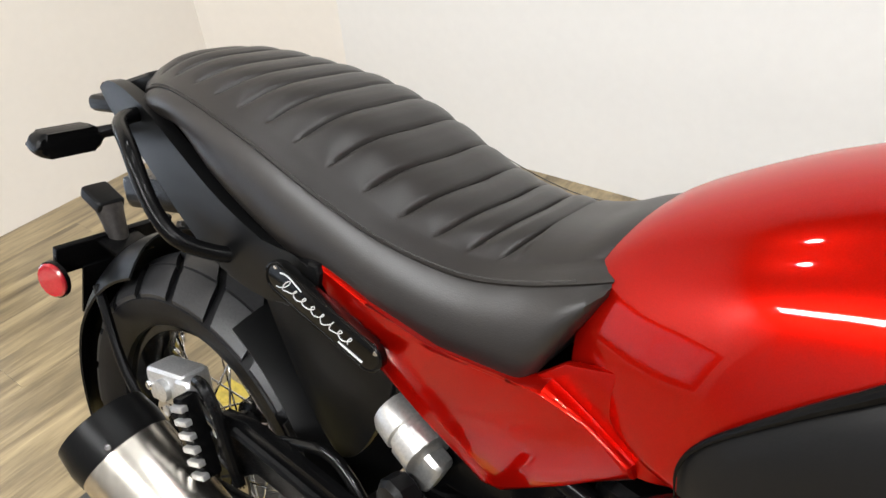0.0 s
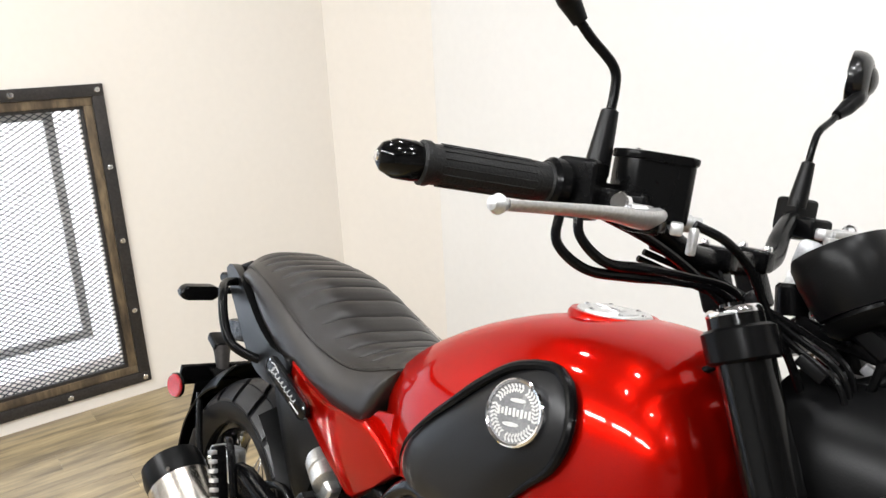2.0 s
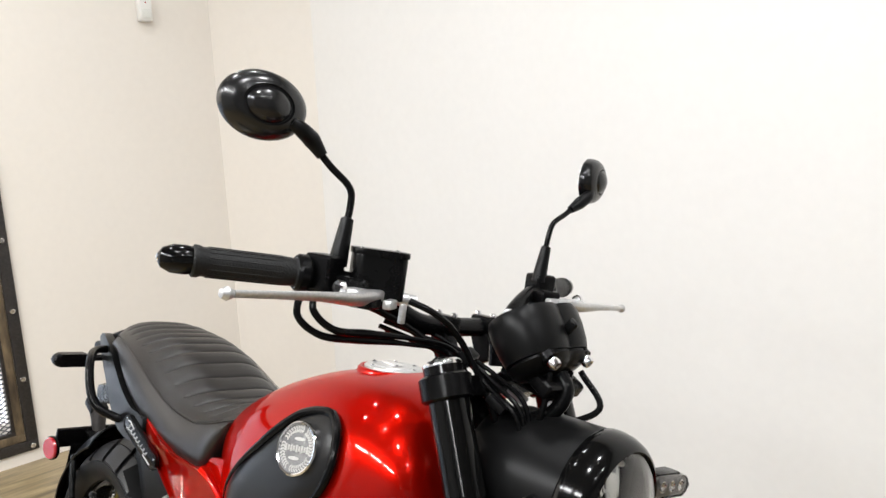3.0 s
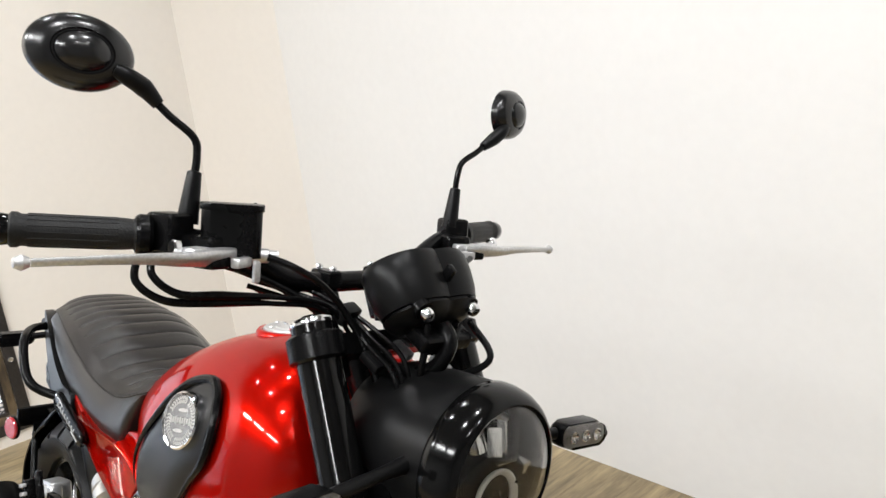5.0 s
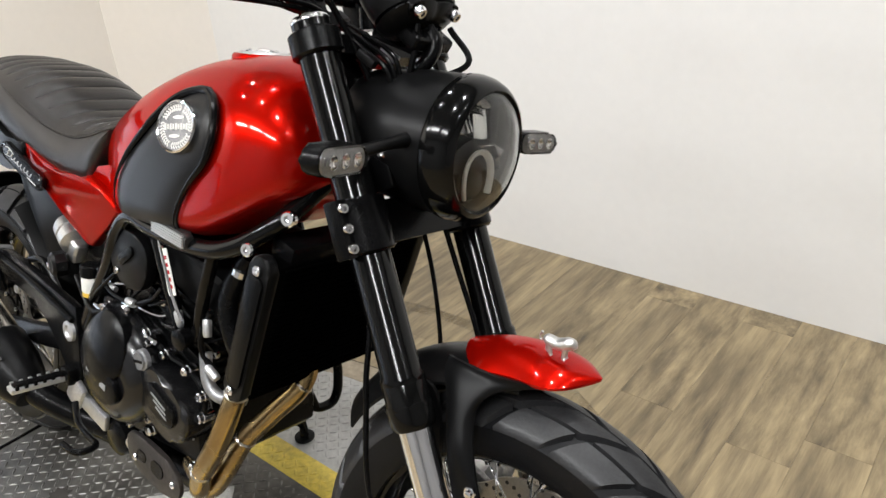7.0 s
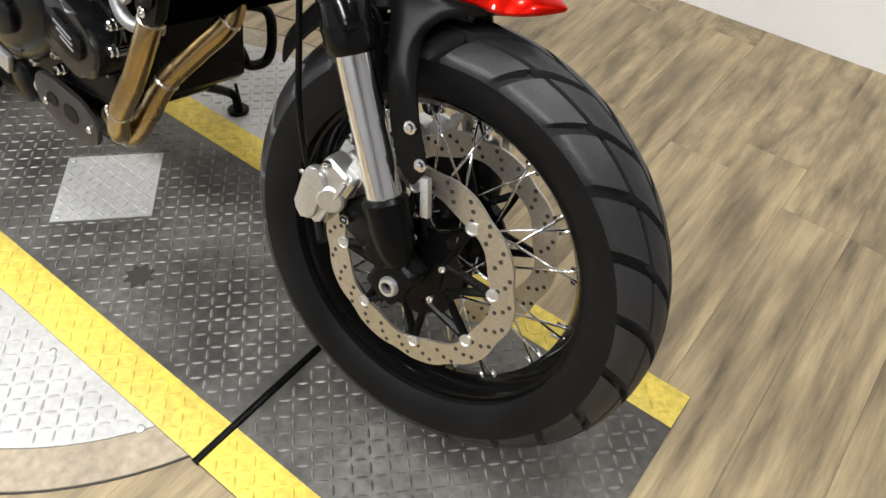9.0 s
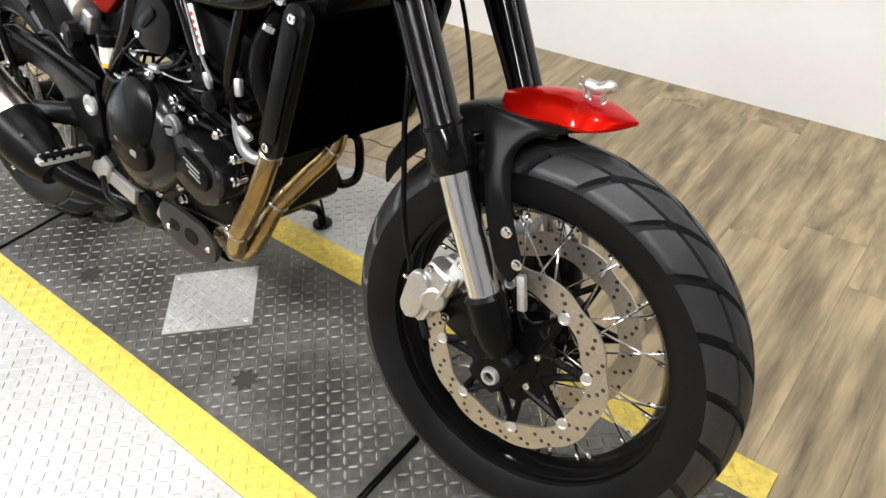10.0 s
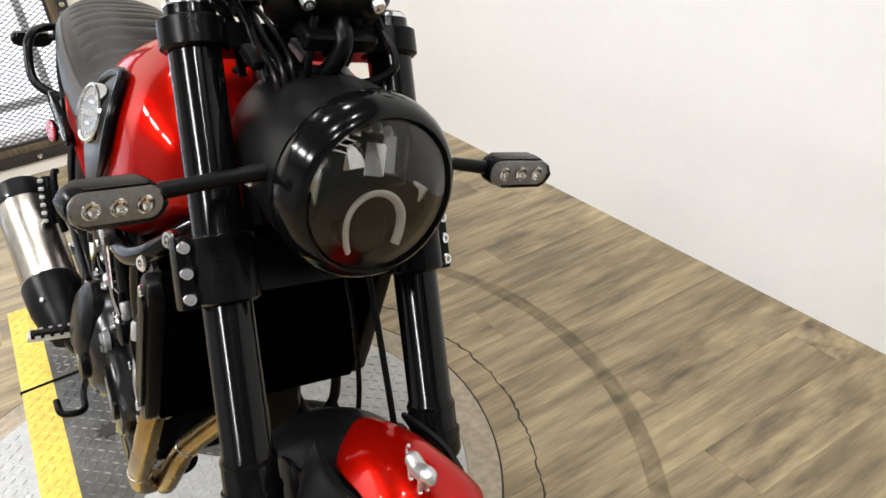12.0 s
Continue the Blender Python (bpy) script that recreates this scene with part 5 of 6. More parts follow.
bm = bmesh.new()
xs = list(np.linspace(-0.868, -0.36, 40)) + [-0.352, -0.345, -0.338, -0.333, -0.330]
loft(bm, [ring_at(x) for x in xs])
bmesh.ops.remove_doubles(bm, verts=bm.verts, dist=1e-4)
for _ in range(2):
    bmesh.ops.smooth_vert(bm, verts=bm.verts, factor=0.4, use_axis_x=True, use_axis_y=True, use_axis_z=True)
tank = b_part("fuel_tank", bm, RED, "glossy candy red fuel tank")


def skin(side, x, z, out=0.004):
    return Vector((x, side * (tank_half(x, z) + out), z))


def strip(left, right, side, out, n=40, k=10, rim=0.006):
    """A raised panel on the tank between two edge curves, with a rolled rim."""
    L, R = smooth_path([(x, 0, z) for x, z in left], 10), smooth_path([(x, 0, z) for x, z in right], 10)
    bm = bmesh.new()
    rings = []
    for i in range(n + 1):
        f = i / n
        a, b = L[round(f * (len(L) - 1))], R[round(f * (len(R) - 1))]
        row = []
        for j in range(k + 1):
            q = a + (b - a) * (j / k)
            edge = min(j, k - j, i * 0.7) / 1.0
            h = out * min(1.0, 0.25 + edge * 0.45)
            row.append(skin(side, q.x, q.z, h))
        low = [skin(side, (a + (b - a) * (j / k)).x, (a + (b - a) * (j / k)).z, -0.006) for j in (k, 0)]
        rings.append(row + low)
    loft(bm, rings)
    return bm


PADL = [(-0.522, 1.013), (-0.548, 1.007), (-0.578, 0.994), (-0.612, 0.966), (-0.650, 0.930), (-0.692, 0.892), (-0.735, 0.846), (-0.750, 0.815), (-0.748, 0.786)]
PADR = [(-0.506, 1.013), (-0.480, 1.002), (-0.462, 0.980), (-0.457, 0.952), (-0.468, 0.917), (-0.498, 0.884), (-0.524, 0.850), (-0.540, 0.818), (-0.552, 0.786)]
for s in (-1, 1):
    pad = b_part("tank_pad", strip(PADL, PADR, s, 0.009), PADM, "matt black knee pad")
    rimL = [skin(s, q.x, q.z, 0.007) for q in smooth_path([(x, 0, z) for x, z in PADL], 8)]
    rimR = [skin(s, q.x, q.z, 0.007) for q in smooth_path([(x, 0, z) for x, z in PADR], 8)]
    sub(pad, "pad_rim", tube(rimL[::-1] + rimR, [0.0005, 0.003, 0.0066, 0.0072, 0.0072, 0.0066, 0.003, 0.0005], 10, smooth=False), BLACK, "rolled satin black rim", False)
    q = skin(s, -0.530, 0.958, 0.012)
    ax = Vector((0.15, s, 0.27)).normalized()
    badge = b_part("tank_badge", lathe([(-0.006, 0.038), (0.006, 0.038), (0.009, 0.0355), (0.007, 0.034), (0.006, 0.002)], q, ax, 48), BADGE, "round chrome and grey tank badge")
    sub(badge, "badge_ring", lathe([(-0.004, 0.0395), (0.0085, 0.0390), (0.0105, 0.0370), (0.0095, 0.0345), (0.006, 0.034)], q, ax, 48, caps=False), CHROME, "chrome rim", False)
    u_ = Vector((1, 0, 0)) - ax * ax.x
    u_.normalize()
    v_ = ax.cross(u_) * (1 if s < 0 else -1)
    bm = bmesh.new()
    for i in range(40):
        a = 2 * math.pi * i / 40
        if i % 10 == 9:
            continue
        for rr, tw in ((0.0305, 0.6), (0.0255, -0.6)):
            c = q + ax * 0.0068 + rr * (math.cos(a) * u_ + math.sin(a) * v_)
            mm = Matrix(((u_.x, v_.x, ax.x, c.x), (u_.y, v_.y, ax.y, c.y), (u_.z, v_.z, ax.z, c.z), (0, 0, 0, 1))) @ Matrix.Rotation(a + tw, 4, "Z")
            bmesh.ops.create_cube(bm, size=1, matrix=mm @ Matrix.Diagonal((0.0050, 0.0022, 0.0012, 1)))
    sub(badge, "laurel_ring", bm, SILVER, "", False)
    bm = bmesh.new()
    for k in range(-4, 5):
        c = q + ax * 0.0072 + 0.0052 * k * u_ + 0.001 * k * v_
        mm = Matrix(((u_.x, v_.x, ax.x, c.x), (u_.y, v_.y, ax.y, c.y), (u_.z, v_.z, ax.z, c.z), (0, 0, 0, 1))) @ Matrix.Rotation(0.25, 4, "Z")
        bmesh.ops.create_cube(bm, size=1, matrix=mm @ Matrix.Diagonal((0.0034, 0.0075 if k % 2 else 0.0100, 0.0014, 1)))
    for cz_, w_, h_ in ((0.014, 0.022, 0.005), (-0.014, 0.022, 0.005)):
        c = q + ax * 0.0070 + cz_ * v_
        mm = Matrix(((u_.x, v_.x, ax.x, c.x), (u_.y, v_.y, ax.y, c.y), (u_.z, v_.z, ax.z, c.z), (0, 0, 0, 1))) @ Matrix.Rotation(0.2, 4, "Z")
        bmesh.ops.create_cone(bm, segments=24, radius1=0.5, radius2=0.5, depth=1, cap_ends=True, matrix=mm @ Matrix.Diagonal((w_, h_, 0.0012, 1)))
    sub(badge, "emblem", bm, SILVER, "plain chrome emblem shapes", False)
# filler
FC = Vector((-0.563, 0, 1.059))
filler = b_part("filler_ring", lathe([(-0.012, 0.062), (0.002, 0.060), (0.006, 0.057), (0.006, 0.052), (0.002, 0.050)], FC, (-0.03, 0, 1), 48), RED, "red raised filler surround")
sub(filler, "fuel_cap", lathe([(0.0, 0.050), (0.007, 0.0495), (0.0092, 0.047), (0.0082, 0.031), (0.0096, 0.030), (0.0096, 0.002)], FC, (-0.03, 0, 1), 48), ALLOY, "round aluminium fuel cap", False)
for i in range(6):
    a = i * math.pi / 3 + 0.3
    sub(filler, "cap_screw", bolt(FC + Vector((0.039 * math.cos(a), 0.039 * math.sin(a), 0.0082)), (0, 0, 1), 0.0038, 0.003), CHROME, "", False)
sub(filler, "cap_latch", block(((FC.x - 0.006, 0, FC.z + 0.0110), (0.036, 0.018, 0.005)), bevel=0.002), CHROME, "", False)

# -- seat --
S_TOP = [(-1.565, 0.904), (-1.541, 0.942), (-1.495, 0.966), (-1.432, 0.978), (-1.346, 0.977), (-1.260, 0.973), (-1.170, 0.956), (-1.110, 0.932), (-1.060, 0.911), (-1.000, 0.899), (-0.940, 0.903), (-0.900, 0.915), (-0.868, 0.932), (-0.842, 0.944)]
S_TOPW = [(-1.565, 0.046), (-1.533, 0.074), (-1.456, 0.096), (-1.339, 0.113), (-1.200, 0.120), (-1.080, 0.114), (-0.980, 0.106), (-0.900, 0.100), (-0.868, 0.096), (-0.842, 0.086)]
S_LOWZ = [(-1.565, 0.885), (-1.471, 0.900), (-1.394, 0.905), (-1.308, 0.865), (-1.200, 0.828), (-1.100, 0.806), (-1.000, 0.793), (-0.930, 0.790), (-0.905, 0.794), (-0.888, 0.812), (-0.872, 0.842), (-0.856, 0.872), (-0.842, 0.896)]
S_LOWW = [(-1.565, 0.060), (-1.495, 0.095), (-1.378, 0.125), (-1.250, 0.142), (-1.100, 0.150), (-0.950, 0.150), (-0.888, 0.147), (-0.865, 0.138), (-0.842, 0.124)]
S_SEAMZ = [(-1.565, 0.896), (-1.456, 0.938), (-1.362, 0.940), (-1.250, 0.922), (-1.150, 0.893), (-1.060, 0.871), (-0.980, 0.865), (-0.920, 0.877), (-0.870, 0.895), (-0.842, 0.905)]
S_SEAMW = [(-1.565, 0.058), (-1.495, 0.095), (-1.378, 0.122), (-1.250, 0.138), (-1.100, 0.140), (-1.000, 0.134), (-0.920, 0.130), (-0.870, 0.127), (-0.842, 0.120)]
RIBS = [-1.470, -1.430, -1.385, -1.340, -1.295, -1.250, -1.205, -1.158, -1.112, -1.068, -1.027, -0.990, -0.956]


def seat_ring(x, n=46):
    tz, tw, lz, lw, sz, sw = (lerp(q, x) for q in (S_TOP, S_TOPW, S_LOWZ, S_LOWW, S_SEAMZ, S_SEAMW))
    half = []
    for i in range(n + 1):
        v = i / n
        y = tw * v
        z = tz - (tz - sz) * 0.66 * v ** 3.0
        if v <= 0.985:
            xx = x + 0.020 * (v ** 2)
            d = min(abs(xx - 0.018 - r) for r in RIBS)
            if -1.49 < x < -0.94:
                fade = min(max((0.97 - v) / 0.14, 0), 1)
                z -= 0.0095 * fade * math.exp(-(d / 0.0020) ** 2)
                z += 0.0042 * fade * (math.sin(math.pi / 2 * min(1, d / 0.020)) - 0.6)
        half.append((y, z))
    z1 = half[-1][1]
    half.append((tw + (sw - tw) * 0.35, z1 - (z1 - sz) * 0.22))
    half.append((tw + (sw - tw) * 0.75, z1 - (z1 - sz) * 0.60))
    half.append((sw, sz + 0.0022))
    half.append((sw - 0.0012, sz))
    half.append((sw + 0.0008, sz - 0.0022))
    for v in (0.25, 0.5, 0.75, 0.93):
        bulge = 0.010 * math.sin(math.pi * v)
        half.append((sw + (lw - sw) * v + bulge, sz + (lz - sz) * v))
    half.append((lw - 0.006, lz - 0.004))
    half.append((lw - 0.030, lz - 0.002))
    return [(x, -y, z) for y, z in half] + [(x, y, z) for y, z in half[::-1]][:-1]


bm = bmesh.new()
loft(bm, [seat_ring(x) for x in np.linspace(-1.565, -0.842, 480)])
bmesh.ops.remove_doubles(bm, verts=bm.verts, dist=1e-5)
seat = b_part("seat", bm, LEATHER, "long black vinyl seat with stitched cross ribs", smooth=60)
for s in (-1, 1):
    path = [Vector((x, s * (lerp(S_SEAMW, x) - 0.001), lerp(S_SEAMZ, x) + 0.0055)) for x in np.linspace(-1.48, -0.87, 40)]
    sub(seat, "stitching", tube(path, 0.0007, 5, smooth=False), LEATHER, "seam stitching", False)
b_part("seat_base", block(((-1.25, 0, 0.845), (0.62, 0.17, 0.05), (0, 4, 0)), bevel=0.012), BLACK, "black seat pan")


# -- side covers and tail --
def bend(bm, s, y_of):
    for v in bm.verts:
        v.co.y += y_of(v.co.x, v.co.z)
        v.co.y *= s
    return bm


for s in (-1, 1):
    # red side cover: top strip under the seat, then down to a point behind the engine
    face = [(-1.130, 0.838), (-1.06, 0.818), (-0.98, 0.803), (-0.90, 0.806), (-0.868, 0.818), (-0.83, 0.799), (-0.788, 0.776), (-0.784, 0.764), (-0.84, 0.722), (-0.905, 0.668), (-0.926, 0.666), (-0.99, 0.715), (-1.06, 0.765), (-1.105, 0.790), (-1.128, 0.812)]
    bm = slab(face, 0.022, pose(0, 0, 0), 0.007, seg=3)
    bend(bm, s, lambda x, z: 0.144 + 0.012 * math.sin(math.pi * min(max((x + 1.13) / 0.33, 0), 1)) - 0.25 * max(0, 0.78 - z))
    b_part("side_cover", bm, RED, "glossy red side cover under the seat")
    under = [(-0.885, 0.812), (-0.86, 0.835), (-0.80, 0.850), (-0.72, 0.815), (-0.725, 0.778), (-0.775, 0.768), (-0.80, 0.758), (-0.87, 0.797)]
    bm = slab(under, 0.010, pose(0, 0, 0), 0.003)
    bend(bm, s, lambda x, z: 0.139)
    b_part("tank_skirt", bm, RED, "red tank corner piece")
    # black tail panel with the name plate
    tail = [(-1.625, 0.905), (-1.56, 0.925), (-1.47, 0.915), (-1.38, 0.885), (-1.28, 0.850), (-1.18, 0.828), (-1.125, 0.835), (-1.130, 0.800), (-1.17, 0.770), (-1.27, 0.765), (-1.36, 0.790), (-1.46, 0.835), (-1.56, 0.875)]
    bm = slab(oval(tail, 3), 0.020, pose(0, 0, 0), 0.006, seg=3)
    bend(bm, s, lambda x, z: lerp([(-1.64, 0.075), (-1.5, 0.105), (-1.3, 0.138), (-1.1, 0.155)], x))
    b_part("tail_panel", bm, MATTE, "matt black tail side panel")
    nm = pose(-1.105, 0.170 * s, 0.792) @ Matrix.Rotation(radians(-4) * s, 4, "Z") @ Matrix.Rotation(radians(21), 4, "Y")
    plate = b_part("name_plate", slab(rounded(0.158, 0.036, 0.017), 0.010, nm, 0.003), GLOSS, "gloss black name plate")
    sub(plate, "plate_edge", tube([nm @ Vector((x, 0.0045 * s, z)) for x, z in rounded(0.152, 0.031, 0.0145) + [rounded(0.152, 0.031, 0.0145)[0]]], 0.0014, 6, smooth=False), BLACK, "", False)
    bm = bmesh.new()
    e = 1 if s < 0 else -1
    line = []
    for k, (w_, h_) in enumerate(((0.011, 0.0085), (0.008, 0.0045), (0.009, 0.0050), (0.010, 0.0042), (0.008, 0.0050), (0.006, 0.0065), (0.010, 0.0042), (0.009, 0.0050))):
        x0 = -0.056 + 0.0125 * k
        for a in range(0, 360, 40):
            u, v = x0 + 0.0125 * a / 360 + w_ * 0.42 * math.sin(radians(a)), h_ * -math.cos(radians(a))
            line.append(nm @ Vector(((u + 0.45 * v) * e, 0.0056 * s, v)))
    tube(line, 0.0006, 5, bm, k=3)
    tube([nm @ Vector((-0.060 * e, 0.0056 * s, 0.009)), nm @ Vector((-0.050 * e, 0.0056 * s, 0.012)), nm @ Vector((-0.030 * e, 0.0056 * s, 0.008))], 0.0009, 5, bm, k=4)
    tube([nm @ Vector((0.028 * (1 if s < 0 else -1), 0.0056 * s, -0.0095)), nm @ Vector((0.060 * (1 if s < 0 else -1), 0.0056 * s, -0.0095))], 0.0012, 5, bm, smooth=False)
    sub(plate, "script", bm, PRINT, "slanting white strokes", False)
    for x in (-0.068, 0.068):
        sub(plate, "plate_rivet", lathe([(0, 0.0028), (0.001, 0.002)], nm @ Vector((x, 0.005 * s, 0.010)), (0, s, 0), 10), CHROME, "", False)
    # grab rail and rear indicator
    rail = [(-1.500, 0.095 * s, 0.898), (-1.468, 0.150 * s, 0.902), (-1.395, 0.186 * s, 0.892), (-1.348, 0.195 * s, 0.842), (-1.315, 0.188 * s, 0.810), (-1.290, 0.155 * s, 0.790), (-1.270, 0.125 * s, 0.785)]
    b_part("grab_rail", tube(rail, 0.0095, 14), BLACK, "satin black grab rail")
    ind = b_part("rear_indicator", tube([(-1.545, 0.075 * s, 0.868), (-1.570, 0.145 * s, 0.860)], 0.008, 12, smooth=False), BLACK, "black rear indicator")
    m = pose(-1.572, 0.168 * s, 0.857)
    sub(ind, "indicator_body", slab(rounded(0.088, 0.032, 0.015), 0.030, m @ pose(0, 0, 0, 0, 0, 90), 0.009, seg=3), BLACK, "black housing", False)
    sub(ind, "indicator_lens", slab(rounded(0.078, 0.024, 0.011), 0.006, m @ pose(-0.014, 0, 0, 0, 0, 90), 0.002), SMOKE, "smoked lens", False)
tail_top = block(((-1.555, 0, 0.907), (0.11, 0.160, 0.044), (0, -20, 0)), ((-1.625, 0.0, 0.880), (0.08, 0.175, 0.024), (0, -8, 0)), bevel=0.012, seg=3)
b_part("tail_unit", tail_top, MATTE, "matt black tail unit behind the seat")
b_part("tail_lamp", block(((-1.668, 0, 0.882), (0.012, 0.11, 0.020), (0, -10, 0)), bevel=0.004), REDLENS, "slim red tail lamp")
b_part("under_tail", block(((-1.42, 0, 0.80), (0.34, 0.19, 0.05), (0, -12, 0)), bevel=0.015), BLACK, "black inner mudguard")

# rear mudguard on the swing arm, with plate holder, lamp and reflectors
hug = b_part("rear_mudguard", arc_shell(RX, 0.352, 196, 112, lambda u: 0.092 - 0.012 * abs(u - 0.5), lambda u: 0.052, lambda u: 0.010, 26, 12), MATTE, "matt black wheel-hugging rear mudguard")
for s in (-1, 1):
    sub(hug, "mudguard_stay", tube([(-1.52, 0.105 * s, 0.36), (-1.62, 0.104 * s, 0.45), (-1.72, 0.080 * s, 0.56)], 0.008, 10), BLACK, "", False)
holder = b_part("plate_holder", block(((-1.797, 0, 0.585), (0.012, 0.215, 0.055), (0, 14, 0)), ((-1.767, 0, 0.598), (0.075, 0.070, 0.008), (0, 10, 0)), ((-1.794, 0, 0.520), (0.006, 0.14, 0.10), (0, 14, 0)), bevel=0.002), BLACK, "slotted black number plate holder")
for s in (-1, 1):
    sub(holder, "slot", block(((-1.8045, 0.070 * s, 0.592), (0.004, 0.040, 0.008), (0, 14, 0)), bevel=0.001), WALL, "open slot", False)
    sub(holder, "reflector", lathe([(0, 0.030), (0.006, 0.030), (0.009, 0.027), (0.009, 0.001)], (-1.774, 0.122 * s, 0.566), (0.25, s, 0.0), 28), REDLENS, "round red reflector", False)
    sub(holder, "reflector_cup", lathe([(-0.006, 0.012), (-0.004, 0.032), (0.003, 0.032)], (-1.774, 0.122 * s, 0.566), (0.25, s, 0.0), 28), BLACK, "", False)
sub(holder, "plate_lamp", tube([(-1.782, 0, 0.595), (-1.794, 0, 0.632), (-1.804, 0, 0.655)], [0.017, 0.020, 0.024], 16), STEELFRAME, "dark grey number plate lamp", False)
sub(holder, "lamp_hood", block(((-1.82, 0, 0.664), (0.062, 0.050, 0.026), (0, 18, 0)), bevel=0.010, seg=3), MATTE, "dark lamp hood", False)

# -- frame, engine and running gear --
for s in (-1, 1):
    b_part("frame_tube", tube([(-0.345, 0.060 * s, 0.905), (-0.372, 0.130 * s, 0.842), (-0.440, 0.163 * s, 0.792), (-0.520, 0.170 * s, 0.775), (-0.640, 0.165 * s, 0.772), (-0.720, 0.160 * s, 0.775), (-0.775, 0.155 * s, 0.735), (-0.82, 0.150 * s, 0.66), (-0.90, 0.140 * s, 0.56), (-0.965, 0.135 * s, 0.47)], 0.0145, 14), GLOSS, "gloss black trellis frame tube")
    b_part("frame_tube", tube([(-0.660, 0.150 * s, 0.755), (-0.625, 0.150 * s, 0.68), (-0.585, 0.145 * s, 0.58)], 0.011, 12), GLOSS, "gloss black frame strut")
    b_part("frame_tube", tube([(-0.50, 0.150 * s, 0.765), (-0.53, 0.148 * s, 0.68), (-0.555, 0.140 * s, 0.60)], 0.011, 12), GLOSS, "gloss black frame strut")
    b_part("subframe_tube", tube([(-0.82, 0.125 * s, 0.70), (-1.00, 0.125 * s, 0.745), (-1.20, 0.120 * s, 0.79), (-1.42, 0.10 * s, 0.85)], 0.011, 12), BLACK, "black subframe tube")
    m = pose(-0.568, 0.178 * s, 0.787, 0, 3, 4 * s)
    cov = b_part("frame_cover", slab(rounded(0.104, 0.027, 0.008), 0.016, m, 0.005), STEELFRAME, "ribbed grey frame cover")
    for k in range(-2, 3):
        sub(cov, "cover_rib", block(((m @ Vector((0, 0.0085 * s, 0.0042 * k))), (0.096, 0.005, 0.0026), (0, 3, 4 * s)), bevel=0.0006), ALLOY, "", False)
    b_part("frame_bolt", bolt((-0.400, 0.160 * s, 0.800), (0.3, s, 0.2), 0.011, 0.008), CHROME)
    b_part("frame_bolt", bolt((-0.335, 0.140 * s, 0.858), (0.3, s, 0.2), 0.012, 0.010), CHROME)
# radiator and its side covers
rad = b_part("radiator", block(((-0.392, 0, 0.672), (0.040, 0.300, 0.245), (0, 15, 0)), bevel=0.004), RADM, "black radiator core")
fin = bpy.data.meshes.new("fin")
bm = bmesh.new()
bmesh.ops.create_cube(bm, size=1, matrix=Matrix.Diagonal((0.012, 0.28, 0.0025, 1)))
bm.to_mesh(fin)
bm.free()
fin.materials.append(RADM)
for k in range(24):
    z = 0.565 + 0.0093 * k
    ob = new("fin", fin)
    ob.parent = rad
    ob.matrix_local = pose(-0.345 + (0.672 - z) * -0.27 - 0.028, 0, z, 0, 15, 0)
sub(rad, "header_tank", block(((-0.365, 0, 0.800), (0.050, 0.26, 0.035), (0, 15, 0)), bevel=0.010), BLACK, "", False)
for s in (-1, 1):
    m = pose(-0.393, 0.160 * s, 0.674, 0, 15.5, 0)
    side_c = b_part("radiator_cover", slab(rounded(0.044, 0.262, 0.020), 0.020, m, 0.006, seg=3), MATTE, "matt black radiator side cover")
    sub(side_c, "cover_face", slab(rounded(0.034, 0.20, 0.012), 0.006, m @ pose(0, 0.012 * s, 0), 0.002), BLACK, "", False)
    for dz in (-0.110, 0.110):
        sub(side_c, "cover_bolt", bolt(m @ Vector((0, 0.012 * s, dz)), (0, s, 0), 0.008, 0.005), CHROME, "", False)
# crankcase, cylinder and covers
b_part("crankcase", block(((-0.735, 0.0, 0.425), (0.36, 0.27, 0.20), (0, -6, 0)), bevel=0.025, seg=3), BLACK, "satin black crankcase")
b_part("sump", block(((-0.70, 0, 0.345), (0.22, 0.18, 0.075)), bevel=0.022, seg=3), BLACK, "satin black sump")
b_part("gearbox", block(((-0.90, 0, 0.47), (0.14, 0.20, 0.15)), bevel=0.025, seg=3), BLACK, "satin black gearbox housing")
b_part("cylinder_block", block(((-0.625, 0, 0.575), (0.19, 0.25, 0.16), (0, 18, 0)), bevel=0.015, seg=2), BLACK, "satin black cylinder block")
for k in range(7):
    b_part("cooling_fin", block(((-0.640 + 0.007 * k, 0, 0.535 + 0.020 * k), (0.20, 0.268, 0.006), (0, 18, 0)), bevel=0.0015), BLACK)
b_part("cylinder_head", block(((-0.600, 0, 0.690), (0.20, 0.26, 0.09), (0, 18, 0)), bevel=0.018, seg=3), MATTE, "black cylinder head cover")
for x, z in ((-0.53, 0.655), (-0.57, 0.60), (-0.66, 0.63), (-0.69, 0.565), (-0.51, 0.585)):
    b_part("engine_bolt", bolt((x, -0.134, z), (0, -1, 0), 0.007, 0.007), CHROME)
EC = Vector((-0.765, -0.135, 0.478))
cl = b_part("clutch_cover", lathe([(0, 0.112), (0.030, 0.110), (0.050, 0.100), (0.062, 0.084), (0.066, 0.060), (0.066, 0.002)], EC, (0, -1, 0), 48), COVERM, "satin black round clutch cover")
sub(cl, "clutch_cap", slab(oval([(-0.035, 0.030), (0.020, 0.036), (0.055, 0.012), (0.050, -0.020), (0.010, -0.036), (-0.040, -0.028), (-0.055, 0.0)], 4), 0.016, Matrix.Translation(EC + Vector((0.010, -0.070, -0.012))) @ Matrix.Rotation(radians(12), 4, "Y"), 0.004), BLACK, "raised oval cap", False)
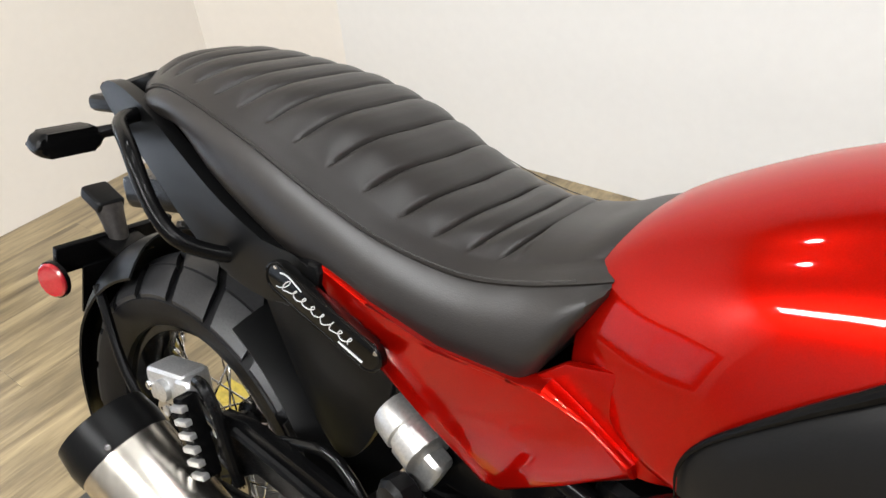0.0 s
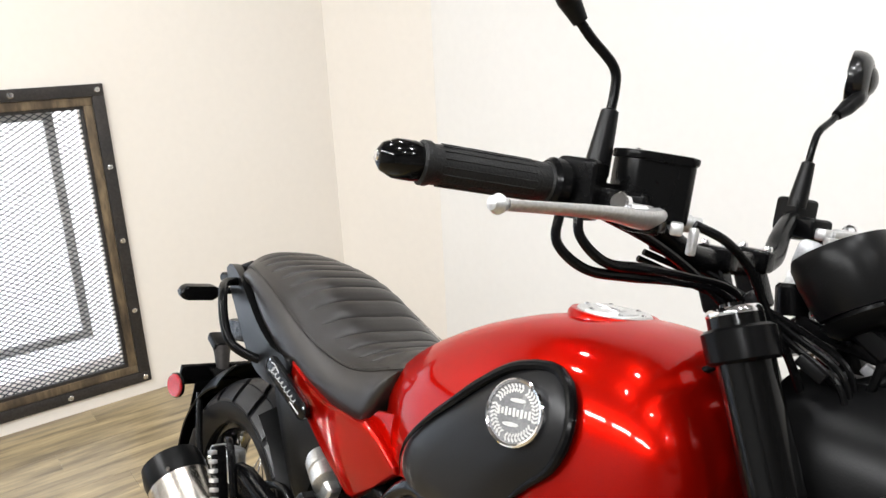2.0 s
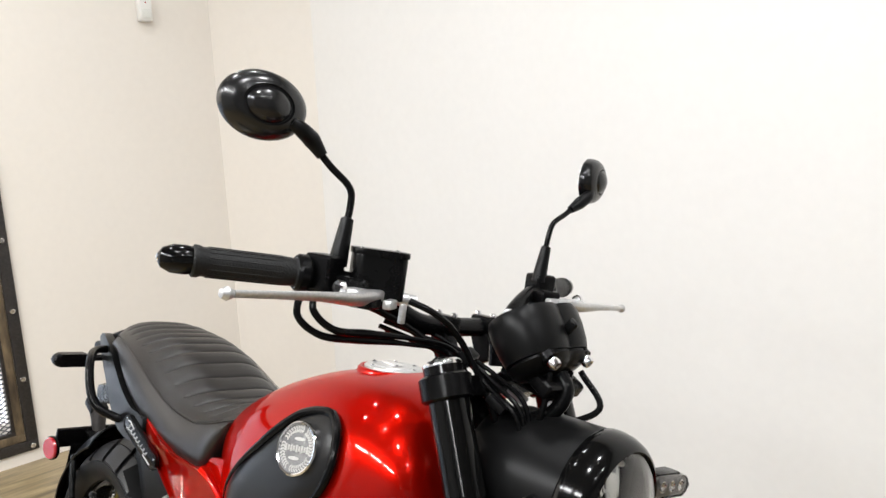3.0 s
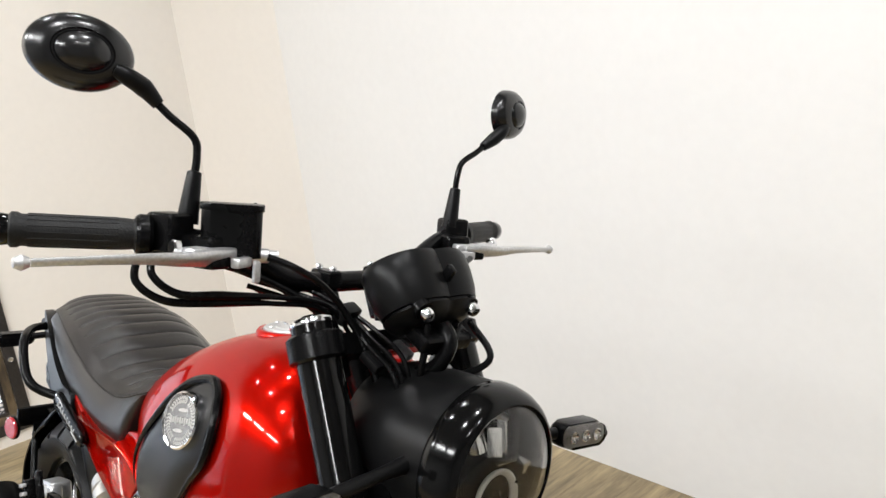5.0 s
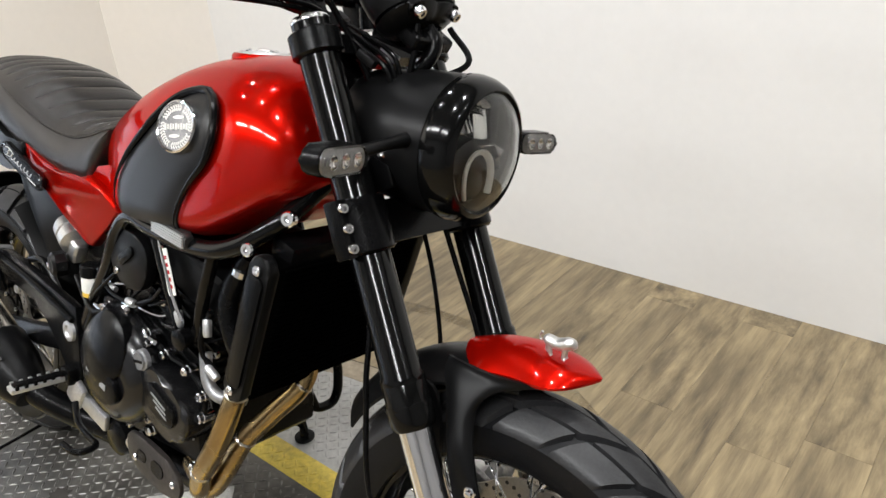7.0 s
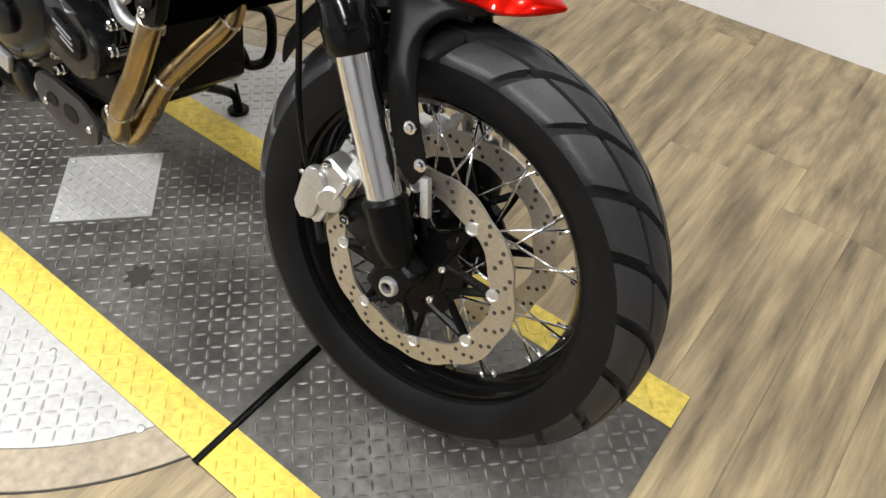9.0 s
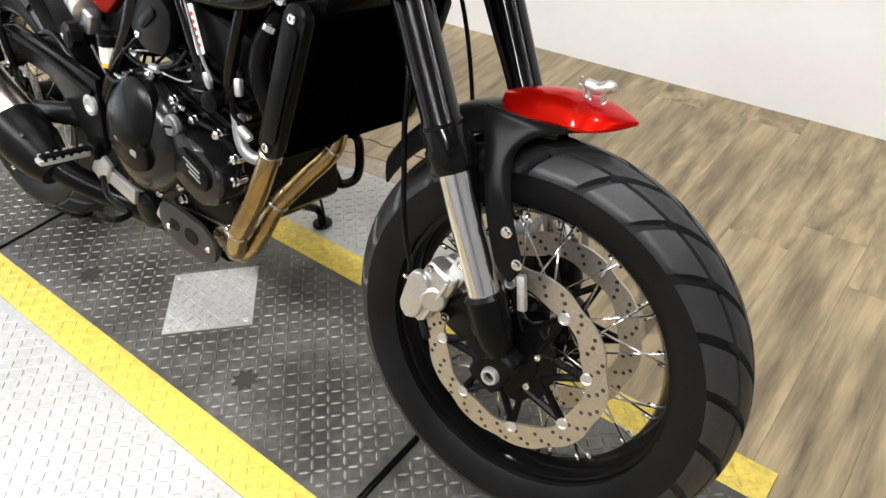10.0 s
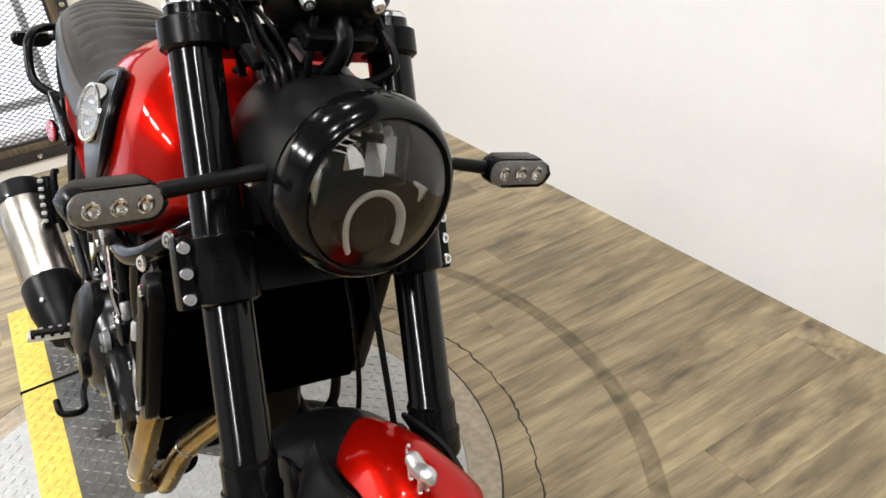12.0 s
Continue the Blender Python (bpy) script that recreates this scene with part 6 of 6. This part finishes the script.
for dx, dz, w_, h_ in ((-0.014, -0.003, 0.034, 0.0055), (0.026, -0.014, 0.018, 0.012)):
    sub(cl, "cap_print", block(((EC.x + dx, EC.y - 0.0785, EC.z + dz), (w_, 0.001, h_), (0, 12, 0))), DIMPRINT, "pale maker's mark, a plain bar", False)
sub(cl, "shoulder", lathe([(0, 0.070), (0.018, 0.066), (0.028, 0.050), (0.030, 0.002)], EC + Vector((0.005, -0.045, 0.045)), (0.0, -1, 0.25), 40), BLACK, "", False)
sub(cl, "filler_plug", lathe([(0, 0.020), (0.008, 0.020), (0.010, 0.016), (0.014, 0.016)], EC + Vector((0.098, -0.036, 0.052)), (0, -1, 0), 20), GREY, "slotted grey filler plug", False)
sub(cl, "plug_slot", block(((EC + Vector((0.098, -0.0505, 0.052))), (0.026, 0.002, 0.005), (0, -12, 0))), BLACK, "", False)
gc = b_part("pump_cover", slab(oval([(-0.075, 0.030), (0.0, 0.052), (0.070, 0.030), (0.082, -0.008), (0.060, -0.044), (0.0, -0.052), (-0.070, -0.030)], 4), 0.060, pose(-0.612, -0.150, 0.468, 0, 18, 0), 0.012, seg=3), COVERM, "satin black oval engine cover")
sub(gc, "cover_recess", slab(rounded(0.094, 0.046, 0.020), 0.008, pose(-0.604, -0.183, 0.470, 0, 22, 0), 0.003), BLACK, "", False)
for k in range(3):
    sub(gc, "cover_print", block(((-0.602 + 0.004 * k, -0.1875, 0.480 - 0.010 * k), (0.046 - 0.006 * k, 0.001, 0.0032), (0, 22, 0))), DIMPRINT, "pale line of unreadable print", False)
for a in range(0, 360, 40):
    q = EC + Vector((0.116 * math.cos(radians(a)), -0.022, 0.116 * math.sin(radians(a))))
    sub(cl, "rim_bolt", bolt(q, (0, -1, 0), 0.0075, 0.010), CHROME, "", False)
EDGE = [(-0.827, 0.575), (-0.762, 0.590), (-0.693, 0.564), (-0.638, 0.543), (-0.571, 0.537), (-0.528, 0.506), (-0.530, 0.465), (-0.608, 0.423), (-0.686, 0.372), (-0.549, 0.360)]
for x, z in EDGE:
    b_part("engine_bolt", lathe([(-0.02, 0.010), (0, 0.010), (0.001, 0.0085), (0.008, 0.0085), (0.010, 0.006), (0.010, 0.003), (0.005, 0.003)], (x, -0.150, z), (0, -1, 0), 14), CHROME)
b_part("case_seam", tube([(x, -0.146, z) for x, z in EDGE[:7]], 0.006, 8), BLACK, "raised edge of the crankcase cover")
b_part("case_rib", tube([(-0.700, -0.150, 0.545), (-0.650, -0.158, 0.515), (-0.590, -0.160, 0.505), (-0.555, -0.155, 0.475)], 0.008, 8), MATTE, "raised rib on the engine cover")
b_part("case_rib", tube([(-0.690, -0.146, 0.530), (-0.655, -0.150, 0.500), (-0.650, -0.150, 0.455)], 0.007, 8), MATTE, "raised rib on the engine cover")
b_part("starter_housing", lathe([(-0.10, 0.030), (0.0, 0.030), (0.006, 0.027), (0.008, 0.012)], (-0.655, -0.125, 0.600), (0, -1, 0), 24), BLACK, "round black housing")
b_part("case_label", block(((-0.560, -0.152, 0.425), (0.024, 0.002, 0.020), (0, 14, 0)), bevel=0.0005), GREY, "small grey plate")
for pts, r in (([(-0.86, -0.150, 0.640), (-0.80, -0.158, 0.612), (-0.73, -0.155, 0.612), (-0.68, -0.150, 0.632), (-0.645, -0.150, 0.665)], 0.0045), ([(-0.90, -0.145, 0.555), (-0.86, -0.160, 0.590), (-0.80, -0.160, 0.640), (-0.765, -0.158, 0.668)], 0.0038),
               ([(-0.60, -0.158, 0.655), (-0.585, -0.162, 0.620), (-0.578, -0.160, 0.600)], 0.005), ([(-0.505, -0.150, 0.665), (-0.520, -0.158, 0.620), (-0.515, -0.155, 0.585), (-0.490, -0.150, 0.565)], 0.006),
               ([(-0.95, -0.150, 0.600), (-0.90, -0.155, 0.560), (-0.86, -0.160, 0.555), (-0.81, -0.158, 0.578)], 0.005)):
    b_part("engine_hose", tube(pts, r, 10), BLACK, "thin black hose")
for x, z, ax_ in ((-0.735, 0.612, (1, -0.1, 0.05)), (-0.505, 0.640, (0.2, -0.1, -1)), (-0.492, 0.566, (1, 0, -0.5)), (-0.585, 0.630, (0.2, 0, -1))):
    b_part("hose_ferrule", lathe([(-0.014, 0.0062), (-0.010, 0.0075), (0.010, 0.0075), (0.014, 0.0062)], (x, -0.157, z), ax_, 14), ALLOY)
# exhaust
for y0, pts in ((0, [(-0.500, -0.075, 0.605), (-0.462, -0.110, 0.590), (-0.440, -0.148, 0.545), (-0.470, -0.160, 0.450), (-0.510, -0.162, 0.375), (-0.538, -0.148, 0.322), (-0.60, -0.100, 0.280), (-0.70, -0.06, 0.255)]),
                (1, [(-0.490, 0.030, 0.605), (-0.432, -0.004, 0.580), (-0.418, -0.028, 0.532), (-0.452, -0.060, 0.476), (-0.488, -0.092, 0.418), (-0.510, -0.110, 0.360), (-0.545, -0.115, 0.304), (-0.60, -0.100, 0.274), (-0.70, -0.05, 0.250)])):
    hp = b_part("header_pipe", tube(pts, 0.0182, 20), GOLD, "heat-tinted golden exhaust header")
    for i in (2, 4):
        a, b = Vector(pts[i]), Vector(pts[i + 1])
        sub(hp, "weld_bead", lathe([(-0.003, 0.0189), (0, 0.0206), (0.003, 0.0189)], a, b - a, 20), STEEL, "", False)
b_part("collector", tube([(-0.66, -0.06, 0.240), (-0.80, -0.06, 0.235), (-0.95, -0.10, 0.245), (-1.06, -0.165, 0.285), (-1.14, -0.20, 0.33)], [0.030, 0.034, 0.030, 0.028, 0.032], 18), BLACK, "dark steel exhaust collector")
heat = b_part("heat_shield", slab(oval([(-0.085, 0.030), (0.03, 0.040), (0.080, 0.015), (0.075, -0.025), (0.0, -0.040), (-0.080, -0.028)], 4), 0.010, pose(-0.675, -0.150, 0.300, 0, 8, 0), 0.003), STEELFRAME, "dark grey alloy exhaust shield with dark cut-outs")
for dx, w_, h_ in ((-0.040, 0.030, 0.022), (0.012, 0.040, 0.030)):
    sub(heat, "shield_slot", slab(rounded(w_, h_, h_ * 0.45), 0.003, pose(-0.675 + dx, -0.1555, 0.302 - 0.1 * dx, 0, 8, 0)), BLACK, "dark cut-out", False)
for x in (-0.735, -0.610):
    sub(heat, "shield_bolt", bolt((x, -0.155, 0.295), (0, -1, 0), 0.007, 0.005), CHROME, "", False)
b_part("clamp_fitting", block(((-0.765, -0.135, 0.300), (0.040, 0.030, 0.028), (0, 30, 0)), bevel=0.006), ALLOY, "cast alloy clamp")
b_part("linkage_cover", lathe([(0, 0.040), (0.02, 0.038), (0.026, 0.028), (0.026, 0.002)], (-0.835, -0.120, 0.285), (0, -1, 0), 28), BLACK, "round black cover")
MA, MB = Vector((-1.140, -0.198, 0.325)), Vector((-1.440, -0.234, 0.506))
md = (MB - MA).normalized()
ml = (MB - MA).length
muf = b_part("muffler", lathe([(0.085, 0.056), (0.09, 0.059), (ml - 0.04, 0.063), (ml - 0.038, 0.061)], MA, md, 48), STEEL, "short brushed stainless muffler")
sub(muf, "front_shell", lathe([(-0.06, 0.034), (-0.03, 0.048), (0.02, 0.060), (0.085, 0.0635), (0.092, 0.061)], MA, md, 40), MATTE, "matt black front shell", False)
sub(muf, "end_cap", lathe([(ml - 0.042, 0.0635), (ml - 0.02, 0.0650), (ml + 0.012, 0.061), (ml + 0.014, 0.050), (ml - 0.015, 0.046), (ml - 0.03, 0.020)], MA, md, 40), MATTE, "matt black end cap", False)
sub(muf, "outlet", lathe([(ml - 0.03, 0.026), (ml + 0.008, 0.026), (ml + 0.008, 0.022), (ml - 0.03, 0.020)], MA, md, 24), BLACK, "", False)
sd = md.cross(Vector((0, 0, 1))).normalized()
for h in (0.02, ml - 0.035):
    for ang in (0.3, 2.2):
        o_ = Vector((0, -1, 0)) - md * md.dot(Vector((0, -1, 0)))
        o_.normalize()
        w_ = md.cross(o_)
        n_ = math.cos(ang - 1.2) * o_ + math.sin(ang - 1.2) * w_
        sub(muf, "shell_rivet", bolt(MA + md * h + n_ * 0.063, n_, 0.005, 0.006), CHROME, "", False)
# swing arm, shock and rear brake
for s in (-1, 1):
    b_part("swing_arm", tube([(-0.965, 0.110 * s, 0.435), (-1.12, 0.122 * s, 0.405), (-1.30, 0.120 * s, 0.365), (-1.49, 0.112 * s, 0.328)], [0.030, 0.028, 0.024, 0.022], 14, flat=0.6), BLACK, "black steel swing arm")
    b_part("axle_block", block(((-1.49, 0.112 * s, 0.327), (0.075, 0.024, 0.050), (0, -6, 0)), bevel=0.008), ALLOY, "silver axle adjuster")
    b_part("axle_nut", bolt((-1.49, 0.126 * s, 0.327), (0, s, 0), 0.016, 0.012), CHROME)
b_part("swing_arm_brace", block(((-1.06, 0, 0.43), (0.10, 0.20, 0.05), (0, 8, 0)), bevel=0.015), BLACK)
cal = b_part("rear_caliper", block(((-1.500, -0.085, 0.478), (0.100, 0.052, 0.058), (0, -14, 0)), ((-1.452, -0.100, 0.490), (0.040, 0.030, 0.050), (0, -14, 0)), bevel=0.012, seg=3), ALLOY, "silver rear brake caliper")
sub(cal, "caliper_boss", lathe([(0, 0.018), (0.010, 0.017), (0.012, 0.006)], (-1.50, -0.110, 0.478), (0, -1, 0), 20), ALLOY, "", False)
sub(cal, "caliper_bolt", bolt((-1.538, -0.110, 0.468), (0, -1, 0), 0.008, 0.006), CHROME, "", False)
b_part("rear_brake_hose", tube([(-1.44, -0.105, 0.495), (-1.32, -0.13, 0.500), (-1.20, -0.135, 0.56), (-1.13, -0.13, 0.575), (-1.06, -0.135, 0.53)], 0.0075, 12), GLOSS, "black rear brake hose")
sh = b_part("shock_absorber", lathe([(0, 0.018), (0.03, 0.028), (0.05, 0.030), (0.24, 0.030), (0.26, 0.020)], (-1.00, -0.055, 0.720), (-0.15, 0.05, -1), 24), BLACK, "black rear shock absorber")
bm = tube([Vector((-1.00, -0.055, 0.70)) + Vector((-0.15, 0.05, -1)).normalized() * (0.02 + 0.20 * i / 120) + 0.034 * Vector((math.cos(i * 0.42), math.sin(i * 0.42), 0)) for i in range(121)], 0.0055, 8, smooth=False)
sub(sh, "spring", bm, BLACK, "coil spring", False)
sub(sh, "shock_reservoir", lathe([(-0.003, 0.016), (0, 0.027), (0.008, 0.030), (0.030, 0.030), (0.032, 0.027), (0.037, 0.027), (0.039, 0.030), (0.064, 0.029), (0.067, 0.022)], (-1.058, -0.110, 0.672), (0.85, -0.2, -0.30), 32), SILVER, "pale grey alloy shock reservoir", False)
sub(sh, "reservoir_base", block(((-1.000, -0.122, 0.634), (0.036, 0.030, 0.050), (0, 25, 0)), bevel=0.012, seg=3), SILVER, "", False)
sub(sh, "adjuster_knob", lathe([(0, 0.018), (0.006, 0.026), (0.026, 0.026), (0.032, 0.020), (0.034, 0.006)], (-1.005, -0.140, 0.610), (-0.2, -1, -0.05), 9), MATTE, "faceted black adjuster knob", False)
sub(sh, "knob_screw", bolt((-1.012, -0.174, 0.608), (-0.2, -1, -0.05), 0.007, 0.003), CHROME, "", False)
b_part("inner_mudguard", bend(slab(oval([(-1.27, 0.770), (-1.14, 0.770), (-1.06, 0.730), (-1.10, 0.600), (-1.15, 0.540), (-1.19, 0.580), (-1.24, 0.680)], 4), 0.010, pose(0, 0, 0), 0.003), -1, lambda x, z: 0.105 - 0.10 * max(0, 0.70 - z)), MATTE, "matt black splash guard panel")
b_part("splash_guard", arc_shell(RX, 0.350, 66, 18, lambda u: 0.095, lambda u: 0.030, lambda u: 0.02 * (1 - u), 14, 10), MATTE, "matt black inner splash guard")
b_part("battery_box", block(((-0.95, 0, 0.66), (0.22, 0.20, 0.14)), bevel=0.02), BLACK, "black electrics box")
b_part("throttle_body", block(((-0.76, 0, 0.665), (0.15, 0.24, 0.10), (0, 10, 0)), bevel=0.02, seg=3), BLACK, "black throttle bodies and airbox")
tb = b_part("ignition_cover", slab(oval([(-0.055, 0.040), (0.020, 0.055), (0.055, 0.030), (0.045, -0.035), (-0.010, -0.050), (-0.055, -0.030)], 4), 0.020, pose(-0.735, -0.150, 0.690, 0, 12, 0), 0.005), MATTE, "black side cover with a key slot")
sub(tb, "cover_slot", slab(rounded(0.055, 0.018, 0.008), 0.006, pose(-0.738, -0.162, 0.700, 0, -38, 0), 0.002), BLACK, "", False)
sub(tb, "cover_bolt", bolt((-0.770, -0.160, 0.665), (0, -1, 0), 0.007, 0.006), CHROME, "", False)
# rider's foot controls on the right and hanger plate
hang = [(-0.945, 0.535), (-0.985, 0.540), (-1.13, 0.560), (-1.25, 0.575), (-1.300, 0.565), (-1.305, 0.520), (-1.29, 0.485), (-1.265, 0.480), (-1.235, 0.510), (-1.13, 0.500), (-1.06, 0.462), (-0.985, 0.372), (-0.955, 0.365), (-0.935, 0.390)]
for s in (-1, 1):
    bm = slab(hang, 0.016, pose(0, 0.150 * s, 0), 0.004)
    hg = b_part("footrest_hanger", bm, BLACK, "black footrest hanger plate")
    sub(hg, "hanger_rib", tube([(-0.955, 0.160 * s, 0.505), (-1.10, 0.162 * s, 0.535), (-1.27, 0.160 * s, 0.555)], 0.007, 8), BLACK, "", False)
    sub(hg, "pivot_cap", lathe([(0, 0.022), (0.006, 0.021), (0.007, 0.014), (0.003, 0.010), (0.003, 0.001)], (-0.968, 0.158 * s, 0.478), (0, s, 0), 24), ALLOY, "silver pivot cap", False)
    pg = b_part("rider_peg", block(((-0.975, 0.225 * s, 0.380), (0.028, 0.105, 0.011), (0, 0, 4 * s)), bevel=0.0035), ALLOY, "alloy rider footpeg with toothed edges")
    sub(pg, "peg_rubber", block(((-0.975, 0.225 * s, 0.388), (0.017, 0.092, 0.008), (0, 0, 4 * s)), bevel=0.003), BLACK, "black rubber peg insert", False)
    for k in range(6):
        for dx in (-0.012, 0.012):
            sub(pg, "peg_tooth", block(((-0.975 + dx, (0.182 + 0.0172 * k) * s, 0.388), (0.005, 0.007, 0.009)), bevel=0.0012), ALLOY if dx < 0 else BLACK, "", False)
    sub(pg, "peg_mount", block(((-0.962, 0.166 * s, 0.385), (0.034, 0.026, 0.036)), bevel=0.006), BLACK, "", False)
    # folded passenger peg
    pp = b_part("passenger_peg", block(((-1.312, 0.185 * s, 0.540), (0.022, 0.026, 0.112), (0, -22, 0)), bevel=0.005), BLACK, "folded toothed passenger footpeg")
    for k in range(6):
        sub(pp, "peg_tooth", block(((-1.290 - 0.0068 * k, 0.200 * s, 0.498 + 0.017 * k), (0.026, 0.010, 0.008), (0, -22, 0)), bevel=0.0015), ALLOY, "", False)
    sub(pp, "peg_loop", tube([(-1.335, 0.165 * s, 0.600), (-1.310, 0.172 * s, 0.605), (-1.285, 0.175 * s, 0.58), (-1.265, 0.172 * s, 0.520), (-1.260, 0.165 * s, 0.480)], 0.008, 10), BLACK, "", False)
b_part("brake_pedal", tube([(-0.935, -0.172, 0.335), (-0.900, -0.185, 0.312), (-0.840, -0.200, 0.318), (-0.790, -0.205, 0.318), (-0.780, -0.225, 0.318), (-0.790, -0.245, 0.318), (-0.830, -0.248, 0.318)], 0.0065, 10), BLACK, "black brake pedal")
b_part("brake_pedal_arm", block(((-0.955, -0.158, 0.345), (0.050, 0.014, 0.060), (0, 30, 0)), ((-0.90, -0.150, 0.322), (0.10, 0.012, 0.036), (0, 12, 0)), bevel=0.005), ALLOY, "cast pedal bracket")
fr = b_part("rear_fluid_cup", lathe([(0, 0.018), (0.004, 0.020), (0.034, 0.020), (0.036, 0.018)], (-0.906, -0.140, 0.577), (0, 0, 1), 24), WHITE, "translucent brake fluid cup")
sub(fr, "cup_lid", lathe([(0.034, 0.0225), (0.036, 0.0225), (0.054, 0.0225), (0.057, 0.020)], (-0.906, -0.140, 0.577), (0, 0, 1), 24), BLACK, "black screw lid", False)
sub(fr, "cup_band", lathe([(0, 0.0185), (0.012, 0.0190)], (-0.906, -0.140, 0.570), (0, 0, 1), 24), YELLOWP, "", False)
b_part("fluid_hose", tube([(-0.906, -0.140, 0.572), (-0.910, -0.140, 0.52), (-0.93, -0.145, 0.44)], 0.006, 8), BLACK)
# hoses and wiring on the right of the engine
b_part("coolant_hose", tube([(-0.445, -0.120, 0.770), (-0.475, -0.130, 0.715), (-0.480, -0.135, 0.660), (-0.455, -0.130, 0.600)], 0.017, 14), BLACK, "black coolant hose")
b_part("hose_clamp", lathe([(0, 0.019), (0.010, 0.019)], (-0.455, -0.125, 0.748), (-0.3, -0.1, -1), 20), CHROME)
b_part("coolant_pipe", tube([(-0.520, -0.150, 0.590), (-0.505, -0.155, 0.545), (-0.480, -0.150, 0.525), (-0.440, -0.130, 0.530)], 0.0105, 14), GREY, "grey coolant pipe")
b_part("sensor_plug", lathe([(0, 0.018), (0.02, 0.018), (0.022, 0.012)], (-0.570, -0.150, 0.600), (0.1, -1, 0), 18), BLACK)
TG = pose(-0.585, -0.176, 0.716, 0, -20, 0)
tag = b_part("paper_tag", slab(rounded(0.021, 0.078, 0.003), 0.001, TG), WHITE, "small white paper tag on a wire")
for k in range(5):
    sub(tag, "tag_print", slab(rounded(0.012, 0.0065, 0.001), 0.0006, TG @ pose(0, -0.001, -0.024 + 0.012 * k)), REDLENS, "red line of unreadable print", False)
b_part("tag_wire", tube([(-0.622, -0.168, 0.782), (-0.606, -0.176, 0.755), (-0.572, -0.176, 0.678), (-0.556, -0.170, 0.640)], 0.0035, 8), CHROME, "bright looped wire")
rnd = random.Random(11)
for k in range(9):
    x, z = -0.86 + 0.035 * k, 0.60 + 0.02 * rnd.random()
    b_part("wire", tube([(x, -0.10 - 0.03 * rnd.random(), z), (x + 0.04, -0.15, z - 0.03 + 0.05 * rnd.random()), (x + 0.09, -0.13, z + 0.05 * rnd.random()), (x + 0.12, -0.11, z + 0.06)], 0.0032, 7), BLACK if k % 3 else CHROME, "thin loom wire")
for x, z, c in ((-0.70, 0.565, CHROME), (-0.745, 0.60, CHROME), (-0.80, 0.615, ALLOY), (-0.66, 0.555, CHROME), (-0.84, 0.56, CHROME)):
    b_part("cable_end", lathe([(0, 0.006), (0.022, 0.006), (0.024, 0.004), (0.034, 0.004)], (x, -0.150, z), (-1, -0.1, 0.15), 10), c)
# horn-like loops on the left front, side stand
b_part("stand_bracket", tube([(-0.60, 0.110, 0.470), (-0.578, 0.195, 0.455), (-0.566, 0.205, 0.400), (-0.560, 0.188, 0.362), (-0.566, 0.150, 0.358), (-0.572, 0.135, 0.385), (-0.585, 0.110, 0.450)], 0.010, 12), BLACK, "black left frame loop")
down = bike.matrix_world.inverted()
foot = down @ Vector((-0.827, 0.390, 0.012))
st = b_part("side_stand", tube([(-0.80, 0.110, 0.270), (-0.79, 0.150, 0.235), tuple(foot + Vector((-0.005, -0.02, 0.045))), tuple(foot)], [0.013, 0.012, 0.011, 0.011], 12), BLACK, "black side stand, folded out")
bm = lathe([(0, 0.026), (0.005, 0.026), (0.007, 0.022)], foot - (down.to_3x3() @ Vector((0, 0, 0.006))), down.to_3x3() @ Vector((0, 0, 1)), 20)
sub(st, "stand_foot", bm, BLACK, "", False)
sub(st, "stand_lug", tube([foot + Vector((0.01, 0, 0.01)), foot + Vector((0.012, -0.02, 0.075))], 0.004, 8, smooth=False), BLACK, "", False)
